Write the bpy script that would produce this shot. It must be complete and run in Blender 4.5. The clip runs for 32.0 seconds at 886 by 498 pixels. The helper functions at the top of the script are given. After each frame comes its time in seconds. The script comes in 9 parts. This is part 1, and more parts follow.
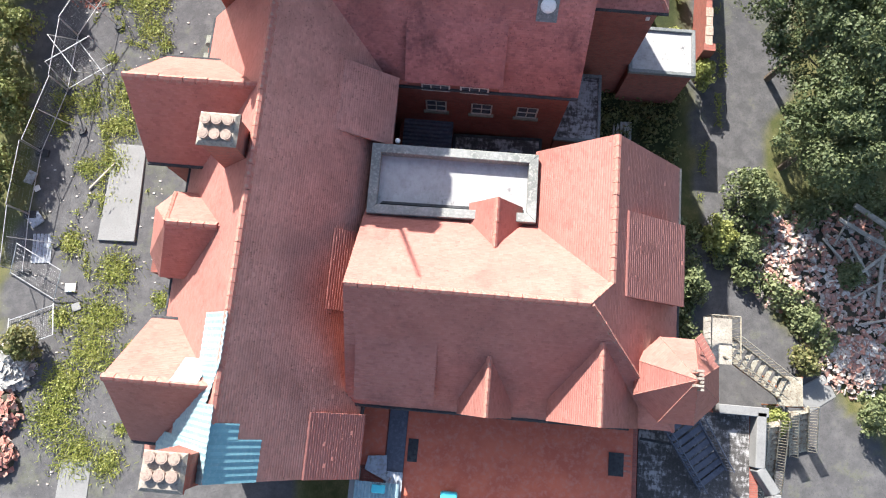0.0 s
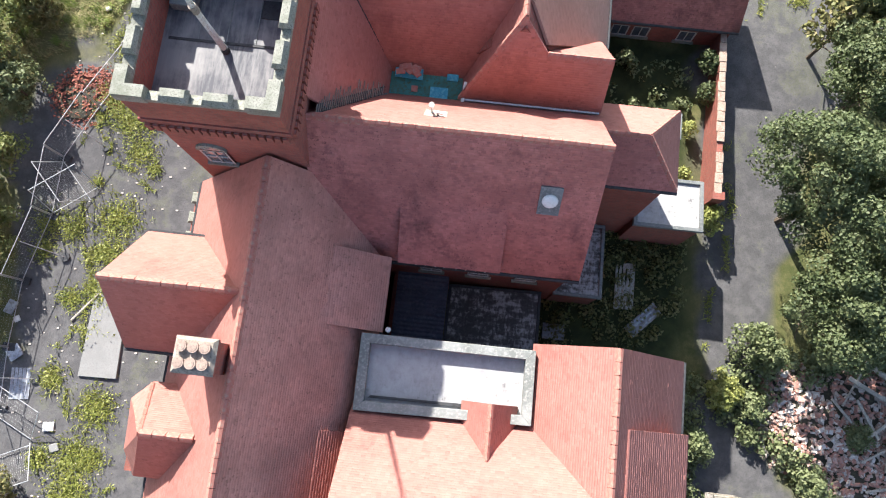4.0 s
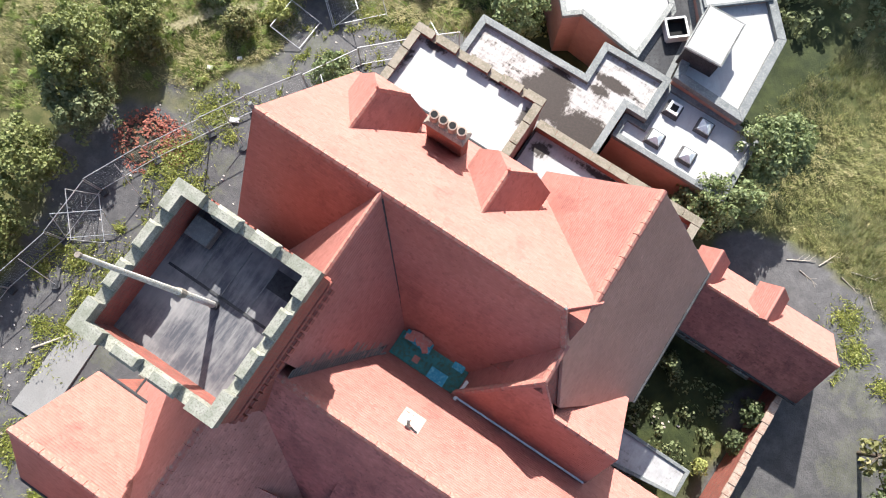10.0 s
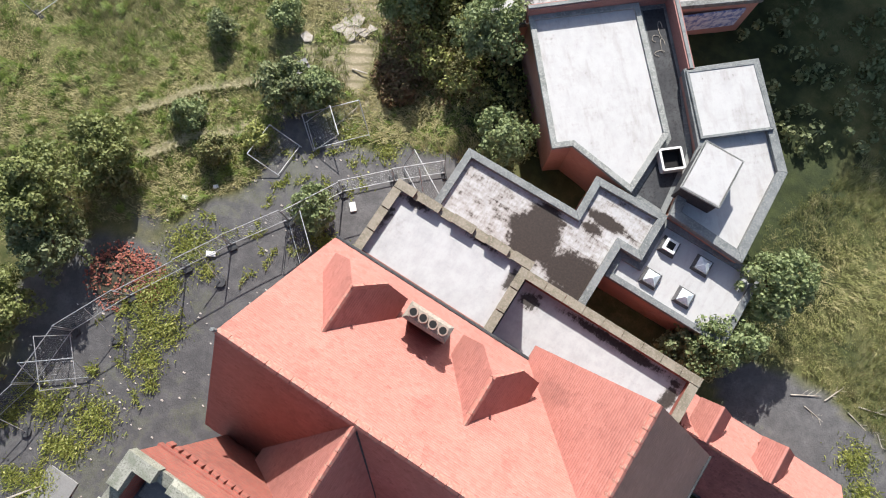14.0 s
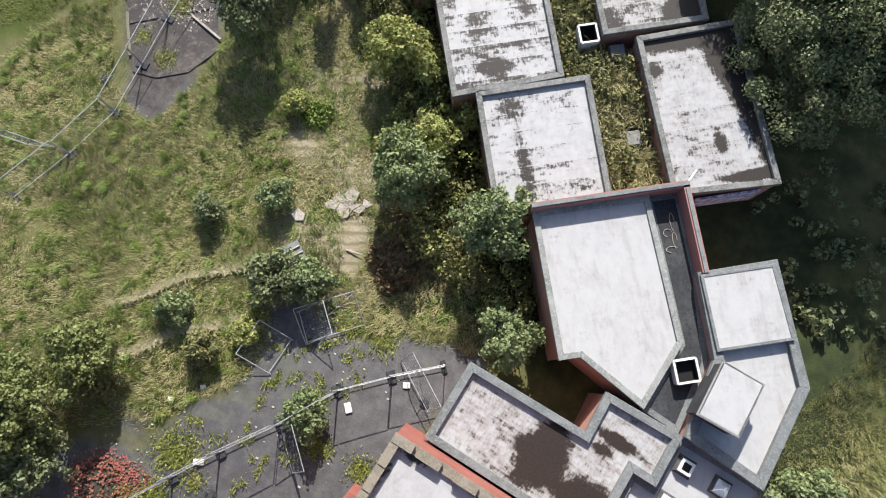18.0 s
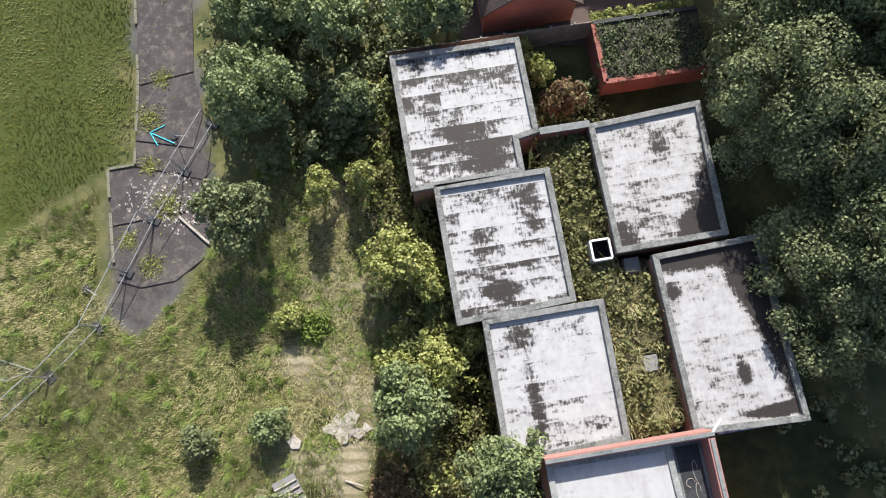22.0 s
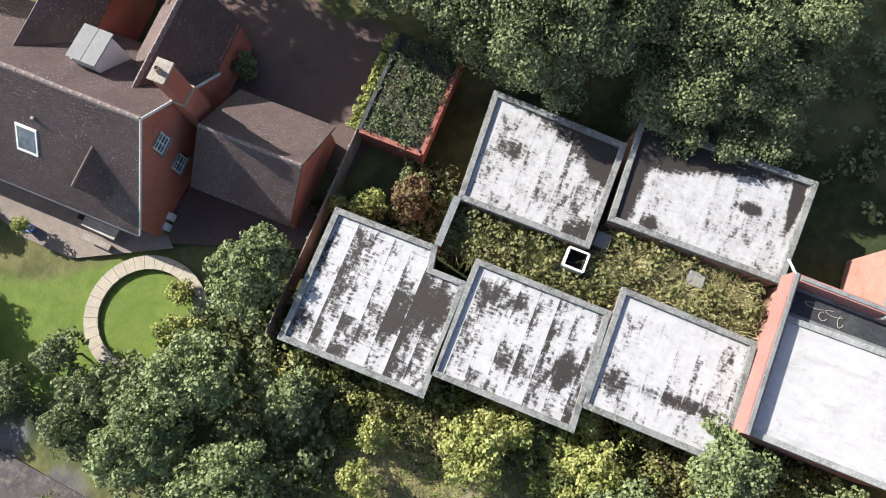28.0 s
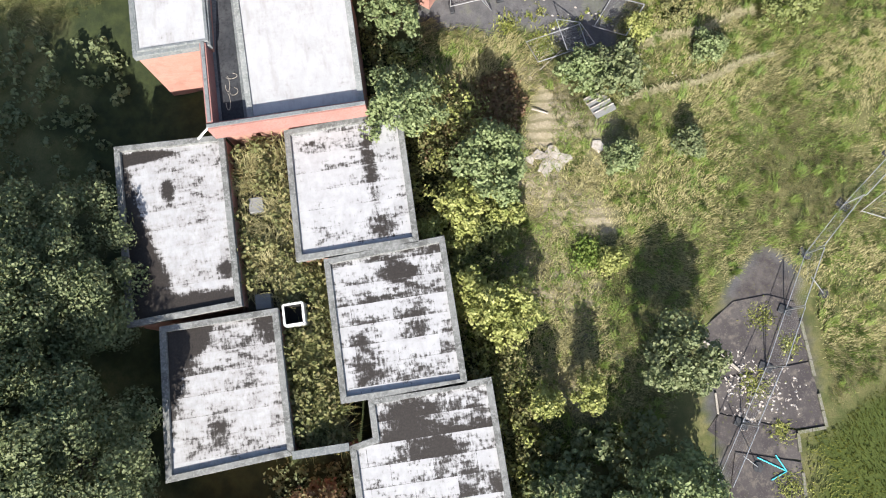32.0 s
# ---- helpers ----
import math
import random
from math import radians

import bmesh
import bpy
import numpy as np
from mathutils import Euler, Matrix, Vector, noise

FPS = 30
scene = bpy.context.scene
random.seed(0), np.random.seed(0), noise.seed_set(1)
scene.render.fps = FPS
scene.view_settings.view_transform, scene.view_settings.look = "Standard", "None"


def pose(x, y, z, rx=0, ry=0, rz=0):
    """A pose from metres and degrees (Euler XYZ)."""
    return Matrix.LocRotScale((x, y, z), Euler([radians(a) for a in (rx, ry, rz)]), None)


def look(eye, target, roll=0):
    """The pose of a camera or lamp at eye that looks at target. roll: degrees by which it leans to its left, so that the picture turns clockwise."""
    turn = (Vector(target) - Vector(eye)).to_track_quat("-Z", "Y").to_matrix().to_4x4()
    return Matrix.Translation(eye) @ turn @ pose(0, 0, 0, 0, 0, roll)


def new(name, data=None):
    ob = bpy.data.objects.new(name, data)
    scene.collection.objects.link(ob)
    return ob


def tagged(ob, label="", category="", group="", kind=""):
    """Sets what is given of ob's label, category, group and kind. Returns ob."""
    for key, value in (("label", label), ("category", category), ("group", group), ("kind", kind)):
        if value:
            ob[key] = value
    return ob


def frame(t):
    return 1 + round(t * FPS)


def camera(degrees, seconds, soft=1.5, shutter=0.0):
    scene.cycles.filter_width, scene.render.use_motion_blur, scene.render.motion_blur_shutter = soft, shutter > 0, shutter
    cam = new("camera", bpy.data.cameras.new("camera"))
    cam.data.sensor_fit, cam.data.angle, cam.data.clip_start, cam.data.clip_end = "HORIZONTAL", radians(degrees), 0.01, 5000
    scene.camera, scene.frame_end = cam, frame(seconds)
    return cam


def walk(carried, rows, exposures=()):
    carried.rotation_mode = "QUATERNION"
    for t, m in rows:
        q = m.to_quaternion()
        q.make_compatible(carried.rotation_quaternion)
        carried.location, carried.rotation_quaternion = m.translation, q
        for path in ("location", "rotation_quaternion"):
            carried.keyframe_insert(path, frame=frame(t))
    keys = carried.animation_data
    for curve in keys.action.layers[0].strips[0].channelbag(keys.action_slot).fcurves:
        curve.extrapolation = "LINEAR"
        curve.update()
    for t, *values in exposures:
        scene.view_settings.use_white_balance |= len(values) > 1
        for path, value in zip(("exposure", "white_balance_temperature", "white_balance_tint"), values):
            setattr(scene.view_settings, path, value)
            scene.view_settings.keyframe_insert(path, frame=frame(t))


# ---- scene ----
cam = camera(65.95, 32.0, soft=1.1)
# seconds, x, y, z, turn, tilt from straight down, lean
PATH = [
    (0.0, 0.000, 0.000, 35.300, -0.00, 11.39, 0.32),
    (0.5, 0.089, 0.877, 35.345, 0.06, 11.36, 0.34),
    (1.0, 0.156, 1.783, 35.383, 0.01, 11.32, 0.39),
    (1.5, 0.210, 2.702, 35.418, -0.08, 11.32, 0.42),
    (2.0, 0.239, 3.628, 35.440, -0.18, 11.34, 0.41),
    (2.5, 0.250, 4.583, 35.425, -0.15, 11.33, 0.36),
    (4.5, 0.265, 8.491, 35.444, 2.41, 11.32, 0.08),
    (5.0, 0.220, 9.491, 35.425, 3.39, 11.33, -0.06),
    (5.5, 0.202, 10.535, 35.435, 4.60, 11.31, -0.17),
    (6.0, 0.201, 11.570, 35.396, 7.19, 11.33, -0.26),
    (6.5, 0.211, 12.549, 35.434, 10.70, 11.32, -0.38),
    (7.0, 0.247, 13.484, 35.454, 14.04, 11.26, -0.46),
    (7.5, 0.233, 14.395, 35.472, 17.52, 11.16, -0.55),
    (8.0, 0.198, 15.300, 35.478, 21.58, 11.07, -0.55),
    (8.5, 0.147, 16.211, 35.439, 24.62, 11.00, -0.54),
    (9.0, 0.081, 17.067, 35.481, 26.03, 10.87, -0.49),
    (9.5, -0.049, 17.885, 35.466, 27.73, 10.83, -0.46),
    (10.0, -0.187, 18.652, 35.436, 28.40, 10.82, -0.41),
    (10.5, -0.362, 19.347, 35.417, 28.28, 10.82, -0.36),
    (11.0, -0.565, 20.048, 35.395, 28.22, 10.82, -0.30),
    (11.5, -0.836, 20.779, 35.368, 28.09, 10.83, -0.25),
    (12.0, -1.185, 21.572, 35.345, 27.97, 10.79, -0.26),
    (12.5, -1.561, 22.414, 35.338, 27.94, 10.78, -0.27),
    (13.0, -1.958, 23.274, 35.269, 27.86, 10.81, -0.25),
    (13.5, -2.418, 24.178, 35.220, 27.69, 10.81, -0.26),
    (15.5, -4.455, 28.305, 35.151, 27.29, 10.73, -0.18),
    (16.0, -5.050, 29.423, 35.152, 27.12, 10.68, -0.21),
    (16.5, -5.589, 30.556, 35.139, 27.14, 10.70, -0.18),
    (17.0, -6.150, 31.682, 35.128, 27.06, 10.77, -0.14),
    (17.5, -6.743, 32.810, 35.124, 27.01, 10.82, -0.08),
    (18.0, -7.351, 33.935, 35.138, 27.00, 10.86, -0.02),
    (18.5, -7.936, 35.057, 35.158, 26.97, 10.93, 0.04),
    (19.0, -8.549, 36.203, 35.169, 26.90, 10.99, 0.06),
    (19.5, -9.204, 37.367, 35.189, 26.78, 11.04, 0.04),
    (20.0, -9.893, 38.572, 35.224, 26.70, 11.11, -0.01),
    (20.5, -10.606, 39.795, 35.207, 26.52, 11.18, -0.09),
    (21.0, -11.309, 41.031, 35.188, 26.41, 11.25, -0.17),
    (21.5, -11.964, 42.280, 35.166, 26.31, 11.33, -0.18),
    (22.0, -12.580, 43.543, 35.096, 26.23, 11.37, -0.12),
    (22.5, -13.203, 44.799, 35.085, 26.11, 11.39, -0.09),
    (23.0, -13.831, 46.071, 35.047, 26.07, 11.37, -0.08),
    (23.5, -14.462, 47.348, 35.017, 25.99, 11.34, -0.07),
    (24.0, -15.071, 48.599, 35.014, 25.82, 11.33, -0.03),
    (24.5, -15.585, 49.721, 35.003, 25.75, 11.50, 0.01),
    (26.5, -16.252, 51.192, 34.773, 10.78, 11.06, 0.20),
    (27.0, -16.314, 51.185, 34.627, -1.89, 10.95, 0.22),
    (27.5, -16.391, 51.216, 34.575, -16.54, 10.76, 0.36),
    (28.0, -16.466, 51.259, 34.500, -32.43, 10.65, 0.46),
    (28.5, -16.516, 51.307, 34.457, -46.93, 10.61, 0.48),
    (29.0, -16.550, 51.370, 34.474, -62.60, 10.56, 0.52),
    (29.5, -16.544, 51.486, 34.486, -78.65, 10.49, 0.44),
    (30.0, -16.533, 51.602, 34.525, -94.52, 10.51, 0.41),
    (30.5, -16.522, 51.732, 34.540, -109.75, 10.58, 0.42),
    (31.0, -16.539, 51.813, 34.521, -124.87, 10.71, 0.51),
    (31.5, -16.531, 51.895, 34.486, -139.50, 10.85, 0.71),
    (32.0, -16.503, 51.969, 34.489, -153.15, 10.92, 0.91),
]
walk(cam, [(t, pose(x, y, z, tilt, lean, turn)) for t, x, y, z, turn, tilt, lean in PATH], exposures=[(0.0, 1.68), (2.0, 1.6), (5.0, 1.72), (8.0, 1.88), (9.0, 1.75), (10.0, 1.47), (12.0, 1.16), (13.0, 1.08), (16.0, 0.92), (18.0, 0.92), (24.0, 1.12), (27.0, 1.2), (32.0, 1.2)])

# ---- light ----
SUN_DIR = Vector((-0.4067 * 0.8151, 0.9135 * 0.8151, 0.5793)).normalized()
world = bpy.data.worlds.new("sky")
scene.world = world
world.use_nodes = True
_wn = world.node_tree
sky = _wn.nodes.new("ShaderNodeTexSky")
sky.sky_type, sky.sun_disc = "NISHITA", False
sky.sun_elevation, sky.sun_rotation = radians(35.4), radians(-24)
sky.air_density, sky.dust_density, sky.ozone_density = 0.9, 1.6, 0.8
_wn.links.new(sky.outputs[0], _wn.nodes["Background"].inputs[0])
_wn.nodes["Background"].inputs[1].default_value = 0.11
sun = new("sun", bpy.data.lights.new("sun", "SUN"))
sun.data.energy, sun.data.angle, sun.data.color = 5.0, radians(0.6), (1.0, 0.96, 0.91)
sun.matrix_world = look(SUN_DIR * 200, (0, 0, 0))

# ---- materials ----


class Nodes:
    """Short hand for building one node material."""

    def __init__(self, name, rough=0.8, metal=0.0, spec=0.3):
        self.mat = bpy.data.materials.new(name)
        self.mat.use_nodes = True
        self.t = self.mat.node_tree
        self.b = self.t.nodes["Principled BSDF"]
        self.b.inputs["Roughness"].default_value = rough
        self.b.inputs["Metallic"].default_value = metal
        self.b.inputs["Specular IOR Level"].default_value = spec

    def n(self, kind, **kw):
        node = self.t.nodes.new(kind)
        for k, v in kw.items():
            if k in node.inputs:
                node.inputs[k].default_value = v
        return node

    def link(self, a, b):
        self.t.links.new(a, b)

    def coord(self, which="Object"):
        return self.t.nodes.new("ShaderNodeTexCoord").outputs[which]

    def scaled(self, co, s):
        m = self.n("ShaderNodeMapping")
        self.link(co, m.inputs[0])
        m.inputs["Scale"].default_value = s
        return m.outputs[0]

    def noise(self, co, scale, detail=4.0, rough=0.55):
        k = self.n("ShaderNodeTexNoise", Scale=scale, Detail=detail, Roughness=rough)
        self.link(co, k.inputs["Vector"])
        return k.outputs["Fac"]

    def ramp(self, fac, lo, hi, a=(0, 0, 0, 1), b=(1, 1, 1, 1)):
        r = self.t.nodes.new("ShaderNodeValToRGB")
        r.color_ramp.elements[0].position, r.color_ramp.elements[1].position = lo, hi
        r.color_ramp.elements[0].color, r.color_ramp.elements[1].color = a, b
        self.link(fac, r.inputs[0])
        return r.outputs[0]

    def mix(self, fac, a, b, mode="MIX"):
        m = self.t.nodes.new("ShaderNodeMix")
        m.data_type, m.blend_type = "RGBA", mode
        for s, v in ((0, fac), (6, a), (7, b)):
            if isinstance(v, (int, float)):
                m.inputs[s].default_value = v
            elif isinstance(v, tuple):
                m.inputs[s].default_value = (*v[:3], 1)
            else:
                self.link(v, m.inputs[s])
        return m.outputs[2]

    def math(self, op, a, b=0.0):
        m = self.t.nodes.new("ShaderNodeMath")
        m.operation = op
        for s, v in ((0, a), (1, b)):
            if isinstance(v, (int, float)):
                m.inputs[s].default_value = v
            else:
                self.link(v, m.inputs[s])
        return m.outputs[0]

    def bump(self, height, strength=0.4, dist=0.02):
        k = self.n("ShaderNodeBump", Strength=strength, Distance=dist)
        self.link(height, k.inputs["Height"])
        self.link(k.outputs[0], self.b.inputs["Normal"])

    def color(self, c):
        if isinstance(c, tuple):
            self.b.inputs["Base Color"].default_value = (*c[:3], 1)
        else:
            self.link(c, self.b.inputs["Base Color"])
        return self.mat

    def roughness(self, r):
        self.link(r, self.b.inputs["Roughness"])


def courses(name, c1, c2, joint, bw, rh, gap, stain, stain_amount, depth, rough=0.85, speck=0.0, fleck=(0.03, 0.025, 0.022)):
    """Tiles or bricks in courses, with weathering at two scales."""
    k = Nodes(name, rough)
    uv = k.coord("UV")
    br = k.n("ShaderNodeTexBrick", Scale=1.0)
    k.link(uv, br.inputs["Vector"])
    br.inputs["Color1"].default_value, br.inputs["Color2"].default_value, br.inputs["Mortar"].default_value = (*c1, 1), (*c2, 1), (*joint, 1)
    br.inputs["Brick Width"].default_value, br.inputs["Row Height"].default_value = bw, rh
    br.inputs["Mortar Size"].default_value, br.inputs["Mortar Smooth"].default_value = gap, 0.3
    ob = k.coord("Object")
    big = k.noise(ob, 0.55, 6, 0.62)
    mid = k.noise(ob, 3.2, 5, 0.6)
    c = k.mix(k.math("MULTIPLY", k.ramp(big, 0.46, 0.66), 0.6), br.outputs["Color"], tuple(x * 0.8 for x in c2))
    c = k.mix(k.math("MULTIPLY", k.ramp(mid, 0.5, 0.72), stain_amount), c, stain)
    soot = k.noise(ob, 0.33, 5, 0.7)
    c = k.mix(k.math("MULTIPLY", k.ramp(soot, 0.56, 0.72), stain_amount * 1.1), c, tuple(x * 0.5 for x in stain))
    if speck:
        c = k.mix(k.math("MULTIPLY", k.ramp(k.noise(ob, 9.0, 3, 0.6), 0.64, 0.7), speck), c, fleck)
    row = k.n("ShaderNodeSeparateXYZ")
    k.link(uv, row.inputs[0])
    saw = k.math("FRACT", k.math("DIVIDE", row.outputs[1], rh))
    h = k.math("SUBTRACT", k.math("MULTIPLY", br.outputs["Fac"], -0.6), k.math("MULTIPLY", saw, 0.8 if depth > 0.01 else 0.1))
    h = k.math("ADD", h, k.math("MULTIPLY", k.noise(ob, 30, 3), 0.35))
    k.bump(h, 0.7, depth)
    return k.color(c)


def tiled(name, shades, old, stain, stain_amount, soot, wear=0.8, rough=0.85, lichen=0.0, dots=0.0):
    """Roof tiles: each tile its own shade, some darkened by age, with stains and soot over many of them."""
    k = Nodes(name, rough)
    ob = k.coord("Object")
    g = k.t.nodes.new("ShaderNodeNewGeometry").outputs["Random Per Island"]
    r = k.t.nodes.new("ShaderNodeValToRGB")
    els = r.color_ramp.elements
    els[0].position, els[0].color = 0.0, (*old, 1)
    els[1].position, els[1].color = 1.0, (*shades[2], 1)
    for pos, col in ((0.05, old), (0.10, shades[0]), (0.6, shades[1])):
        els.new(pos).color = (*col, 1)
    k.link(g, r.inputs[0])
    big = k.noise(ob, 0.5, 6, 0.65)
    c = k.mix(k.math("MULTIPLY", k.ramp(big, 0.44, 0.66), wear), r.outputs[0], tuple(x * 0.74 for x in shades[0]))
    mid = k.noise(ob, 2.6, 6, 0.68)
    c = k.mix(k.math("MULTIPLY", k.ramp(mid, 0.5, 0.7), stain_amount), c, stain)
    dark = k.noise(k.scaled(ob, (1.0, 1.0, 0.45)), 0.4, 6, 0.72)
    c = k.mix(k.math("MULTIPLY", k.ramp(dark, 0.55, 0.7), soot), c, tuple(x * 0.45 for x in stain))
    fine = k.noise(ob, 14.0, 5, 0.7)
    c = k.mix(k.math("MULTIPLY", k.ramp(fine, 0.56, 0.7), 0.3), c, stain)
    if dots:
        c = k.mix(k.math("MULTIPLY", k.math("MULTIPLY", k.ramp(k.noise(ob, 11.0, 2, 0.5), 0.635, 0.675), k.ramp(k.noise(ob, 0.8, 3), 0.35, 0.6)), dots), c, tuple(x * 0.3 for x in stain))
    if lichen:
        spots = k.math("MULTIPLY", k.ramp(k.noise(ob, 15.0, 3, 0.6), 0.625, 0.66), k.ramp(k.noise(ob, 0.7, 3), 0.36, 0.6))
        c = k.mix(k.math("MULTIPLY", spots, lichen), c, (0.46, 0.44, 0.41))
    k.bump(k.noise(ob, 34, 3), 0.4, 0.006)
    return k.color(c)


TILE = tiled("clay_tile", ((0.364, 0.150, 0.123), (0.386, 0.162, 0.134), (0.411, 0.177, 0.147)), (0.33, 0.135, 0.111), (0.27, 0.114, 0.096), 0.3, 0.45, 0.45, dots=0.28)
# darker blotches: soot on the central block, also laid on two other south slopes
TILE_BLOTCHED = tiled("blotched_clay_tile", ((0.36, 0.150, 0.134), (0.40, 0.168, 0.149), (0.45, 0.190, 0.168)), (0.30, 0.125, 0.112), (0.18, 0.085, 0.082), 0.5, 0.8, dots=0.5)
TILE_BROWN = tiled("brown_weathered_tile", ((0.42, 0.215, 0.178), (0.46, 0.235, 0.194), (0.50, 0.26, 0.216)), (0.36, 0.185, 0.153), (0.27, 0.15, 0.125), 0.4, 0.5, dots=0.65)
TILE_TAN = tiled("tan_clay_tile", ((0.41, 0.228, 0.18), (0.43, 0.24, 0.19), (0.455, 0.256, 0.203)), (0.39, 0.215, 0.17), (0.34, 0.185, 0.145), 0.25, 0.2, 0.4)
TILE_GREY = tiled("brown_concrete_tile", ((0.112, 0.079, 0.073), (0.122, 0.087, 0.080), (0.134, 0.097, 0.089)), (0.10, 0.071, 0.066), (0.16, 0.125, 0.112), 0.25, 0.2, lichen=0.9)
TILE_SIZE = {TILE_GREY.name: (0.165, 0.11, 0.007)}
BRICK = courses("red_brick", (0.31, 0.095, 0.07), (0.23, 0.07, 0.055), (0.20, 0.12, 0.095), 0.235, 0.083, 0.010, (0.11, 0.06, 0.05), 0.4, 0.006)
BRICK_SALMON = courses("salmon_brick", (0.395, 0.206, 0.160), (0.36, 0.186, 0.144), (0.35, 0.215, 0.175), 0.235, 0.083, 0.010, (0.27, 0.13, 0.10), 0.4, 0.006)
BRICK_ORANGE = courses("orange_brick", (0.47, 0.145, 0.09), (0.40, 0.118, 0.073), (0.33, 0.19, 0.145), 0.235, 0.083, 0.010, (0.30, 0.14, 0.10), 0.3, 0.006)
PAVER = courses("brick_paving", (0.118, 0.079, 0.069), (0.094, 0.065, 0.057), (0.03, 0.022, 0.02), 0.21, 0.105, 0.008, (0.07, 0.06, 0.045), 0.5, 0.004)


def grainy(name, c1, c2, c3, big=0.8, fine=14.0, rough=0.85, bump=0.35, dist=0.02, spread=(0.4, 0.62), metal=0.0):
    k = Nodes(name, rough, metal)
    ob = k.coord("Object")
    c = k.mix(k.ramp(k.noise(ob, big, 6, 0.6), *spread), c1, c2)
    c = k.mix(k.ramp(k.noise(ob, fine, 4, 0.65), 0.48, 0.68), c, c3)
    k.bump(k.noise(ob, fine * 1.6, 5, 0.6), bump, dist)
    return k.color(c)


STONE = grainy("weathered_sandstone", (0.26, 0.258, 0.222), (0.165, 0.172, 0.135), (0.115, 0.12, 0.092), 2.6, 20, bump=0.5)
DARK_KERB = grainy("dark_felted_kerb", (0.085, 0.085, 0.088), (0.05, 0.05, 0.053), (0.13, 0.13, 0.13), 2.2, 10)
WALL_CAP = grainy("crumbling_brick_cap", (0.33, 0.25, 0.20), (0.26, 0.17, 0.13), (0.38, 0.33, 0.28), 4.0, 15)
COPING = grainy("grey_concrete_coping", (0.24, 0.25, 0.24), (0.15, 0.16, 0.15), (0.32, 0.32, 0.30), 0.9, 11)
MOSSY_CAP = grainy("mossy_weathered_coping", (0.205, 0.185, 0.145), (0.135, 0.122, 0.088), (0.26, 0.215, 0.175), 2.2, 12)
BAY_KERB = grainy("grimy_concrete_kerb", (0.165, 0.168, 0.160), (0.085, 0.086, 0.080), (0.235, 0.238, 0.228), 1.7, 9, 0.8, spread=(0.42, 0.64))
LEAD = grainy("grey_felt_edging", (0.16, 0.17, 0.17), (0.10, 0.11, 0.11), (0.21, 0.22, 0.21), 1.2, 10, 0.7)
RIDGE = grainy("clay_ridge_tile", (0.36, 0.14, 0.11), (0.27, 0.11, 0.09), (0.32, 0.22, 0.17), 1.5, 9)
POT = grainy("terracotta_pot", (0.33, 0.245, 0.20), (0.26, 0.19, 0.155), (0.18, 0.14, 0.115), 2, 12)
MORTAR_CAP = grainy("sandy_mortar_cap", (0.31, 0.27, 0.23), (0.23, 0.20, 0.165), (0.15, 0.135, 0.11), 2.6, 12)
ASPHALT_DARK = grainy("black_roofing_felt", (0.030, 0.032, 0.036), (0.055, 0.057, 0.06), (0.018, 0.018, 0.02), 0.7, 8, 0.75)
BARK = grainy("bark", (0.10, 0.075, 0.055), (0.06, 0.045, 0.035), (0.14, 0.12, 0.09), 3, 18, bump=0.8)
TIMBER = grainy("grey_timber", (0.27, 0.24, 0.20), (0.18, 0.155, 0.13), (0.12, 0.10, 0.085), 2, 20)
PALE_TIMBER = grainy("bleached_timber", (0.42, 0.38, 0.32), (0.30, 0.27, 0.23), (0.20, 0.18, 0.15), 2, 20)
PEELING = grainy("peeling_white_paint", (0.52, 0.52, 0.49), (0.40, 0.39, 0.35), (0.24, 0.20, 0.16), 4.5, 26)
WHITE = grainy("white_paint", (0.66, 0.66, 0.64), (0.60, 0.60, 0.58), (0.52, 0.52, 0.49), 2, 12, 0.5, 0.1)
GALV = grainy("galvanised_steel", (0.50, 0.51, 0.52), (0.38, 0.39, 0.40), (0.30, 0.29, 0.27), 2, 12, 0.45, 0.1, metal=0.6)
PAINTED_STEEL = grainy("worn_cream_steel", (0.36, 0.34, 0.27), (0.24, 0.22, 0.17), (0.16, 0.10, 0.06), 2, 9, 0.6)
RUST = grainy("rusty_steel", (0.20, 0.085, 0.045), (0.12, 0.05, 0.03), (0.28, 0.13, 0.07), 3, 14)
BLUE_SHEET = grainy("faded_blue_sheet", (0.27, 0.36, 0.385), (0.22, 0.31, 0.335), (0.16, 0.25, 0.28), 1.4, 8, 0.5, 0.1)
TEAL_SHEET = grainy("teal_sheet", (0.13, 0.28, 0.33), (0.10, 0.23, 0.28), (0.16, 0.30, 0.34), 1.4, 8, 0.5, 0.1)
GREY_SHEET = grainy("grey_corrugated_sheet", (0.40, 0.43, 0.47), (0.28, 0.30, 0.34), (0.20, 0.19, 0.18), 1.4, 7, 0.5, 0.1, metal=0.3)
DARK_SHEET = grainy("slate_blue_sheet", (0.085, 0.095, 0.125), (0.06, 0.067, 0.09), (0.11, 0.12, 0.15), 1.4, 7, 0.55, 0.1)
TARP_GREEN = grainy("mossy_green_membrane", (0.03, 0.17, 0.16), (0.03, 0.12, 0.10), (0.05, 0.08, 0.04), 2.2, 9, 0.6)
TARP_BLUE = grainy("blue_tarpaulin", (0.04, 0.33, 0.43), (0.03, 0.22, 0.32), (0.12, 0.40, 0.46), 2, 10, 0.5)
CONCRETE = grainy("pale_concrete", (0.215, 0.215, 0.21), (0.185, 0.185, 0.18), (0.165, 0.165, 0.16), 0.9, 12, bump=0.15)
RED_DECK = grainy("red_oxide_deck", (0.50, 0.135, 0.078), (0.41, 0.105, 0.064), (0.46, 0.17, 0.12), 0.9, 6)
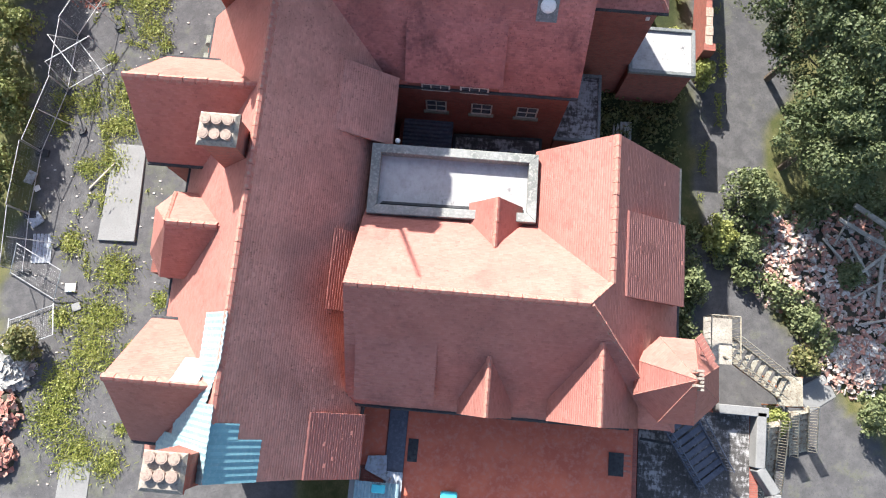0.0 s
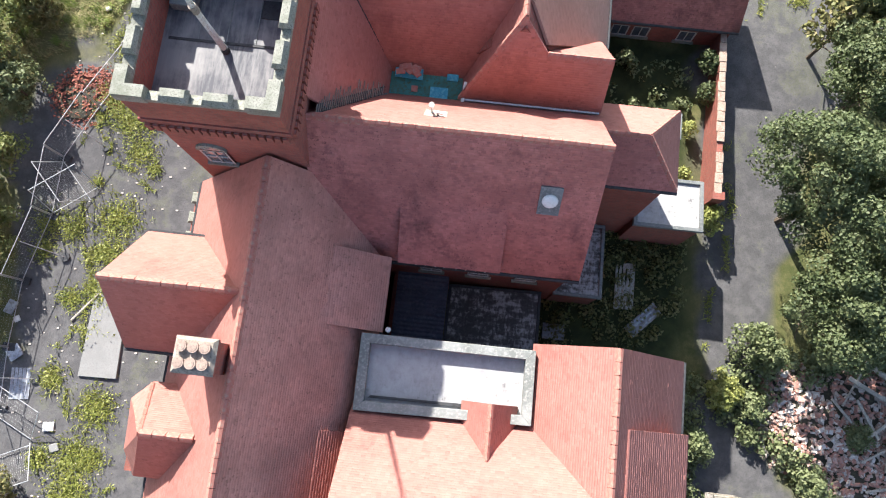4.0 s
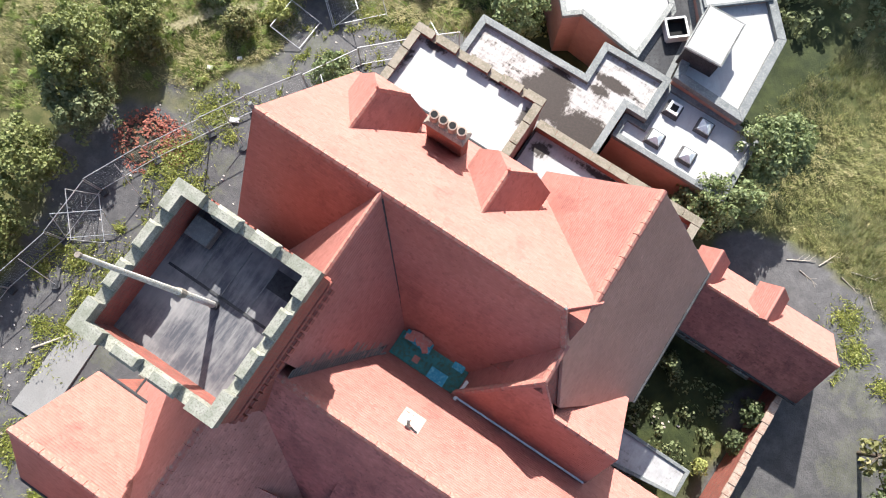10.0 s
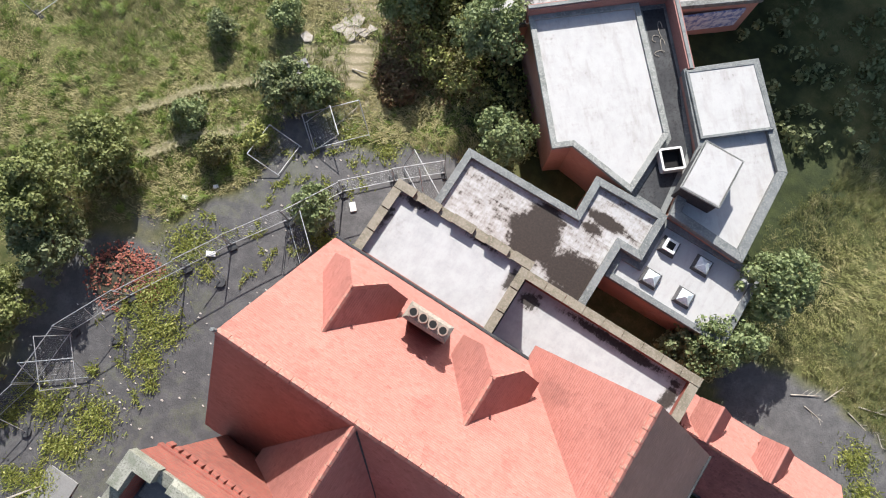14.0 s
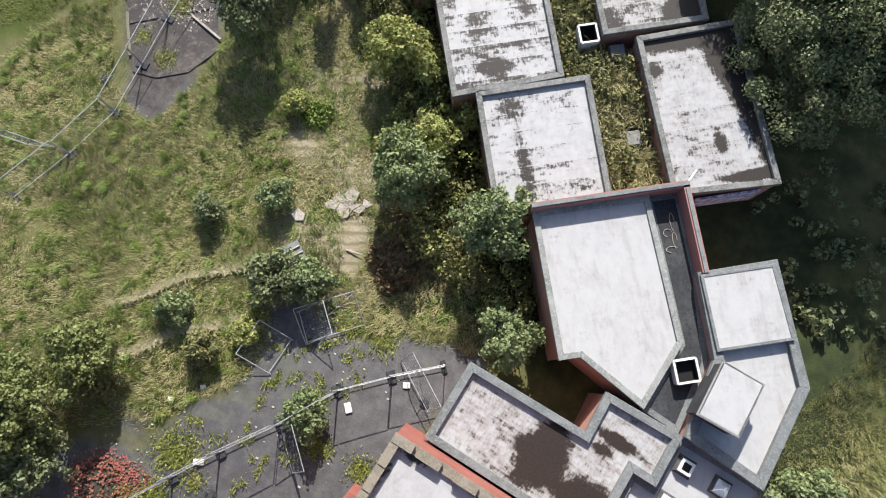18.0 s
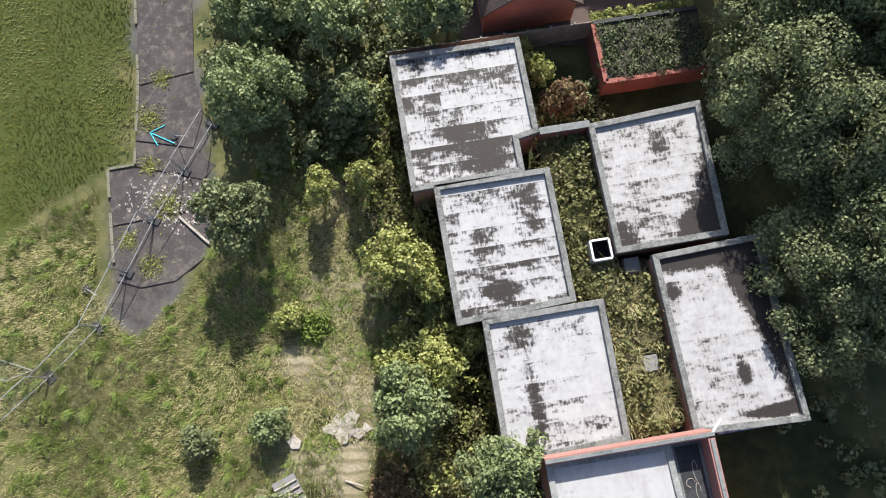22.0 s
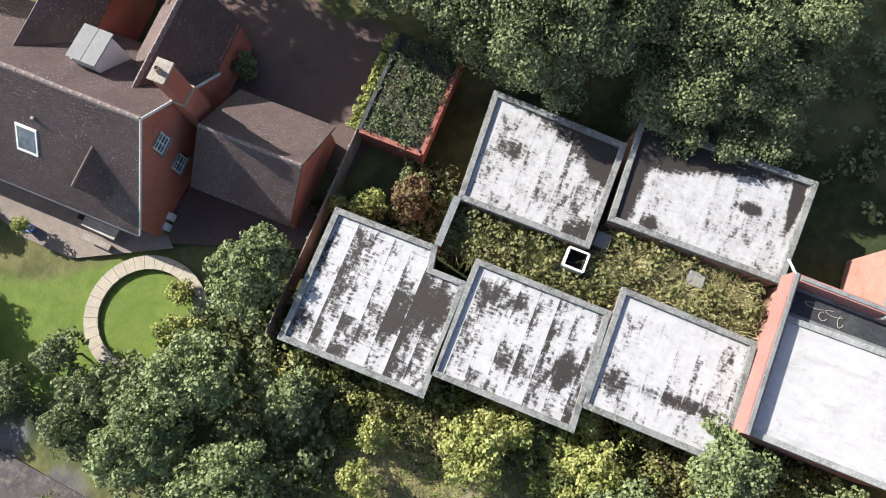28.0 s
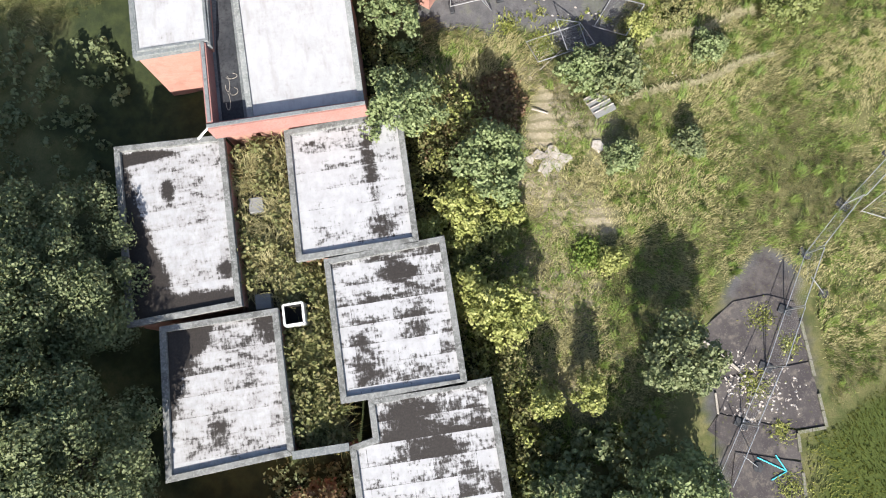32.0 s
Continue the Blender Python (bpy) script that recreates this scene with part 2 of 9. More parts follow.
WET_DIRT = grainy("damp_dark_earth", (0.045, 0.04, 0.03), (0.03, 0.03, 0.02), (0.07, 0.065, 0.04), 0.9, 7)
PATIO = grainy("buff_paving", (0.20, 0.165, 0.14), (0.16, 0.13, 0.11), (0.13, 0.11, 0.09), 1.0, 16)
BROWN_RIDGE = grainy("brown_ridge_tile", (0.19, 0.145, 0.13), (0.14, 0.105, 0.095), (0.34, 0.31, 0.28), 2.2, 10)
CREAM_STONE = grainy("cream_path_stone", (0.34, 0.30, 0.235), (0.29, 0.255, 0.20), (0.22, 0.195, 0.155), 2, 14)
RENDER = grainy("salmon_render", (0.315, 0.160, 0.138), (0.275, 0.138, 0.118), (0.22, 0.115, 0.095), 1.0, 10)
RUBBLE = grainy("broken_brick_rubble", (0.36, 0.17, 0.13), (0.42, 0.33, 0.28), (0.18, 0.13, 0.11), 2.2, 9)
RED_SHARD = grainy("red_tile_shards", (0.27, 0.085, 0.06), (0.20, 0.07, 0.05), (0.15, 0.10, 0.08), 2.2, 9)
RUBBLE_PALE = grainy("pale_rubble", (0.50, 0.47, 0.43), (0.38, 0.33, 0.29), (0.25, 0.21, 0.18), 2.2, 9)
BLACK = Nodes("shadowy_opening", 0.9).color((0.012, 0.012, 0.012))
TURQUOISE = Nodes("turquoise_plastic", 0.4).color((0.08, 0.52, 0.60))
BLUE_PLASTIC = Nodes("blue_plastic", 0.4).color((0.05, 0.10, 0.35))


def glass_pane(name, tint):
    k = Nodes(name, 0.12, 0.0, 0.6)
    return k.color(k.mix(k.ramp(k.noise(k.coord("Object"), 3.0), 0.4, 0.65), tint, tuple(x * 0.6 for x in tint)))


PANE = glass_pane("dusty_window_glass", (0.10, 0.12, 0.14))
PANE_PALE = glass_pane("milky_rooflight", (0.55, 0.60, 0.62))


def felt(name, dark, level, strips=0.0, blobs=(), drift=None, stained=0.5, fresh=0.0, halo=0.25):
    """Silver-white solar paint on roofing felt, worn to the dark felt in patches; level sets how much is worn,
    blobs (x, y, rx, ry, amount) and drift (dx, dy, offset) say where on the deck the paint has gone."""
    k = Nodes(name, 0.6)
    ob = k.coord("Object")
    a = k.noise(ob, 0.6, 6, 0.6)
    b = k.noise(k.scaled(ob, (0.9, 2.4, 1.0)), 1.9, 5, 0.62)
    e = k.noise(k.scaled(ob, (2.2, 0.9, 1.0)), 3.4, 5, 0.65)
    m = k.math("ADD", k.math("ADD", k.math("MULTIPLY", a, 0.36), k.math("MULTIPLY", b, 0.34)), k.math("MULTIPLY", e, 0.30))
    sep = k.n("ShaderNodeSeparateXYZ")
    k.link(ob, sep.inputs[0])
    if strips:
        w = k.n("ShaderNodeTexBrick", Scale=1.0)
        k.link(ob, w.inputs["Vector"])
        w.inputs["Brick Width"].default_value, w.inputs["Row Height"].default_value, w.inputs["Mortar Size"].default_value = 1.9, 0.92, 0.012
        w.inputs["Color1"].default_value, w.inputs["Color2"].default_value, w.inputs["Mortar"].default_value = (0, 0, 0, 1), (1, 1, 1, 1), (0.9, 0.9, 0.9, 1)
        m = k.math("ADD", m, k.math("MULTIPLY", k.math("SUBTRACT", w.outputs["Color"], 0.5), strips))
        saw = k.math("FRACT", k.math("DIVIDE", sep.outputs[1], 0.92))
        m = k.math("ADD", m, k.math("MULTIPLY", k.math("SUBTRACT", saw, 0.5), strips * 0.8))
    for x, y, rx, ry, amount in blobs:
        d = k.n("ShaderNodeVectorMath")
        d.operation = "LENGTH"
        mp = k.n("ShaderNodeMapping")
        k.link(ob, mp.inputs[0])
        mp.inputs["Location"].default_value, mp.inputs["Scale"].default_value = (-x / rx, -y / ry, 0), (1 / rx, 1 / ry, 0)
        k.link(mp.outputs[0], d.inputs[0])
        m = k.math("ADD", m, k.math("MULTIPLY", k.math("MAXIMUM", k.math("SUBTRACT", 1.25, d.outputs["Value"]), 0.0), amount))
    if drift:
        lin = k.math("ADD", k.math("ADD", k.math("MULTIPLY", sep.outputs[0], drift[0]), k.math("MULTIPLY", sep.outputs[1], drift[1])), drift[2])
        m = k.math("ADD", m, k.math("MINIMUM", k.math("MAXIMUM", lin, 0.0), 0.5))
    fine = k.noise(ob, 11, 5, 0.72)
    paint = k.mix(k.ramp(k.noise(ob, 1.7, 6, 0.65), 0.42, 0.68), (0.368, 0.368, 0.370), (0.315, 0.315, 0.317))
    if fresh:
        paint = k.mix(fresh, paint, (0.385, 0.382, 0.375))
        smear = k.math("MULTIPLY", k.ramp(k.noise(k.scaled(ob, (2.6, 0.7, 1.0)), 0.9, 6, 0.6), 0.54, 0.70), 0.65)
        paint = k.mix(smear, paint, (0.29, 0.28, 0.265))
    grime = k.noise(k.scaled(ob, (1.6, 0.8, 1.0)), 1.3, 6, 0.7)
    paint = k.mix(k.math("MULTIPLY", k.ramp(grime, 0.46, 0.72), stained), paint, (0.20, 0.20, 0.203))
    paint = k.mix(k.math("MULTIPLY", k.ramp(fine, 0.52, 0.72), stained * 0.6), paint, (0.22, 0.22, 0.22))
    m = k.math("ADD", m, k.math("MULTIPLY", k.math("SUBTRACT", k.noise(k.scaled(ob, (2.0, 0.8, 1.0)), 5.0, 6, 0.72), 0.5), 0.14))
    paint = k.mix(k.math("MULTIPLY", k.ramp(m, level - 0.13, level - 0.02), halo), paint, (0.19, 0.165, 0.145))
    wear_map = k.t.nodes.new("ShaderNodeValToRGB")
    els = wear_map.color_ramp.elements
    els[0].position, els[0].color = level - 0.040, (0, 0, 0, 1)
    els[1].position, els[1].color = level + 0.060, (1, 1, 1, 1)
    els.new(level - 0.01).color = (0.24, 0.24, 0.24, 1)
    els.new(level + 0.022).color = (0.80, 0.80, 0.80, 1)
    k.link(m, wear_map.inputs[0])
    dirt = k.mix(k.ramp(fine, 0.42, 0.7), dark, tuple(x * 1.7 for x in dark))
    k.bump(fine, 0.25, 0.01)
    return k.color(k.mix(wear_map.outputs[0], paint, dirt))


FELT_CLEAN = felt("white_painted_felt", (0.09, 0.085, 0.08), 0.64, stained=0.22, fresh=0.6)
FELT_OLD = felt("stained_white_painted_felt", (0.045, 0.04, 0.036), 0.50)
FELT_GREY = felt("pale_grey_painted_felt", (0.09, 0.09, 0.09), 0.60)
FELT_GRIMY = felt("grimy_felt", (0.045, 0.042, 0.04), 0.46)


def tower_felt():
    k = Nodes("grey_felt_strips", 0.6)
    ob = k.coord("Object")
    streak = k.noise(k.scaled(ob, (5.0, 0.7, 1.0)), 1.2, 6, 0.7)
    big = k.noise(ob, 0.5, 5, 0.6)
    c = k.mix(k.ramp(big, 0.42, 0.6), (0.06, 0.063, 0.075), (0.20, 0.195, 0.195))
    c = k.mix(k.math("MULTIPLY", k.ramp(streak, 0.45, 0.7), 0.6), c, (0.26, 0.255, 0.25))
    k.bump(streak, 0.2, 0.01)
    return k.color(c)


TOWER_FELT = tower_felt()


def leaf(name, a, b, c, patch=0.8):
    k = Nodes(name, 0.55, 0.0, 0.25)
    g = k.t.nodes.new("ShaderNodeNewGeometry")
    r = k.t.nodes.new("ShaderNodeValToRGB")
    r.color_ramp.elements[0].color, r.color_ramp.elements[1].color = (*a, 1), (*c, 1)
    e = r.color_ramp.elements.new(0.55)
    e.color = (*b, 1)
    k.link(g.outputs["Random Per Island"], r.inputs[0])
    big = k.ramp(k.noise(k.coord("Object"), patch, 3), 0.35, 0.7)
    col = k.mix(k.math("MULTIPLY", big, 0.45), r.outputs[0], c)
    tr = k.t.nodes.new("ShaderNodeBsdfTranslucent")
    k.link(col, tr.inputs[0])
    k.color(col)
    mx = k.t.nodes.new("ShaderNodeMixShader")
    mx.inputs[0].default_value = 0.30
    out = k.t.nodes["Material Output"]
    k.link(k.b.outputs[0], mx.inputs[1])
    k.link(tr.outputs[0], mx.inputs[2])
    k.link(mx.outputs[0], out.inputs[0])
    return k.mat


LEAF = leaf("sycamore_leaves", (0.098, 0.125, 0.057), (0.155, 0.19, 0.086), (0.23, 0.25, 0.126))
LEAF_BLUE = leaf("willow_leaves", (0.110, 0.150, 0.062), (0.175, 0.222, 0.094), (0.26, 0.30, 0.142))
LEAF_DEEP = leaf("deep_green_leaves", (0.056, 0.080, 0.034), (0.090, 0.120, 0.050), (0.150, 0.172, 0.084))
LEAF_LIME = leaf("young_lime_leaves", (0.175, 0.205, 0.055), (0.265, 0.29, 0.085), (0.38, 0.38, 0.14))
LEAF_DRY = leaf("bramble_leaves", (0.100, 0.120, 0.044), (0.165, 0.178, 0.064), (0.245, 0.215, 0.10))
LEAF_BROWN = leaf("dead_brown_leaves", (0.14, 0.08, 0.048), (0.21, 0.13, 0.075), (0.16, 0.15, 0.06))
STRAW = leaf("dry_grass_blades", (0.255, 0.235, 0.100), (0.325, 0.298, 0.135), (0.43, 0.385, 0.205), 1.1)
GREEN_GRASS = leaf("long_green_grass", (0.125, 0.142, 0.042), (0.20, 0.213, 0.072), (0.32, 0.31, 0.13), 1.2)
RANK = leaf("rank_courtyard_grass", (0.075, 0.092, 0.030), (0.125, 0.140, 0.048), (0.24, 0.225, 0.09))
WEED = leaf("green_weeds", (0.088, 0.142, 0.029), (0.147, 0.217, 0.043), (0.236, 0.285, 0.067))
TURF = leaf("mown_grass", (0.068, 0.084, 0.011), (0.102, 0.113, 0.014), (0.145, 0.146, 0.026))
LEAF_MID = leaf("bushy_green_leaves", (0.100, 0.128, 0.042), (0.158, 0.188, 0.062), (0.24, 0.255, 0.10))
MOSS = leaf("mossy_weeds", (0.12, 0.15, 0.025), (0.18, 0.21, 0.04), (0.27, 0.27, 0.07))

# ---- building tools ----
IDENT = Matrix.Identity(4)
OLD = Matrix.Rotation(radians(-5), 4, "Z")      # axes of the Victorian building
MOD = Matrix.Rotation(radians(35.5), 4, "Z")    # axes of the flat-roofed annexe and of the house
BASE = {}


def height(x, y):
    """The lie of the land."""
    return 0.35 + 1.2 * math.exp(-(((y - 27) / 9.5) ** 2)) + 0.12 * math.sin(x * 0.21) * math.sin(y * 0.17)


def thing(name, axes, base, label, category, group="", kind=""):
    """An Empty at a thing's base; its parts are given in the axes' coordinates."""
    ob = new(name)
    ob.matrix_world = axes @ Matrix.Translation(base)
    BASE[ob.name] = Vector(base)
    ob.empty_display_size = 0.2
    return tagged(ob, label, category, group, kind)


def root_of(ob):
    while ob.parent:
        ob = ob.parent
    return ob


def lay_uv(bm):
    layer = bm.loops.layers.uv.verify()
    for f in bm.faces:
        n = f.normal
        if abs(n.z) > 0.97:
            e, up = Vector((1, 0, 0)), Vector((0, 1, 0))
        else:
            e = Vector((-n.y, n.x, 0)).normalized()
            up = n.cross(e)
        for lp in f.loops:
            lp[layer].uv = (lp.vert.co.dot(e), lp.vert.co.dot(up))


def mesh_from(name, bm, mat, bevel=0.0, smooth=False):
    if bevel:
        sharp = [e for e in bm.edges if len(e.link_faces) == 2 and e.calc_face_angle(0) > 0.5]
        bmesh.ops.bevel(bm, geom=sharp, offset=bevel, segments=1, affect="EDGES")
    bm.normal_update()
    lay_uv(bm)
    me = bpy.data.meshes.new(name)
    bm.to_mesh(me)
    bm.free()
    me.materials.append(mat)
    if smooth:
        me.polygons.foreach_set("use_smooth", [True] * len(me.polygons))
    return me


def part(name, bm, mat, parent, label="", bevel=0.0, smooth=False):
    """One mesh under a thing or under a part."""
    base = BASE.get(root_of(parent).name, Vector())
    bmesh.ops.translate(bm, vec=-base, verts=bm.verts)
    ob = new(name, mesh_from(name, bm, mat, bevel, smooth))
    ob.parent = parent
    return tagged(ob, label)


def solo(name, bm, mat, axes, base, label, category, group="", kind="", bevel=0.0, smooth=False):
    """A thing that is one mesh; coordinates in the axes."""
    bmesh.ops.translate(bm, vec=-Vector(base), verts=bm.verts)
    ob = new(name, mesh_from(name, bm, mat, bevel, smooth))
    ob.matrix_world = axes @ Matrix.Translation(base)
    BASE[ob.name] = Vector(base)
    return tagged(ob, label, category, group, kind)


def piece(name, me, parent, m):
    """A repeat on shared mesh data, under a thing or part."""
    ob = new(name, me)
    ob.parent = parent
    ob.matrix_basis = Matrix.Translation(-BASE.get(root_of(parent).name, Vector())) @ m
    return ob


def solid(bm, bottom, top):
    """Closed solid between two rings of equal length."""
    a = [bm.verts.new(p) for p in bottom]
    b = [bm.verts.new(p) for p in top]
    n = len(a)
    bm.faces.new(a[::-1])
    bm.faces.new(b)
    for i in range(n):
        bm.faces.new((a[i], a[(i + 1) % n], b[(i + 1) % n], b[i]))
    return bm


def ccw(pts):
    s = sum(p[0] * q[1] - q[0] * p[1] for p, q in zip(pts, pts[1:] + pts[:1]))
    return list(pts) if s > 0 else list(pts)[::-1]


def prism(poly, z0, z1, bm=None):
    poly = ccw(poly)
    return solid(bm or bmesh.new(), [(x, y, z0) for x, y in poly], [(x, y, z1) for x, y in poly])


def box(x0, x1, y0, y1, z0, z1, bm=None):
    return prism([(x0, y0), (x1, y0), (x1, y1), (x0, y1)], z0, z1, bm)


def slab(pts, th=0.12, bm=None):
    """A flat sheet of any tilt, th thick downwards; pts go round seen from above."""
    pts = [Vector(p) for p in ccw([tuple(p) for p in pts])]
    n = Vector()
    for i, p in enumerate(pts):
        q = pts[(i + 1) % len(pts)]
        n += p.cross(q)
    n.normalize()
    return solid(bm or bmesh.new(), [p - n * th for p in pts], pts)


def roof(name, pts, mat, parent, label="", th=0.12):
    """A tiled roof slope: a sheet, and the tiles in lapped courses over it as single leaves."""
    ob = part(name, slab(pts, th), mat, parent, label)
    wide, gauge, lip = TILE_SIZE.get(mat.name, (0.165, 0.10, 0.011))
    base = BASE.get(root_of(parent).name, Vector())
    q = np.array([tuple(Vector(p) - base) for p in ccw([tuple(p) for p in pts])])
    n = sum((np.cross(q[i], q[(i + 1) % len(q)]) for i in range(len(q))), np.zeros(3))
    n /= np.linalg.norm(n)
    e = np.array([-n[1], n[0], 0.0])
    e /= np.linalg.norm(e)
    up = np.cross(n, e)
    o = q[0]
    s, h = (q - o) @ e, (q - o) @ up
    rng = np.random.RandomState(int(abs(o[0] * 37 + o[1] * 91 + o[2] * 13)) % 9973)
    rows = []
    for r in range(int((h.max() - h.min()) / gauge)):
        y = h.min() + (r + 0.5) * gauge
        cut = [s[i] + (s[j] - s[i]) * (y - h[i]) / (h[j] - h[i]) for i in range(len(q)) for j in ((i + 1) % len(q),) if (h[i] > y) != (h[j] > y)]
        if len(cut) < 2 or max(cut) - min(cut) < 0.05:
            continue
        a = np.arange(min(cut) - (r % 2) * wide / 2, max(cut), wide)
        lo, hi = np.maximum(a + 0.002, min(cut)), np.minimum(a + wide - 0.002, max(cut))
        ok = (hi - lo > 0.02) & (rng.uniform(size=len(a)) > 0.002)
        m = int(ok.sum())
        y0 = h.min() + r * gauge + rng.uniform(-0.006, 0.006, m)
        rows.append(np.stack([lo[ok], hi[ok], y0, np.full(m, y + gauge / 2 + 0.012), lip + rng.uniform(-0.004, 0.006, m), rng.uniform(-0.003, 0.003, m)], 1))
    t = np.concatenate(rows)
    one = np.ones(len(t))
    corners = ((t[:, 0], t[:, 2], t[:, 4] + t[:, 5]), (t[:, 1], t[:, 2], t[:, 4] - t[:, 5]), (t[:, 1], t[:, 3], 0.006 * one), (t[:, 0], t[:, 3], 0.006 * one), (t[:, 0], t[:, 2], 0.002 * one), (t[:, 1], t[:, 2], 0.002 * one))
    v = np.stack([o + x[:, None] * e + y[:, None] * up + z[:, None] * n for x, y, z in corners], 1).reshape(-1, 3)
    i = np.arange(len(t)) * 6
    f = np.stack([np.stack([i, i + 1, i + 2, i + 3], 1), np.stack([i + 4, i + 5, i + 1, i], 1)], 1).reshape(-1, 4)
    me = bpy.data.meshes.new("tile_covering")
    me.vertices.add(len(v))
    me.vertices.foreach_set("co", v.reshape(-1).astype(np.float32))
    me.loops.add(len(f) * 4)
    me.loops.foreach_set("vertex_index", f.reshape(-1).astype(np.int32))
    me.polygons.add(len(f))
    me.polygons.foreach_set("loop_start", (np.arange(len(f)) * 4).astype(np.int32))
    me.update(calc_edges=True)
    me.materials.append(mat)
    courses_ob = new("tile_covering", me)
    courses_ob.parent = parent
    tagged(courses_ob, "", kind="stuff")
    return ob


def bar(a, b, r, sides=6, bm=None, r2=None):
    """A round bar from a to b."""
    bm = bm or bmesh.new()
    a, b = Vector(a), Vector(b)
    q = (b - a).to_track_quat("Z", "Y")
    r2 = r if r2 is None else r2
    ring = [q @ Vector((math.cos(i * 2 * math.pi / sides), math.sin(i * 2 * math.pi / sides), 0)) for i in range(sides)]
    return solid(bm, [a + v * r for v in ring], [b + v * r2 for v in ring])


def plank(a, b, w, h, bm=None):
    """A squared bar from a to b, w wide and h deep."""
    bm = bm or bmesh.new()
    a, b = Vector(a), Vector(b)
    d = (b - a).normalized()
    s = d.cross(Vector((0, 0, 1)))
    s = s.normalized() if s.length > 1e-3 else Vector((1, 0, 0))
    u = s.cross(d).normalized()
    ring = [s * w / 2 - u * h / 2, s * w / 2 + u * h / 2, -s * w / 2 + u * h / 2, -s * w / 2 - u * h / 2]
    return solid(bm, [a + v for v in ring], [b + v for v in ring])


def inset(poly, d):
    poly = ccw(poly)
    out = []
    for i in range(len(poly)):
        p0, p1, p2 = (Vector(poly[j % len(poly)]) for j in (i - 1, i, i + 1))
        a, b = (p1 - p0).normalized(), (p2 - p1).normalized()
        na, nb = Vector((-a.y, a.x)), Vector((-b.y, b.x))
        m = na + nb
        m = m / max(m.length_squared, 0.3) * 2 * d
        out.append(tuple(p1 + m))
    return out


def ridge_tiles(parent, a, b, z_up=0.03, size=0.15, mat=RIDGE, step=0.45):
    """A row of separate half-round ridge tiles along a ridge or hip."""
    a, b = Vector(a), Vector(b)
    n = max(1, round((b - a).length / step))
    key = ("ridge", mat.name, round((b - a).length / n, 2), size)
    if key not in SHARED:
        ln = (b - a).length / n
        bm = bmesh.new()
        prof = [(-size, -0.13), (-size * 0.62, -0.01), (0, 0.055), (size * 0.62, -0.01), (size, -0.13)]
        ring = [Vector((x, 0, z)) for x, z in prof]
        solid(bm, [v + Vector((0, 0.008, 0)) for v in ring], [v + Vector((0, ln - 0.008, 0)) for v in ring])
        bmesh.ops.recalc_face_normals(bm, faces=bm.faces)
        SHARED[key] = mesh_from("ridge_tile", bm, mat)
    d = (b - a).normalized()
    side = d.cross(Vector((0, 0, 1))).normalized()
    up = side.cross(d)
    rnd = random.Random(round(a.x * 7 + a.y * 13, 2))
    for i in range(n):
        p = a + (b - a) * (i / n)
        m = Matrix((side, d, up)).transposed().to_4x4()
        piece("ridge_tile", SHARED[key], parent, Matrix.Translation(p + Vector((0, 0, z_up + rnd.uniform(-0.008, 0.008)))) @ m @ Matrix.Rotation(rnd.uniform(-0.02, 0.02), 4, "Z"))


SHARED = {}


def window_unit(parent, at, w, h, facing, panes=(2, 2), frame_mat=PEELING, glass=PANE, sill=True, name="window"):
    """A framed window in a wall; at is the middle of its foot, facing the outward direction in the plan."""
    f = Vector((*facing, 0)).normalized()
    s = Vector((-f.y, f.x, 0))
    at = Vector(at)

    def blk(x0, x1, z0, z1, y0, y1, bm=None):
        q = [at + s * x + f * y for x, y in ((x0, y0), (x1, y0), (x1, y1), (x0, y1))]
        return solid(bm or bmesh.new(), *[[(*p.xy, at.z + z) for p in q] for z in (z0, z1)])

    t = 0.07
    xs, zs = [-w / 2, -w / 2 + t], [0, t]
    for i in range(1, panes[0]):
        xs += [-w / 2 + w * i / panes[0] - 0.022, -w / 2 + w * i / panes[0] + 0.022]
    for i in range(1, panes[1]):
        zs += [h * i / panes[1] - 0.022, h * i / panes[1] + 0.022]
    xs, zs = xs + [w / 2 - t, w / 2], zs + [h - t, h]
    bm = bmesh.new()
    grid = [[[bm.verts.new(at + s * x + f * y + Vector((0, 0, z))) for z in zs] for x in xs] for y in (-0.02, 0.05)]
    for i in range(len(xs) - 1):
        for j in range(len(zs) - 1):
            if i % 2 and j % 2:
                for (p, q), (u, v) in (((i, j), (i + 1, j)), ((i + 1, j), (i + 1, j + 1)), ((i + 1, j + 1), (i, j + 1)), ((i, j + 1), (i, j))):
                    bm.faces.new((grid[0][p][q], grid[0][u][v], grid[1][u][v], grid[1][p][q]))
            else:
                for g in grid:
                    bm.faces.new((g[i][j], g[i + 1][j], g[i + 1][j + 1], g[i][j + 1]))
    bmesh.ops.recalc_face_normals(bm, faces=bm.faces)
    fr = part(name, bm, frame_mat, parent)
    bm = blk(-w / 2 + t, w / 2 - t, t, h - t, -0.015, 0.015)
    bmesh.ops.recalc_face_normals(bm, faces=bm.faces)
    part("pane", bm, glass, fr)
    if sill:
        bm = blk(-w / 2 - 0.1, w / 2 + 0.1, -0.12, -0.005, -0.02, 0.14)
        bmesh.ops.recalc_face_normals(bm, faces=bm.faces)
        part("sill", bm, STONE, fr)
    return fr


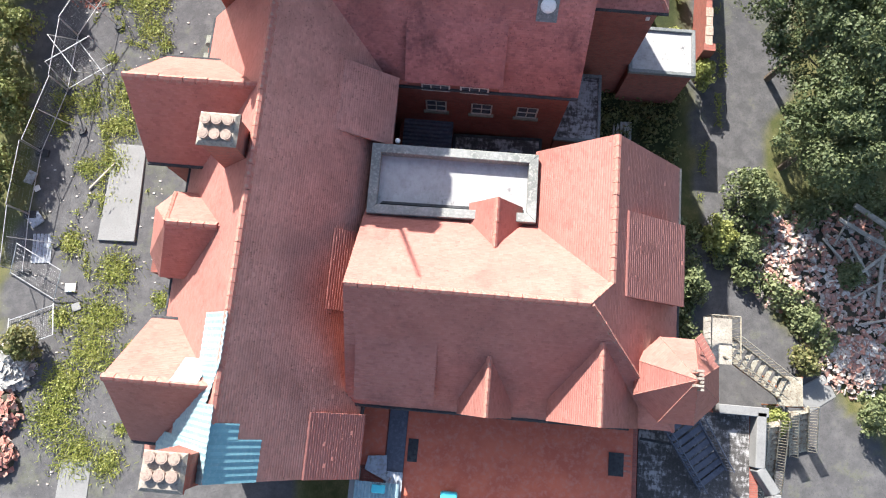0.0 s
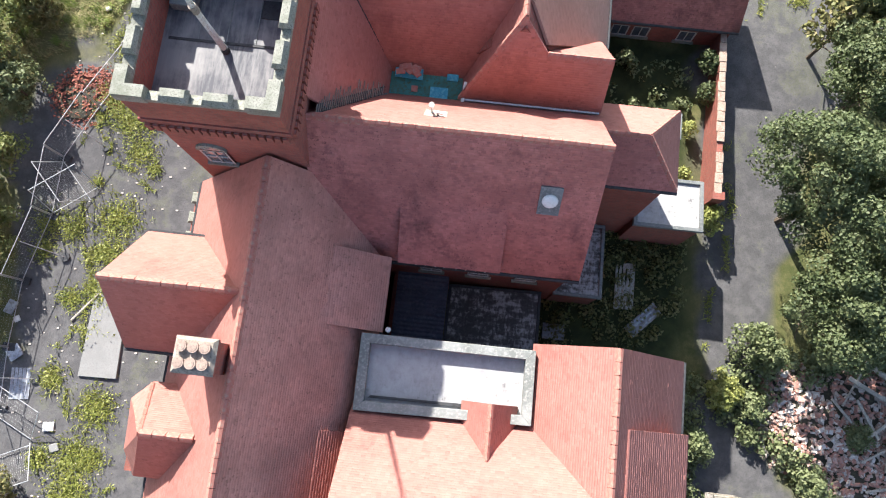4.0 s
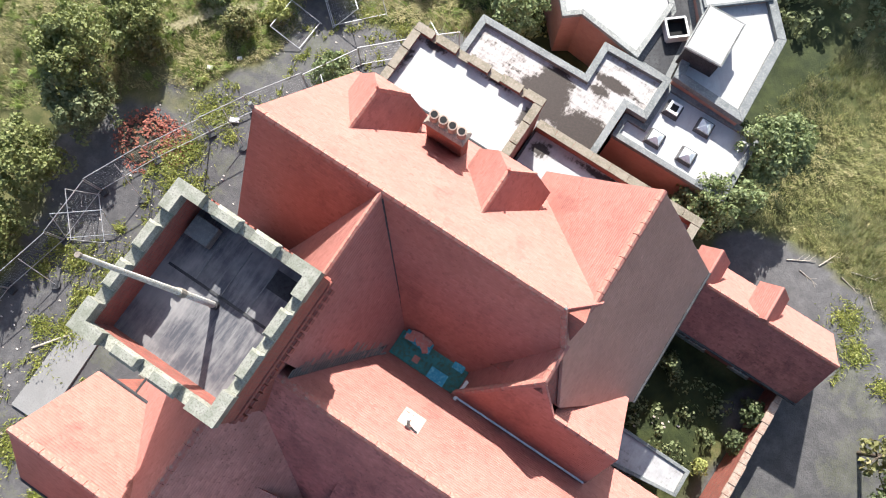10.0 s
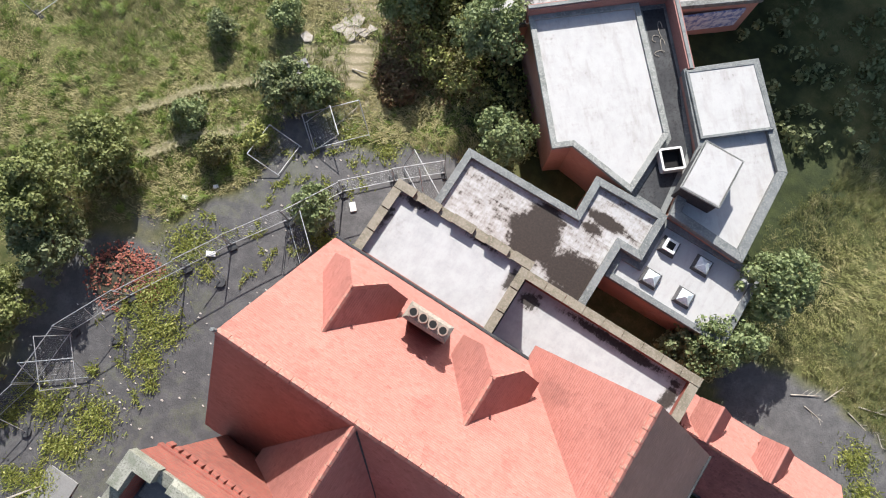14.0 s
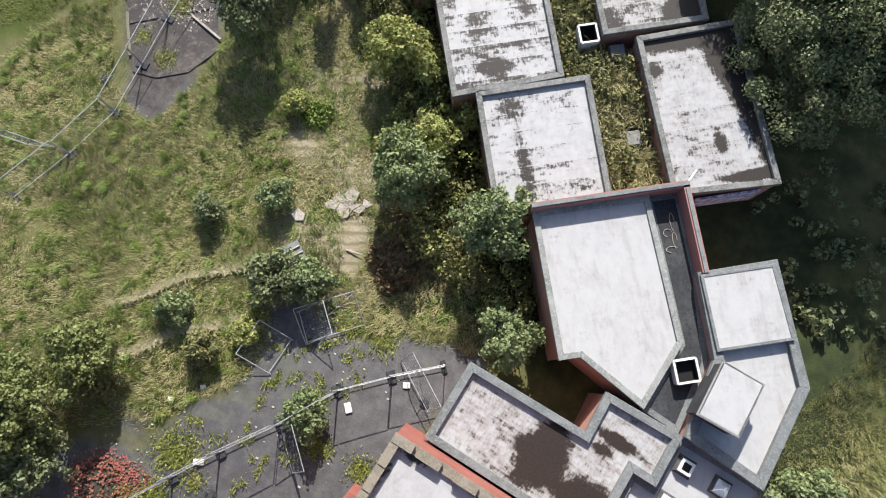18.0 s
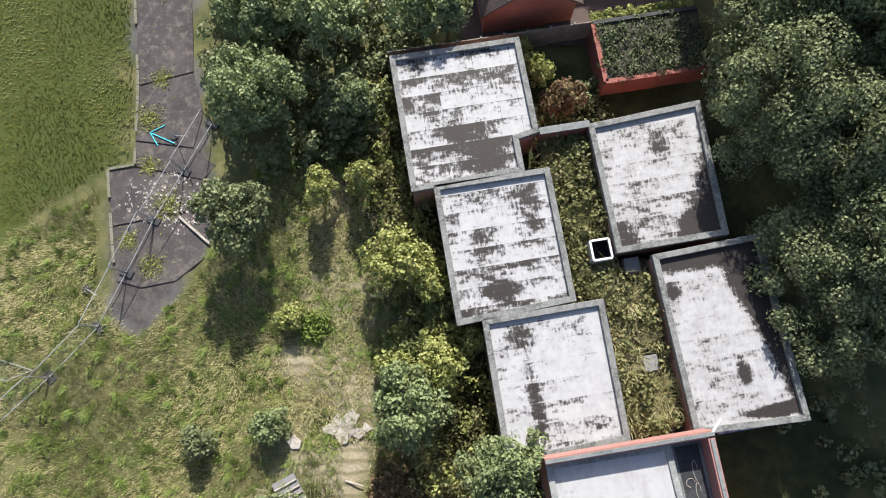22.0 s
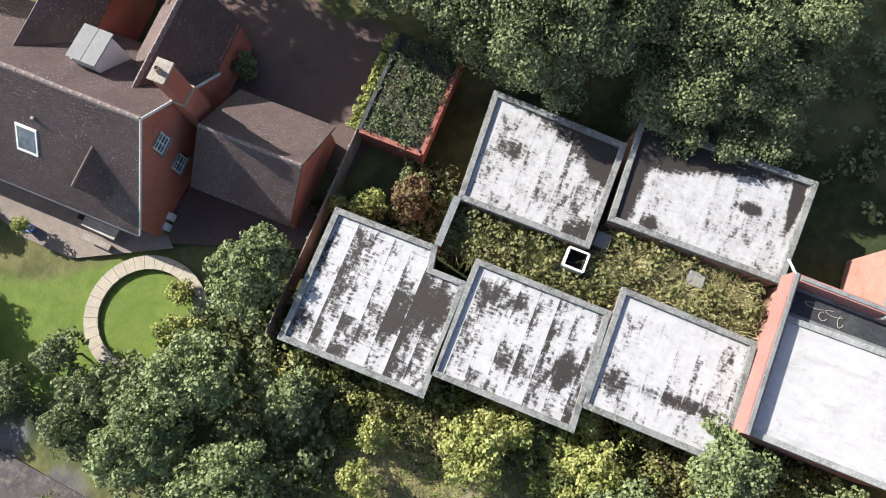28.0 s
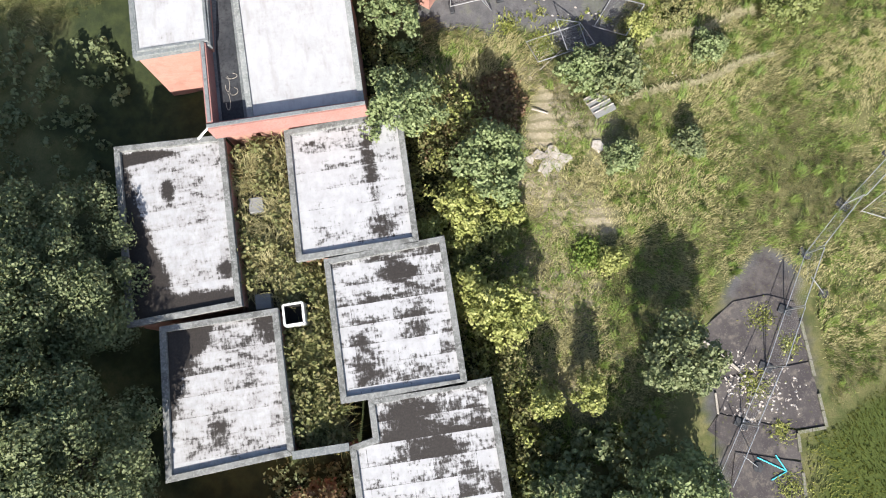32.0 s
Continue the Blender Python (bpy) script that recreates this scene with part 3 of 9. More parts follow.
def corrugated(name, axes, a, b, c, mat, label, parent=None, pitch=0.15, amp=0.025, category="metal sheet", kind=""):
    """A corrugated sheet with corner a, ribs along a to b, waves along a to c."""
    a, b, c = Vector(a), Vector(b), Vector(c)
    n = max(4, round((c - a).length / pitch * 4))
    up = (b - a).cross(c - a).normalized()
    if up.z < 0:
        up = -up
    bm = bmesh.new()
    rows = []
    for i in range(n + 1):
        p = a + (c - a) * (i / n) + up * amp * math.sin(i * math.pi / 2)
        rows.append([bm.verts.new(q) for q in (p, p + (b - a), p - up * 0.012, p + (b - a) - up * 0.012)])
    for r, q in zip(rows, rows[1:]):
        bm.faces.new((r[0], r[1], q[1], q[0]))
        bm.faces.new((r[2], q[2], q[3], r[3]))
        bm.faces.new((r[0], q[0], q[2], r[2]))
        bm.faces.new((r[1], r[3], q[3], q[1]))
    for r, rev in ((rows[0], 0), (rows[-1], 1)):
        q = (r[0], r[2], r[3], r[1])
        bm.faces.new(q[::-1] if rev else q)
    bmesh.ops.recalc_face_normals(bm, faces=bm.faces)
    if parent:
        return part(name, bm, mat, parent, label)
    return solo(name, bm, mat, axes, tuple(a), label, category, "", kind)

# ---- ground ----


def inside(poly, x, y):
    """How far points lie inside a polygon (positive inside), for arrays."""
    d = np.full(x.shape, 1e9)
    ins = np.zeros(x.shape, bool)
    for (x0, y0), (x1, y1) in zip(poly, poly[1:] + poly[:1]):
        vx, vy = x1 - x0, y1 - y0
        t = np.clip(((x - x0) * vx + (y - y0) * vy) / (vx * vx + vy * vy), 0, 1)
        d = np.minimum(d, np.hypot(x - x0 - t * vx, y - y0 - t * vy))
        if y1 != y0:
            ins ^= ((y0 > y) != (y1 > y)) & (x < vx * (y - y0) / vy + x0)
    return np.where(ins, d, -d)


HARD = [  # asphalt and hard standing
    [(-23.2, -30), (-23, 2), (-22.3, 9), (-22.6, 17), (-24, 19.5), (-21, 24), (-18.6, 26), (-15.7, 30), (-16.3, 33.2), (-13.6, 34.5), (-12.2, 34.4), (-9.3, 35.3), (-6.2, 35.6), (-8, 28), (-8, -30)],
    [(13.6, -30), (12.2, -1), (12.4, 4.6), (12.9, 9), (13.2, 21), (13.5, 26), (9.5, 29), (8.8, 31.5), (12.4, 34), (16.3, 32.8), (22, 29.5), (30, 36), (30, 30), (22, 26), (19, 20), (18, 14), (16.3, 10), (15.6, 5), (18.6, 1), (22, -5), (27, -30)],
    [(-41.5, 61.5), (-37.4, 62), (-35.7, 59), (-32.2, 51.8), (-31.4, 52), (-28.8, 48.2), (-26.6, 43.8), (-27.4, 39.0), (-30.4, 40.4), (-31.2, 41.6), (-33.4, 45.6), (-32.5, 46.7), (-34.6, 50.6), (-39, 57.3)],
]
MOWN = [(-120, 10), (-44, 32), (-35.6, 41.6), (-33.4, 45.8), (-32.6, 46.7), (-34.7, 50.6), (-39.1, 57.3), (-42, 62), (-60, 120), (-200, 120)]
BARE = [  # trodden earth and brambles
    [(-22, 50.5), (-20.6, 51), (-18.6, 47.3), (-14.6, 42), (-13, 38.5), (-12.2, 35), (-14.8, 33.6), (-16.6, 38), (-19.4, 41.5), (-21.6, 46)],
]
# dark earth and growth, with shade of trees and walls put into the colour
SHADY = [[(5.0, 20.6), (12.4, 19.4), (13.7, 26.4), (5.6, 27.2)], [(-22, 44), (-24, 58), (-14, 64), (-4, 62), (6, 52), (12, 44), (14, 36), (8, 31), (0, 36), (-8, 38), (-13, 45)], [(3, 8), (3, 16), (13, 16), (13, 8)], [(-33, 60), (-41.5, 63), (-50, 72), (-44, 84), (-36, 78), (-36, 70), (-34, 64)]]
LAWN = [[(-26.2, 65.0), (-31, 66.2), (-36, 70), (-36, 63), (-30, 57.5), (-24.6, 60)], [(-13, 74.5), (-9, 71), (-5, 74), (-9, 80)]]


def build_ground():
    inner_x, inner_y = np.arange(-46, 30.01, 0.4), np.arange(-14, 84.01, 0.4)
    far = np.array([60, 120, 300, 800, 2000.0])
    xs = np.concatenate([(-46 - far)[::-1], inner_x, 30 + far])
    ys = np.concatenate([(-14 - far)[::-1], inner_y, 84 + far])
    X, Y = np.meshgrid(xs, ys)
    Z = 0.35 + 1.2 * np.exp(-(((Y - 27) / 9.5) ** 2)) + 0.12 * np.sin(X * 0.21) * np.sin(Y * 0.17)
    rng = np.random.RandomState(3)
    wob = np.zeros_like(X)
    for _ in range(26):
        a, f, p = rng.uniform(0, 6.28), rng.uniform(0.5, 3.2), rng.uniform(0, 6.28)
        wob += np.sin(f * (X * math.cos(a) + Y * math.sin(a)) + p) / (0.6 + f)
    hard = np.max([inside(p, X, Y) for p in HARD], axis=0)
    hardm = np.clip((hard + 0.22 * wob) / 0.35 + 0.5, 0, 1)
    mown = np.clip((inside(MOWN, X, Y) + 0.3 * wob) / 1.2 + 0.5, 0, 1)
    bare = np.clip((np.max([inside(p, X, Y) for p in BARE], axis=0) + 0.5 * wob) / 1.6 + 0.4, 0, 1)
    shady = np.clip((np.max([inside(p, X, Y) for p in SHADY], axis=0) + 0.5 * wob) / 1.6 + 0.4, 0, 1)
    lawn = np.clip((np.max([inside(p, X, Y) for p in LAWN], axis=0)) / 0.3 + 0.5, 0, 1)
    rough = np.clip(1 - hardm - mown - lawn, 0, 1)
    Z += rough * (0.03 * wob + rng.uniform(-0.05, 0.05, X.shape))
    nx, ny = len(xs), len(ys)
    verts = np.stack([X, Y, Z], -1).reshape(-1, 3)
    i = (np.arange(ny - 1)[:, None] * nx + np.arange(nx - 1)[None]).reshape(-1)
    faces = np.stack([i, i + 1, i + nx + 1, i + nx], 1)
    me = bpy.data.meshes.new("ground")
    me.from_pydata(verts.tolist(), [], faces.tolist())
    for name, v in (("hard", hardm), ("mown", mown), ("lawn", lawn), ("old", np.clip(inside(HARD[2], X, Y) / 0.4 + 0.5, 0, 1)), ("bare", bare), ("shady", shady)):
        me.attributes.new(name, "FLOAT", "POINT").data.foreach_set("value", v.reshape(-1).astype(np.float32))
    me.polygons.foreach_set("use_smooth", [True] * len(me.polygons))
    k = Nodes("overgrown_ground", 0.9)
    ob = k.coord("Object")

    def attr(name):
        a = k.t.nodes.new("ShaderNodeAttribute")
        a.attribute_name = name
        return a.outputs["Fac"]

    n1, n2, n3 = k.noise(ob, 0.28, 6, 0.6), k.noise(ob, 1.6, 6, 0.65), k.noise(ob, 9.0, 5, 0.7)
    blade = k.noise(k.scaled(ob, (3.0, 1.2, 1.0)), 7.0, 5, 0.7)
    rough_c = k.mix(k.ramp(n1, 0.40, 0.62), (0.068, 0.08, 0.024), (0.128, 0.122, 0.046))
    rough_c = k.mix(k.ramp(n2, 0.42, 0.68), rough_c, (0.17, 0.152, 0.065))
    rough_c = k.mix(k.math("MULTIPLY", k.ramp(blade, 0.45, 0.65), 0.6), rough_c, (0.065, 0.085, 0.022))
    mown_c = k.mix(k.ramp(n2, 0.35, 0.7), (0.048, 0.068, 0.009), (0.072, 0.09, 0.014))
    mown_c = k.mix(k.math("MULTIPLY", k.ramp(n3, 0.46, 0.60), 0.45), mown_c, (0.028, 0.040, 0.006))
    bare_c = k.mix(k.ramp(n2, 0.4, 0.65), (0.33, 0.285, 0.195), (0.25, 0.215, 0.135))
    bare_c = k.mix(k.ramp(n3, 0.5, 0.68), bare_c, (0.42, 0.36, 0.26))
    at = k.n("ShaderNodeSeparateXYZ")
    k.link(ob, at.inputs[0])
    along = k.math("ADD", k.math("SUBTRACT", k.math("MULTIPLY", at.outputs[0], 0.48), k.math("MULTIPLY", at.outputs[1], 0.88)), k.math("MULTIPLY", n2, 0.5))
    furrow = k.math("MULTIPLY", k.ramp(k.math("SINE", k.math("MULTIPLY", along, 12.0)), 0.1, 0.8), 0.6)
    bare_c = k.mix(furrow, bare_c, (0.12, 0.11, 0.05))
    # kept nearly black: tree shade is painted into this ground colour
    shady_c = k.mix(k.ramp(n2, 0.4, 0.65), (0.024, 0.034, 0.011), (0.045, 0.058, 0.017))
    hard_c = k.mix(k.ramp(n2, 0.40, 0.66), (0.086, 0.084, 0.086), (0.132, 0.129, 0.129))
    hard_c = k.mix(k.math("MULTIPLY", k.ramp(n3, 0.52, 0.70), 0.6), hard_c, (0.055, 0.054, 0.054))
    vor = k.n("ShaderNodeTexVoronoi", Scale=4.2)
    k.link(ob, vor.inputs["Vector"])
    chip = k.math("LESS_THAN", vor.outputs["Distance"], 0.04)
    hard_c = k.mix(k.math("MULTIPLY", chip, k.ramp(n1, 0.45, 0.6)), hard_c, (0.50, 0.47, 0.42))
    moss = k.math("MULTIPLY", k.ramp(k.math("ADD", k.math("MULTIPLY", n1, 0.6), k.math("MULTIPLY", n2, 0.4)), 0.53, 0.575), k.ramp(n3, 0.36, 0.5))
    hard_c = k.mix(k.math("MULTIPLY", moss, 0.18), hard_c, k.mix(n3, (0.075, 0.105, 0.016), (0.17, 0.19, 0.035)))
    c = k.mix(attr("shady"), rough_c, shady_c)
    c = k.mix(attr("bare"), c, bare_c)
    c = k.mix(attr("mown"), c, mown_c)
    lawn_c = k.mix(k.ramp(n2, 0.35, 0.7), (0.095, 0.15, 0.022), (0.15, 0.20, 0.04))
    c = k.mix(attr("lawn"), c, k.mix(k.math("MULTIPLY", k.ramp(n3, 0.45, 0.65), 0.4), lawn_c, (0.07, 0.11, 0.016)))
    old_c = k.mix(k.ramp(n2, 0.42, 0.62), (0.054, 0.046, 0.046), (0.100, 0.088, 0.082))
    old_c = k.mix(k.ramp(n3, 0.55, 0.68), old_c, (0.10, 0.09, 0.05))
    old_c = k.mix(k.math("MULTIPLY", chip, k.ramp(n2, 0.5, 0.6)), old_c, (0.30, 0.28, 0.25))
    hard_c = k.mix(attr("old"), hard_c, old_c)
    c = k.mix(attr("hard"), c, hard_c)
    c = k.mix(1.0, c, (0.82, 0.82, 0.82), "MULTIPLY")
    k.bump(k.math("ADD", n3, blade), 0.5, 0.05)
    me.materials.append(k.color(c))
    return tagged(new("ground", me), "rough grass and weedy cracked asphalt round the buildings", "ground", "", "structure")


build_ground()

# ---- west range ----


def pentagon(axis, a0, a1, b0, b1, zb, e0, e1, br, zr):
    """A gabled solid: runs along the axis from a0 to a1, across from b0 to b1, eaves e0 and e1, ridge at br, zr."""
    prof = [(b0, zb), (b1, zb), (b1, e1), (br, zr), (b0, e0)]
    if axis == "v":
        bm = solid(bmesh.new(), [(b, a0, z) for b, z in prof], [(b, a1, z) for b, z in prof])
    else:
        bm = solid(bmesh.new(), [(a0, b, z) for b, z in prof], [(a1, b, z) for b, z in prof])
    bmesh.ops.recalc_face_normals(bm, faces=bm.faces)
    return bm


def gutter(parent, a, b, mat=ASPHALT_DARK):
    part("gutter", bar(a, b, 0.07, 6), mat, parent)


def catslide(parent, kind, at, lo, hi, z_lo, z_hi, span, drop, label="", tile=TILE):
    """A shallow dormer roof that slides off the main slope, with its cheeks; kind is the axis it falls along."""
    s0, s1 = span
    if kind == "u":
        pts = [(lo, s0, z_lo), (hi, s0, z_hi), (hi, s1, z_hi), (lo, s1, z_lo)]
        wall = [(lo, s0 + 0.08), (lo, s1 - 0.08)]
        inner = lo + (0.14 if hi > lo else -0.14)
        bm = solid(bmesh.new(), [(inner, s0 + 0.1, z_lo - drop), (hi, s0 + 0.1, z_lo - drop), (hi, s1 - 0.1, z_lo - drop), (inner, s1 - 0.1, z_lo - drop)],
                   [(inner, s0 + 0.1, z_lo - 0.05), (hi, s0 + 0.1, z_hi - 0.1), (hi, s1 - 0.1, z_hi - 0.1), (inner, s1 - 0.1, z_lo - 0.05)])
    else:
        pts = [(s0, lo, z_lo), (s1, lo, z_lo), (s1, hi, z_hi), (s0, hi, z_hi)]
        inner = lo + (0.14 if hi > lo else -0.14)
        bm = solid(bmesh.new(), [(s0 + 0.1, inner, z_lo - drop), (s1 - 0.1, inner, z_lo - drop), (s1 - 0.1, hi, z_lo - drop), (s0 + 0.1, hi, z_lo - drop)],
                   [(s0 + 0.1, inner, z_lo - 0.05), (s1 - 0.1, inner, z_lo - 0.05), (s1 - 0.1, hi, z_hi - 0.1), (s0 + 0.1, hi, z_hi - 0.1)])
    bmesh.ops.recalc_face_normals(bm, faces=bm.faces)
    d = part("dormer", bm, BRICK, parent, label)
    roof("dormer_roof", pts, tile, d, th=0.1)
    return d


RZ = 13.35
west = thing("west_range", OLD, (-7.2, 5.5, 0.3), "long red brick range with a steep clay-tiled roof", "building")
part("wall", pentagon("v", -3.4, 14.45, -10.75, -3.55, -0.5, 9.0, 8.95, -7.25, RZ - 0.2), BRICK, west)
west_slope = roof("roof_slope", [(-11.05, -3.6, 8.90), (-7.25, -3.6, RZ), (-7.25, 14.45, RZ), (-11.05, 14.45, 8.90)], TILE, west)
roof("roof_slope", [(-3.2, -3.6, 8.69), (-3.2, 14.45, 8.69), (-7.25, 14.45, RZ), (-7.25, -3.6, RZ)], TILE_BROWN, west, "brown weathered clay tiles with missing pieces")
ridge_tiles(west_slope, (-7.25, -1.8, RZ), (-7.25, 14.4, RZ))
gutter(west, (-11.1, -3.6, 8.85), (-11.1, 14.4, 8.85))
gutter(west, (-3.12, -3.6, 8.62), (-3.12, 12.0, 8.62))
catslide(west, "u", 0, -2.98, -5.1, 9.43, 10.85, (9.2, 12.1), 1.5, "", TILE_BROWN)
catslide(west, "u", 0, -3.45, -4.75, 9.55, 10.45, (2.4, 5.45), 1.0)
catslide(west, "u", 0, -2.95, -4.75, 9.0, 10.5, (-3.62, -1.3), 1.2)

# projecting wings on the west side


def wing(parent, v0, half, zr, ze, tip, inner, name="wing_wall"):
    d = part(name, pentagon("u", tip + 0.15, inner, v0 - half + 0.25, v0 + half - 0.25, -0.3, ze + 0.2, ze + 0.2, v0, zr - 0.15), BRICK, parent)
    n = roof("roof_slope", [(tip, v0, zr), (inner, v0, zr), (inner, v0 + half, ze), (tip, v0 + half, ze)], TILE, d)
    roof("roof_slope", [(tip, v0 - half, ze), (inner, v0 - half, ze), (inner, v0, zr), (tip, v0, zr)], TILE, d)
    ridge_tiles(d, (tip, v0, zr), (inner, v0, zr))
    gutter(d, (tip, v0 + half + 0.05, ze - 0.05), (inner, v0 + half + 0.05, ze - 0.05))
    gutter(d, (tip, v0 - half - 0.05, ze - 0.05), (inner, v0 - half - 0.05, ze - 0.05))
    window_unit(d, (tip + 0.1, v0, 5.2), 1.3, 2.0, (-1, 0), (2, 3))
    window_unit(d, (tip + 0.1, v0, 1.4), 1.5, 2.2, (-1, 0), (2, 3))
    return d


wing(west, 9.77, 2.22, 13.0, 9.95, -12.35, -7.5)
wing(west, -0.66, 2.2, 12.95, 9.95, -11.15, -7.5)

# small hipped bay between them
bay = part("bay_wall", prism([(-11.5, 3.25), (-8, 3.25), (-8, 6.35), (-11.0, 6.35), (-11.55, 5.7), (-11.5, 3.9)], -0.3, 9.95), BRICK, west)
Z2, E2 = 12.0, 9.9
roof("roof_slope", [(-10.35, 4.82, Z2), (-7.9, 4.82, Z2), (-7.9, 6.45, E2), (-11.05, 6.45, E2)], TILE, bay)
roof("roof_slope", [(-11.15, 3.1, E2), (-7.9, 3.1, E2), (-7.9, 4.82, Z2), (-10.35, 4.82, Z2)], TILE, bay)
roof("roof_slope", [(-10.35, 4.82, Z2), (-11.05, 6.45, E2), (-11.75, 5.75, E2)], TILE, bay)
roof("roof_slope", [(-10.35, 4.82, Z2), (-11.75, 5.75, E2), (-11.65, 3.95, E2)], TILE, bay)
roof("roof_slope", [(-10.35, 4.82, Z2), (-11.65, 3.95, E2), (-11.15, 3.1, E2)], TILE, bay)
ridge_tiles(bay, (-10.35, 4.82, Z2), (-8.5, 4.82, Z2))
ridge_tiles(bay, (-11.6, 5.7, E2 + 0.1), (-10.35, 4.82, Z2), size=0.12)
ridge_tiles(bay, (-11.05, 6.4, E2 + 0.1), (-10.35, 4.82, Z2), size=0.12)


def chimney(name, u0, u1, v0, v1, zb, zt, pots, label, flare=0.08):
    c = thing(name, OLD, ((u0 + u1) / 2, (v0 + v1) / 2, zb), label, "chimney")
    part("chimney_shaft", box(u0 + flare, u1 - flare, v0 + flare, v1 - flare, zb, zt - 0.35), BRICK, c)
    part("corbel", box(u0 + flare / 2, u1 - flare / 2, v0 + flare / 2, v1 - flare / 2, zt - 0.35, zt - 0.2), BRICK, c)
    part("corbel", box(u0, u1, v0, v1, zt - 0.2, zt - 0.08), BRICK, c)
    bm = solid(bmesh.new(), [(u0, v0, zt - 0.08), (u1, v0, zt - 0.08), (u1, v1, zt - 0.08), (u0, v1, zt - 0.08)],
               [(u0 + 0.12, v0 + 0.12, zt + 0.03), (u1 - 0.12, v0 + 0.12, zt + 0.03), (u1 - 0.12, v1 - 0.12, zt + 0.03), (u0 + 0.12, v1 - 0.12, zt + 0.03)])
    part("cap", bm, MORTAR_CAP, c, "sandy mortar cap")
    for u, v, h in pots:
        bm = bar((u, v, zt), (u, v, zt + h * 0.2), 0.19, 12, None, 0.165)
        bar((u, v, zt + h * 0.2), (u, v, zt + h * 0.85), 0.165, 12, bm, 0.15)
        bar((u, v, zt + h * 0.85), (u, v, zt + h), 0.185, 12, bm, 0.18)
        p = part("chimney_pot", bm, POT, c)
        part("pot_hood" if h < 0.3 else "flue", bar((u, v, zt + h), (u, v, zt + h + 0.012), 0.13, 10), POT if h < 0.3 else BLACK, p)
    return c


six = [(-8.5 + 0.37 * i, 7.28 + 0.5 * j, 0.2) for i in range(3) for j in range(2)]
chimney("chimney_stack", -8.78, -7.45, 6.95, 8.1, 10.5, 14.4, six, "square brick chimney stack with six capped pots")
chimney("chimney_stack", -8.78, -7.45, -3.78, -2.6, 10.5, 14.4, [(u, v - 10.55, h) for u, v, h in six], "square brick chimney stack with mossy mortar cap and six pots")


# blue sheets patching the roof
def sheets(parent, pts_rows, mat):
    for a, b, c in pts_rows:
        corrugated("roof_sheet", OLD, a, b, c, mat, "", parent, 0.22, 0.012)


def on_w(u, v, up=0.1):
    return (u, v, 8.90 + 1.171 * (u + 11.05) + up)


def on_e(u, v, up=0.1):
    return (u, v, RZ - 1.1506 * (u + 7.25) + up)


sheets(west, [(on_w(-8.35, 1.75), on_w(-7.2, 1.75), on_w(-8.35, 0.1)), (on_w(-8.5, 0.1, 0.13), on_w(-7.2, 0.1, 0.13), on_w(-8.9, -1.2, 0.13)),
              (on_w(-9.3, -1.2, 0.12), on_w(-7.2, -1.2, 0.12), on_w(-9.3, -2.4, 0.12)), (on_w(-10.2, -2.4, 0.14), on_w(-7.2, -2.4, 0.14), on_w(-10.2, -3.6, 0.14))], BLUE_SHEET)
sheets(west, [(on_e(-7.22, -1.75), on_e(-6.55, -1.75), on_e(-7.22, -2.25)), (on_e(-7.22, -2.25), on_e(-5.95, -2.25), on_e(-7.22, -3.6))], TEAL_SHEET)
sheets(west, [((-8.9, -0.6, 12.98), (-7.6, -0.6, 12.98), (-8.9, -1.5, 11.75))], TEAL_SHEET)
sheets(west, [((-8.9, -0.6, 13.0), (-8.0, -0.6, 13.0), (-8.9, 0.2, 11.95))], BLUE_SHEET)

# ---- tower ----
T0, T1, S0, S1 = -10.6, -5.95, 14.45, 19.15
tower = thing("tower", OLD, (-8.3, 16.8, 0.9), "square red brick tower with stone battlements and felt roof", "tower")
part("wall", box(T0 + 0.12, T1 - 0.12, S0 + 0.12, S1 - 0.12, -0.5, 15.9), BRICK, tower)
part("roof_deck", box(T0 + 0.28, T1 - 0.28, S0 + 0.28, S1 - 0.28, 15.9, 15.98), TOWER_FELT, tower, "grey felt roof in strips")
par = part("parapet", box(T0, T1, S0, S0 + 0.30, 15.8, 17.15), BRICK, tower)
par2 = part("parapet", box(T0, T1, S1 - 0.30, S1, 15.8, 17.15), BRICK, tower)
par3 = part("parapet", box(T0, T0 + 0.30, S0 + 0.30, S1 - 0.30, 15.8, 17.15), BRICK, tower)
par4 = part("parapet", box(T1 - 0.30, T1, S0 + 0.30, S1 - 0.30, 15.8, 17.15), BRICK, tower)
part("string_course", box(T0 - 0.05, T1 + 0.05, S0 - 0.05, S1 + 0.05, 15.5, 15.78), BRICK, tower)


def merlon_mesh(l, w, h):
    key = ("merlon", l, w, h)
    if key not in SHARED:
        bm = bmesh.new()
        box(-l / 2, l / 2, -w / 2, w / 2, 0, h * 0.6, bm)
        solid(bm, [(-l / 2 - 0.04, -w / 2 - 0.05, h * 0.6), (l / 2 + 0.04, -w / 2 - 0.05, h * 0.6), (l / 2 + 0.04, w / 2 + 0.05, h * 0.6), (-l / 2 - 0.04, w / 2 + 0.05, h * 0.6)],
              [(-l / 2 + 0.03, -w / 2 + 0.02, h), (l / 2 - 0.03, -w / 2 + 0.02, h), (l / 2 - 0.03, w / 2 - 0.06, h), (-l / 2 + 0.03, w / 2 - 0.06, h)])
        SHARED[key] = mesh_from("merlon", bm, STONE)
    return SHARED[key]


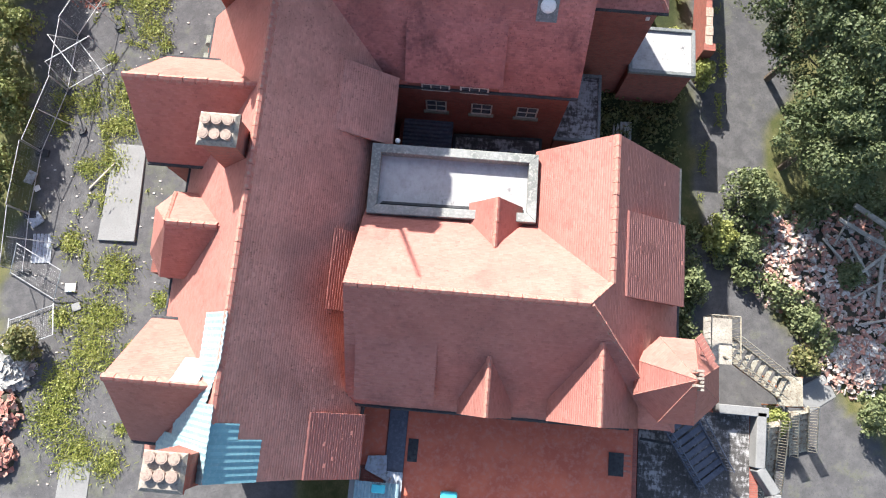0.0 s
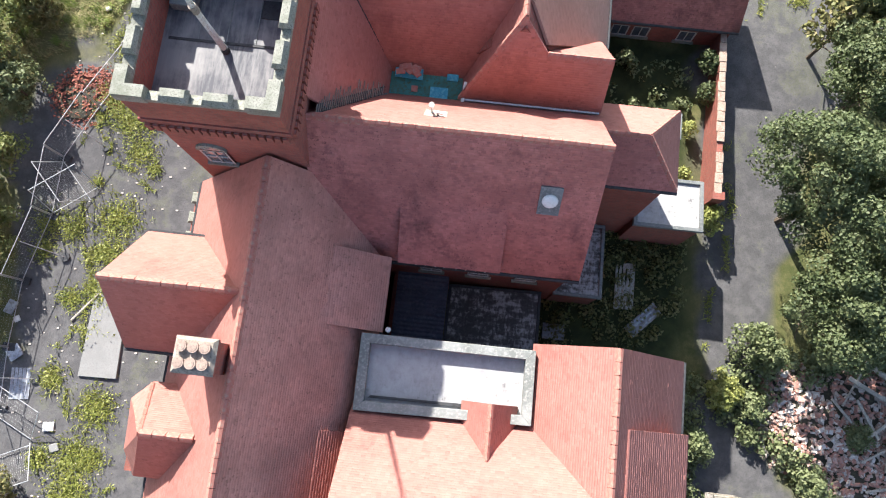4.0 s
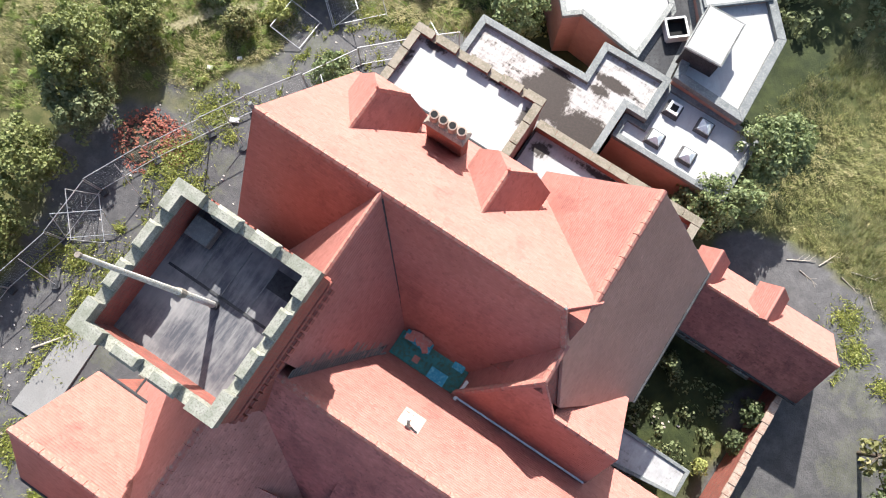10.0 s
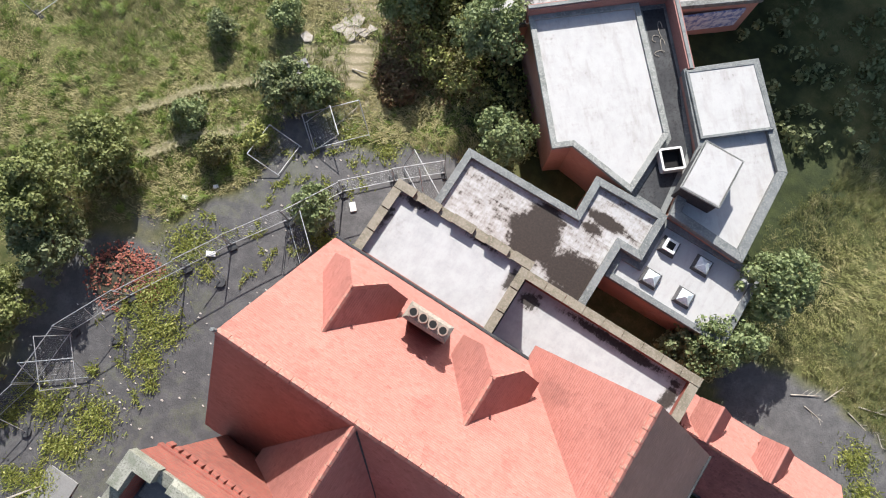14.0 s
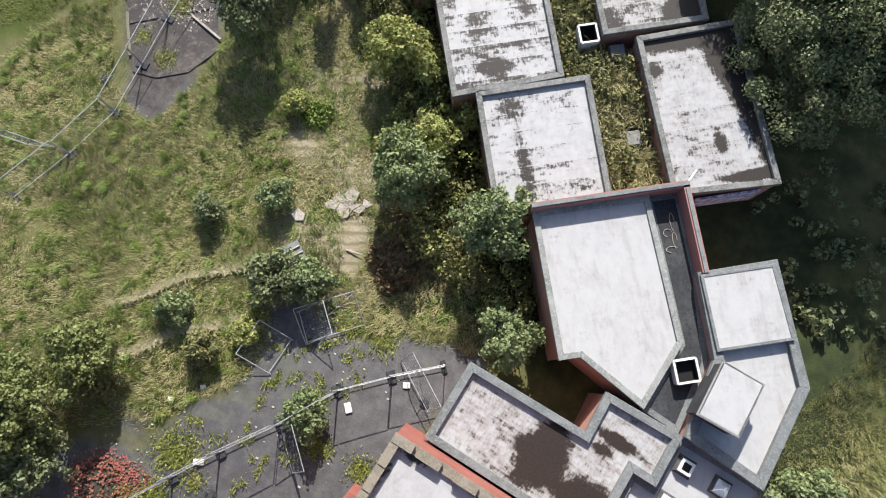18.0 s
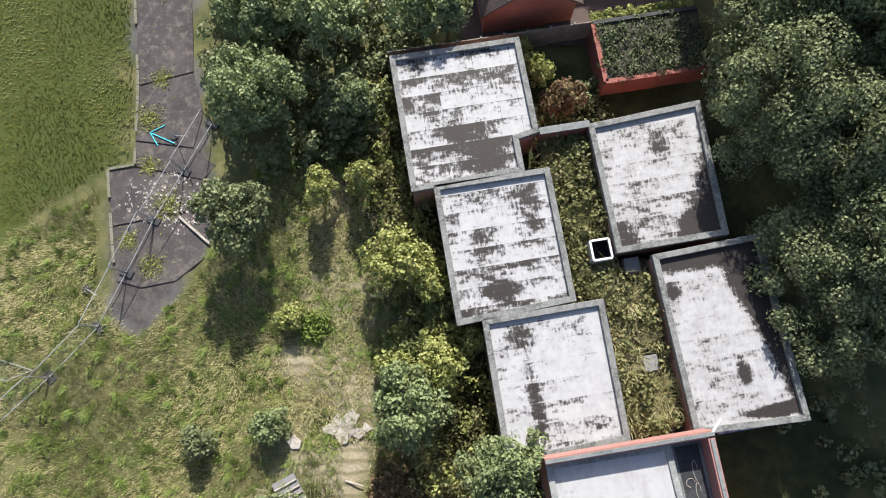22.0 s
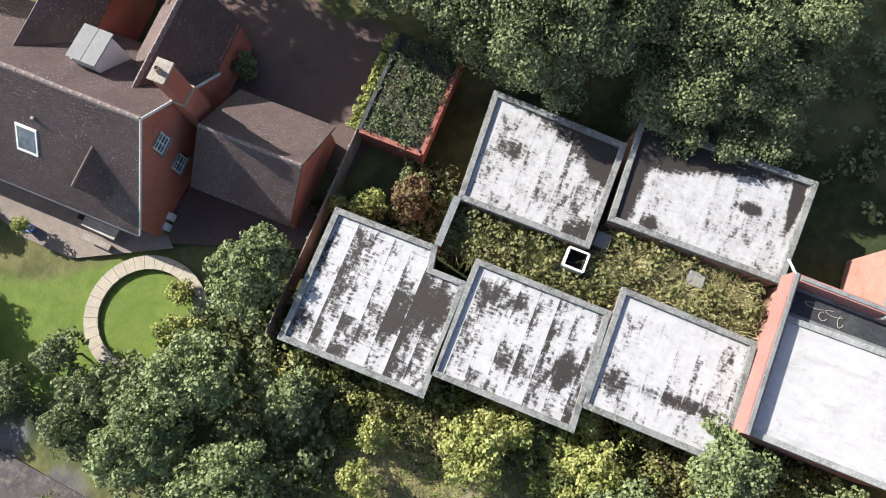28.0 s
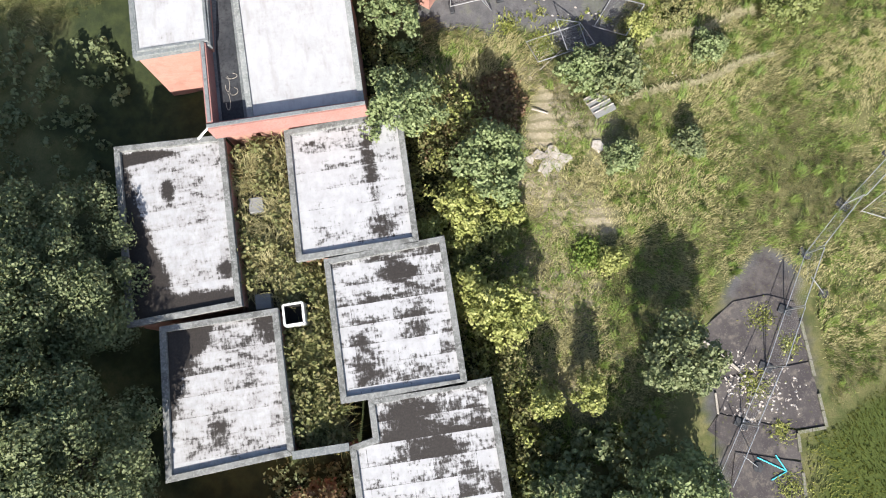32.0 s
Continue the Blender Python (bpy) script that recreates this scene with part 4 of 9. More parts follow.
def crenels(parent, a, b, n, corner=0.85, l=0.78, w=0.32, h=0.46, z=17.15):
    """Merlons and sloped sills along one side of a battlement, between the corners a and b."""
    a, b = Vector(a), Vector(b)
    d = (b - a).normalized()
    ang = math.atan2(d.y, d.x)
    ln = (b - a).length
    free = ln - 2 * corner - n * l
    gap = free / (n + 1)
    x = corner
    for i in range(n + 1):
        p = a + d * (x + gap / 2)
        key = ("sill", round(gap, 2), w)
        if key not in SHARED:
            SHARED[key] = mesh_from("sill", solid(bmesh.new(), [(-gap / 2, -w / 2, 0), (gap / 2, -w / 2, 0), (gap / 2, w / 2, 0), (-gap / 2, w / 2, 0)], [(-gap / 2, -w / 2, 0.1), (gap / 2, -w / 2, 0.1), (gap / 2, w / 2, 0.2), (-gap / 2, w / 2, 0.2)]), STONE)
        piece("sill", SHARED[key], parent, Matrix.Translation((p.x, p.y, z)) @ Matrix.Rotation(ang, 4, "Z"))
        x += gap
        if i < n:
            p = a + d * (x + l / 2)
            piece("merlon", merlon_mesh(l, w, h), parent, Matrix.Translation((p.x, p.y, z)) @ Matrix.Rotation(ang, 4, "Z"))
            x += l


C = 0.15
crenels(par, (T1, S0 + C), (T0, S0 + C), 2)
crenels(par2, (T0, S1 - C), (T1, S1 - C), 2)
crenels(par3, (T0 + C, S0), (T0 + C, S1), 2)
crenels(par4, (T1 - C, S1), (T1 - C, S0), 2)
for u, v, su, sv in ((T0, S0, 1, 1), (T1, S0, -1, 1), (T1, S1, -1, -1), (T0, S1, 1, -1)):
    q = [(u - su * 0.05, v - sv * 0.05), (u + su * 0.88, v - sv * 0.05), (u + su * 0.88, v + sv * 0.32), (u + su * 0.32, v + sv * 0.32), (u + su * 0.32, v + sv * 0.88), (u - su * 0.05, v + sv * 0.88)]
    bm = prism(q, 17.15, 17.5)
    solid(bm, [(*p, 17.5) for p in ccw(q)], [(p[0] * 0.994 + (u + su * 0.3) * 0.006, p[1] * 0.994 + (v + sv * 0.3) * 0.006, 17.6) for p in ccw(q)])
    part("corner_merlon", bm, STONE, tower)
bm0 = box(-0.085, 0.085, -0.13, 0.10, -0.2, 0.2)
dentil = mesh_from("corbel", bm0, BRICK)
for i in range(18):
    s = 0.15 + i * 0.255
    piece("corbel", dentil, tower, Matrix.Translation((T1 + 0.02, S0 + s, 15.32)) @ Matrix.Rotation(math.pi / 2, 4, "Z"))
    piece("corbel", dentil, tower, Matrix.Translation((T0 + s, S0 - 0.02, 15.32)))
    piece("corbel", dentil, tower, Matrix.Translation((T0 + s, S1 + 0.02, 15.32)))
window_unit(tower, (-9.3, S0 + 0.1, 11.7), 0.95, 1.25, (0, -1), (2, 2))
arch = [(-9.3 + 0.475 * math.cos(a * math.pi / 8), 13.0 + 0.475 * math.sin(a * math.pi / 8)) for a in range(9)]
part("arched_light", solid(bmesh.new(), [(x, S0 + 0.2, z) for x, z in arch], [(x, S0 + 0.06, z) for x, z in arch]), PANE, tower)
for a in range(8):
    (x0, z0), (x1, z1) = arch[a], arch[a + 1]
    part("arch_brick", plank((x0, S0 + 0.1, z0), (x1, S0 + 0.1, z1), 0.16, 0.13), STONE, tower)
part("hatch_cover", box(T0 + 0.45, T0 + 1.25, S1 - 1.15, S1 - 0.5, 15.98, 16.35), LEAD, tower, "grey felted hatch box", 0.02)
part("roof_patch", box(-7.35, -6.5, 18.0, 18.62, 15.98, 16.02), ASPHALT_DARK, tower)
part("felt_lap", box(T0 + 0.5, T1 - 0.5, 17.02, 17.1, 15.98, 16.01), ASPHALT_DARK, tower)
for i in range(1, 4):
    part("felt_lap", box(T0 + 0.5 + i * 0.9, T0 + 0.53 + i * 0.9, 17.1, S1 - 0.5, 15.98, 16.0), LEAD, tower)
pole = thing("flagpole", OLD, (-8.25, 16.8, 15.98), "leaning white-painted timber flagpole standing on the tower roof", "flagpole")
part("foot", bar((-8.25, 16.8, 15.98), (-8.25, 16.8, 16.2), 0.13, 10), ASPHALT_DARK, pole)
part("lower_mast", bar((-8.25, 16.8, 16.1), (-8.37, 16.8, 18.4), 0.10, 10, None, 0.095), PEELING, pole)
part("collar", bar((-8.355, 16.8, 18.25), (-8.385, 16.8, 18.55), 0.12, 10), TIMBER, pole)
part("upper_mast", bar((-8.36, 16.8, 18.4), (-8.57, 16.8, 23.0), 0.085, 10, None, 0.05), PEELING, pole)
part("truck", bar((-8.57, 16.8, 23.0), (-8.575, 16.8, 23.08), 0.06, 10), TIMBER, pole)

# low battlemented porch beside the tower
porch = thing("porch", OLD, (-11.2, 13.4, 0.9), "low flat-roofed porch with stone battlements against the tower", "porch")
part("wall", box(-11.75, -10.3, 12.1, 14.4, 0.0, 7.0), BRICK, porch)
pp = part("parapet", box(-11.85, -11.55, 12.05, 14.4, 7.0, 7.3), BRICK, porch)
for i in range(3):
    piece("merlon", merlon_mesh(0.42, 0.34, 0.4), pp, Matrix.Translation((-11.7, 12.35 + i * 0.85, 7.3)) @ Matrix.Rotation(math.pi / 2, 4, "Z"))

# ---- central block ----
BZ = 13.8
mid = thing("central_block", OLD, (-0.5, 15.6, 0.3), "tall red brick block with a steep two-sided clay-tiled roof", "building")
part("wall", pentagon("u", -5.9, 4.2, 12.4, 18.3, -0.5, 9.1, 10.4, 15.88, BZ - 0.2), BRICK, mid)
roof("roof_slope", [(-6.15, 12.1, 8.88), (4.38, 12.1, 8.88), (4.38, 15.88, BZ), (-6.15, 15.88, BZ)], TILE_BLOTCHED, mid)
mid_n = roof("roof_slope", [(-6.15, 15.88, BZ), (4.38, 15.88, BZ), (4.38, 18.4, 10.45), (-6.15, 18.4, 10.45)], TILE, mid)
ridge_tiles(mid_n, (-5.9, 15.88, BZ), (4.38, 15.88, BZ))
gutter(mid, (-3.2, 12.03, 8.82), (4.38, 12.03, 8.82))
dm = catslide(mid, "v", 0, 11.95, 14.0, 9.42, 11.35, (-2.75, 1.22), 0.9, "", TILE_BLOTCHED)
for u in (-1.5, 0.1):
    window_unit(dm, (u, 12.07, 8.62), 1.2, 0.62, (0, -1), (3, 1), sill=False)
for u in (-1.55, 0.5, 2.55):
    window_unit(mid, (u, 12.4, 5.75), 0.95, 1.15, (0, -1), (2, 2))
sk = part("skylight", slab([(2.2, 13.95, 11.38), (3.0, 13.95, 11.38), (3.0, 14.7, 12.36), (2.2, 14.7, 12.36)], 0.12), LEAD, mid, "square rooflight with a white dome")
bm = bmesh.new()
bmesh.ops.create_uvsphere(bm, u_segments=14, v_segments=8, radius=0.3)
bmesh.ops.scale(bm, vec=(1, 1, 0.4), verts=bm.verts)
bmesh.ops.rotate(bm, matrix=Matrix.Rotation(math.atan(1.3), 3, "X"), verts=bm.verts)
bmesh.ops.translate(bm, vec=(2.6, 14.32, 11.9), verts=bm.verts)
part("dome", bm, WHITE, sk, "", 0, True)
vent = thing("roof_vent", OLD, (-1.9, 17.0, 12.2), "white soil vent pipes standing on the sunny tiled slope", "vent pipe")
part("pipe", bar((-1.95, 17.05, 12.1), (-1.95, 17.05, 12.85), 0.055, 8), WHITE, vent)
part("cowl", bar((-1.95, 17.05, 12.85), (-1.95, 17.05, 12.97), 0.1, 8), WHITE, vent)
part("pipe", bar((-1.72, 16.9, 12.3), (-1.72, 16.9, 12.7), 0.05, 8), WHITE, vent)
part("elbow", bar((-1.72, 16.9, 12.7), (-1.52, 16.85, 12.72), 0.055, 8), WHITE, vent)
part("flashing", slab([(-2.2, 16.75, 12.67), (-1.4, 16.75, 12.67), (-1.4, 17.25, 12.0), (-2.2, 17.25, 12.0)], 0.03), PALE_TIMBER, vent)

# link roof between tower and north block
LZ = 14.85
link = thing("link_roof", OLD, (-6.0, 20.0, 1.2), "steep tiled link roof with bare battens at its foot", "building")
part("wall", box(-8.9, -4.2, 18.2, 22.0, -0.2, 10.2), BRICK, link)
roof("roof_slope", [(-6.45, 16.4, LZ), (-3.85, 16.4, 10.45), (-3.85, 22.4, 10.45), (-6.45, 22.4, LZ)], TILE, link)
lk_w = roof("roof_slope", [(-9.0, 19.0, 10.5), (-6.45, 19.0, LZ), (-6.45, 22.4, LZ), (-9.0, 22.4, 10.5)], TILE, link)
ridge_tiles(lk_w, (-6.45, 19.2, LZ), (-6.45, 22.4, LZ), size=0.12)
rnd = random.Random(5)
for i in range(34):
    u = -5.75 + i * 0.052
    z = LZ - 1.692 * (u + 6.45)
    vb = 15.88 + (BZ - z) / 1.33
    ln = rnd.uniform(0.4, 0.95) * (0.45 + 0.55 * math.sin(i / 33 * math.pi))
    part("batten", plank((u, vb + 0.02, z + 0.05), (u, vb + ln, z + 0.05), 0.03, 0.04), TIMBER, link)
for i in range(17):
    u = -5.75 + i * 0.104
    z = LZ - 1.692 * (u + 6.45)
    vb = 15.88 + (BZ - z) / 1.33
    z2 = LZ - 1.692 * (u + 0.104 + 6.45)
    vb2 = 15.88 + (BZ - z2) / 1.33
    part("bare_felt", slab([(u, vb, z + 0.02), (u + 0.104, vb2, z2 + 0.02), (u + 0.104, vb2 + 0.36, z2 + 0.02), (u, vb + 0.36, z + 0.02)], 0.015), ASPHALT_DARK, link)
part("valley_lead", slab([(-5.7, 16.7, 12.75), (-5.55, 16.7, 12.75), (-3.85, 18.3, 10.6), (-4.0, 18.4, 10.6)], 0.03), LEAD, link)

# flat well between the roofs
well = thing("roof_well", OLD, (-2.5, 19.0, 10.2), "flat roof well with mossy green and blue membrane and loose sheets", "flat roof")
part("deck", box(-4.0, -0.9, 18.25, 19.9, 10.2, 10.36), TARP_GREEN, well)
part("sheet", slab([(-2.25, 18.35, 10.45), (-1.55, 18.35, 10.45), (-1.55, 18.85, 10.47), (-2.25, 18.85, 10.47)], 0.04), TARP_BLUE, well, "bright blue plastic sheet")
part("sheet", slab([(-1.65, 19.2, 10.42), (-1.2, 19.2, 10.42), (-1.2, 19.55, 10.5), (-1.65, 19.55, 10.5)], 0.04), TARP_BLUE, well)
part("sheet", slab([(-3.7, 19.15, 10.42), (-2.6, 19.1, 10.42), (-2.6, 19.7, 10.6), (-3.7, 19.75, 10.6)], 0.05), TARP_BLUE, well)
for i in range(9):
    u, v = rnd.uniform(-3.6, -2.8), rnd.uniform(19.2, 19.6)
    bm = box(-0.18, 0.18, -0.11, 0.11, 0, 0.03)
    bmesh.ops.rotate(bm, matrix=Matrix.Rotation(rnd.uniform(0, 3), 3, "Z"), verts=bm.verts)
    bmesh.ops.translate(bm, vec=(u, v, 10.62 + i * 0.02), verts=bm.verts)
    part("loose_tile", bm, RIDGE, well)
part("loose_tile", box(-3.0, -2.75, 18.6, 18.85, 10.37, 10.41), RIDGE, well)
part("kerb", plank((-0.95, 18.3, 10.5), (-0.9, 19.1, 10.6), 0.12, 0.25), WHITE, well)
part("gutter_lining", box(-0.9, 4.35, 18.36, 18.62, 10.3, 10.62), GALV, well, "pale lead valley gutter")

# ---- north block ----
CZ = 14.9
north = thing("north_block", OLD, (-3.5, 23.5, 1.2), "large red brick block with steep crossing clay-tiled roofs", "building")
part("wall", pentagon("u", -11.25, 1.0, 19.0, 27.0, -0.5, 9.4, 9.4, 22.42, CZ - 0.2), BRICK, north)
part("wall", pentagon("v", 20.0, 27.7, -2.0, 4.4, -0.5, 9.4, 9.2, 1.05, 13.5), BRICK, north)
part("wall", box(-1.0, 4.25, 18.55, 22.0, -0.5, 9.5), BRICK, north)
c_n = roof("roof_slope", [(-11.42, 22.42, CZ), (0.24, 22.42, CZ), (1.3, 23.5, 13.6), (1.3, 27.15, 9.22), (-11.42, 27.15, 9.22)], TILE, north)
roof("roof_slope", [(-11.42, 18.85, 9.55), (-0.8, 18.85, 9.55), (1.0, 21.6, 13.67), (0.24, 22.42, CZ), (-11.42, 22.42, CZ)], TILE, north)
def on_ce(u, v):
    return (u, v, 13.72 - 1.22 * (u - 1.05))


roof("roof_slope", [on_ce(0.24, 22.42), on_ce(0.96, 21.53), on_ce(2.0, 20.0), on_ce(4.72, 21.9), on_ce(4.72, 27.8), on_ce(1.05, 27.8), on_ce(1.05, 23.2)], TILE_TAN, north)
roof("roof_slope", [(-2.7, 23.4, 9.15), (1.05, 23.0, 13.72), (1.05, 27.8, 13.72), (-2.7, 27.8, 9.15)], TILE, north)
roof("roof_slope", [(1.0, 20.3, 13.8), (1.0, 21.7, 13.8), (-1.15, 19.9, 10.1), (-1.15, 18.4, 10.1)], TILE, north)
roof("roof_slope", [(-1.15, 18.4, 10.55), (4.42, 18.4, 10.55), (4.42, 19.62, 12.6), (2.0, 19.62, 12.6), (1.0, 20.32, 13.78)], TILE, north)
roof("roof_slope", [(2.0, 19.62, 12.6), (4.42, 19.62, 12.6), (4.42, 21.85, 9.8), (2.0, 21.85, 9.8)], TILE, north)
part("gable", solid(bmesh.new(), [(4.2, 18.5, 8), (4.35, 18.5, 8), (4.35, 21.7, 8), (4.2, 21.7, 8)], [(4.2, 19.6, 12.45), (4.35, 19.6, 12.45), (4.35, 19.65, 12.45), (4.2, 19.65, 12.45)]), BRICK, north)
ridge_tiles(c_n, (-11.4, 22.42, CZ), (0.24, 22.42, CZ))
ridge_tiles(c_n, (1.05, 23.25, 13.72), (1.05, 27.8, 13.72))
ridge_tiles(c_n, (0.98, 21.55, 13.8), (0.24, 22.42, CZ), size=0.12)
ridge_tiles(c_n, (2.0, 19.62, 12.6), (4.4, 19.62, 12.6), size=0.13)
ridge_tiles(c_n, (-1.1, 18.45, 10.6), (1.0, 20.32, 13.8), size=0.13)
ridge_tiles(c_n, (1.0, 20.32, 13.8), (0.98, 21.5, 13.8), size=0.13)
part("valley", bar((-6.4, 22.3, 14.75), (-3.95, 19.6, 10.6), 0.055, 5), ASPHALT_DARK, north)
gutter(north, (4.78, 21.9, 9.18), (4.78, 27.8, 9.18))
gutter(north, (-11.4, 27.22, 9.15), (-2.6, 27.22, 9.15))
part("finial", bar((0.24, 22.42, CZ), (0.24, 22.42, CZ + 0.2), 0.05, 6), LEAD, north)
part("finial", bar((-11.4, 22.42, CZ), (-11.45, 22.42, CZ + 0.3), 0.07, 6), LEAD, north)


def half_hip_dormer(parent, u0, z, v_in, v_apex, v_front, half, slope):
    ze = z - half * slope
    zc = z - (v_front - v_apex) * 1.3
    uc = (z - zc) / slope
    d = part("dormer", solid(bmesh.new(), [(u0 - half + 0.2, v_in, ze - 1.6), (u0 + half - 0.2, v_in, ze - 1.6), (u0 + half - 0.2, v_front - 0.1, ze - 1.6), (u0 - half + 0.2, v_front - 0.1, ze - 1.6)],
                             [(u0 - half + 0.2, v_in, ze + 0.1), (u0 + half - 0.2, v_in, ze + 0.1), (u0 + half - 0.2, v_front - 0.1, ze + 0.1), (u0 - half + 0.2, v_front - 0.1, ze + 0.1)]), BRICK, parent)
    for s, m in ((-1, TILE), (1, TILE)):
        roof("dormer_roof", [(u0, v_in - 0.4, z), (u0, v_apex, z), (u0 + s * uc, v_front, zc), (u0 + s * half, v_front, ze), (u0 + s * half, v_in - 0.4, ze)], m, d, th=0.1)
    roof("dormer_roof", [(u0, v_apex, z), (u0 - uc, v_front, zc), (u0 + uc, v_front, zc)], TILE, d, th=0.1)
    part("dormer_gable", solid(bmesh.new(), [(u0 - half + 0.15, v_front - 0.15, ze), (u0 + half - 0.15, v_front - 0.15, ze), (u0 + half - 0.15, v_front - 0.02, ze), (u0 - half + 0.15, v_front - 0.02, ze)],
                               [(u0 - uc, v_front - 0.15, zc - 0.12), (u0 + uc, v_front - 0.15, zc - 0.12), (u0 + uc, v_front - 0.02, zc - 0.12), (u0 - uc, v_front - 0.02, zc - 0.12)]), BRICK, d)
    ridge_tiles(d, (u0, v_in, z), (u0, v_apex, z), size=0.12)
    ridge_tiles(d, (u0 + uc, v_front, zc), (u0, v_apex, z), size=0.11)
    part("finial", bar((u0, v_apex, z), (u0, v_apex, z + 0.3), 0.05, 6), RIDGE, d)


half_hip_dormer(north, -9.1, 12.95, 23.95, 25.75, 26.55, 1.55, 1.3)
half_hip_dormer(north, -3.65, 12.95, 23.95, 25.75, 26.55, 1.55, 1.3)
chimney("chimney_stack", -7.28, -5.58, 25.85, 26.5, 9.6, 12.2, [(-7.0 + i * 0.385, 26.17, 0.45) for i in range(4)], "slim brick chimney stack with four tall clay pots")

# east hipped block beside the central block
e3 = thing("east_block", OLD, (6.1, 17.6, 1.0), "small red brick block with a hipped clay-tiled roof", "building")
part("wall", box(4.2, 7.6, 16.25, 19.2, -0.3, 9.35), BRICK, e3)
roof("roof_slope", [(4.3, 17.6, 10.95), (6.3, 17.6, 10.95), (7.9, 19.45, 9.3), (4.3, 19.45, 9.3)], TILE, e3)
roof("roof_slope", [(4.3, 16.0, 9.3), (7.9, 16.0, 9.3), (6.3, 17.6, 10.95), (4.3, 17.6, 10.95)], TILE_BLOTCHED, e3)
hip = roof("roof_slope", [(7.9, 16.0, 9.3), (7.9, 19.45, 9.3), (6.3, 17.6, 10.95)], TILE, e3)
for q in ((7.85, 16.05, 9.35), (7.85, 19.4, 9.35)):
    ridge_tiles(hip, q, (6.3, 17.6, 10.95), size=0.13)
ridge_tiles(hip, (4.4, 17.6, 10.95), (6.3, 17.6, 10.95), size=0.13)
gutter(e3, (4.3, 15.95, 9.25), (7.9, 15.95, 9.25))
part("vent_cover", box(7.2, 7.35, 16.18, 16.25, 8.3, 8.5), WHITE, e3)


def flat_roof(name, axes, poly, z0, zd, label, deck=FELT_CLEAN, wall=BRICK, rim=0.3, up=0.28, cop=LEAD, group="", cat="flat roof", over=0.04, wear=None):
    """A flat-roofed block: walls, painted deck and a mitred kerb or parapet round it."""
    poly = ccw(poly)
    cx, cy = sum(p[0] for p in poly) / len(poly), sum(p[1] for p in poly) / len(poly)
    t = thing(name, axes, (cx, cy, z0), label, cat, group)
    part("wall", prism(inset(poly, 0.05), z0 - 0.8, zd - 0.02), wall, t)
    inner = inset(poly, rim)
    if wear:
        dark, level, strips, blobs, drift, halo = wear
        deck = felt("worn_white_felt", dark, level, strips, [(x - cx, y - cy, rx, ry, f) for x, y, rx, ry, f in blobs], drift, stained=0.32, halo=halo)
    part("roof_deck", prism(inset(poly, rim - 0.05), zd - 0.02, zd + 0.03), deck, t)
    outer = inset(poly, -over)
    n = len(poly)
    for i in range(n):
        j = (i + 1) % n
        q = [outer[i], outer[j], inner[j], inner[i]]
        part("parapet", solid(bmesh.new(), [(*p, zd - 0.1) for p in q], [(*p, zd + up) for p in q]), cop, t, "", 0.015)
    return t


glass = flat_roof("flat_roof_strip", OLD, [(4.8, 19.5), (9.3, 20.05), (9.3, 21.25), (4.8, 21.25)], 1.0, 4.9, "narrow lead-edged flat roof between the blocks", FELT_GREY, BRICK, 0.12, 0.12)
lean = flat_roof("flat_roof_extension", OLD, [(7.6, 15.9), (10.8, 15.9), (10.75, 18.3), (7.6, 18.3)], 0.4, 4.05, "low flat-roofed brick extension with pale felt", FELT_GREY, BRICK, 0.14, 0.14)
strip = flat_roof("flat_roof_extension", OLD, [(4.2, 12.3), (6.4, 12.3), (6.35, 15.8), (4.2, 15.8)], 0.3, 3.5, "low flat-roofed extension with peeling blue-grey paint", FELT_OLD, BRICK, 0.12, 0.1)

# ---- east wing with cross roof ----
AZ, XZ = 12.8, 12.0
east = thing("east_wing", OLD, (2.5, 3.5, 0.3), "red brick wing with clay-tiled cross roofs and dormers", "building")
part("wall", pentagon("u", -3.6, 4.3, -0.6, 6.5, -0.5, 9.0, 9.3, 3.09, AZ - 0.2), BRICK, east)
part("wall", pentagon("v", 4.1, 9.3, 2.9, 8.3, -0.5, 9.3, 8.95, 5.4, XZ - 0.2), BRICK, east)
part("wall", box(4.3, 8.3, -0.6, 4.1, -0.5, 8.9), BRICK, east)
roof("roof_slope", [(-3.75, -0.9, 8.95), (8.54, -0.9, 8.95), (4.56, 3.09, AZ), (-3.75, 3.09, AZ)], TILE, east)
a_n = roof("roof_slope", [(-3.75, 3.09, AZ), (4.52, 3.09, AZ), (5.4, 3.95, 11.95), (2.8, 6.5, 9.45), (-3.75, 6.5, 9.45)], TILE, east)
roof("roof_slope", [(5.4, 3.95, XZ), (4.56, 3.09, 12.815), (8.6, -0.95, 8.896), (8.6, 9.42, 8.896), (5.4, 9.42, XZ)], TILE, east)
roof("roof_slope", [(2.75, 6.2, 9.45), (5.4, 3.7, XZ), (5.4, 9.42, XZ), (2.75, 9.42, 9.45)], TILE, east)
ridge_tiles(a_n, (-3.7, 3.09, AZ), (4.52, 3.09, AZ))
ridge_tiles(a_n, (4.52, 3.09, AZ), (5.4, 3.95, XZ), size=0.13)
ridge_tiles(a_n, (5.4, 3.95, XZ), (5.4, 9.4, XZ))
ridge_tiles(a_n, (7.2, 0.45, 10.25), (4.6, 3.05, AZ), size=0.10)
gutter(east, (8.65, -0.5, 8.8), (8.65, 9.4, 8.85))
gutter(east, (-3.4, -0.95, 8.9), (6.9, -0.95, 8.9))
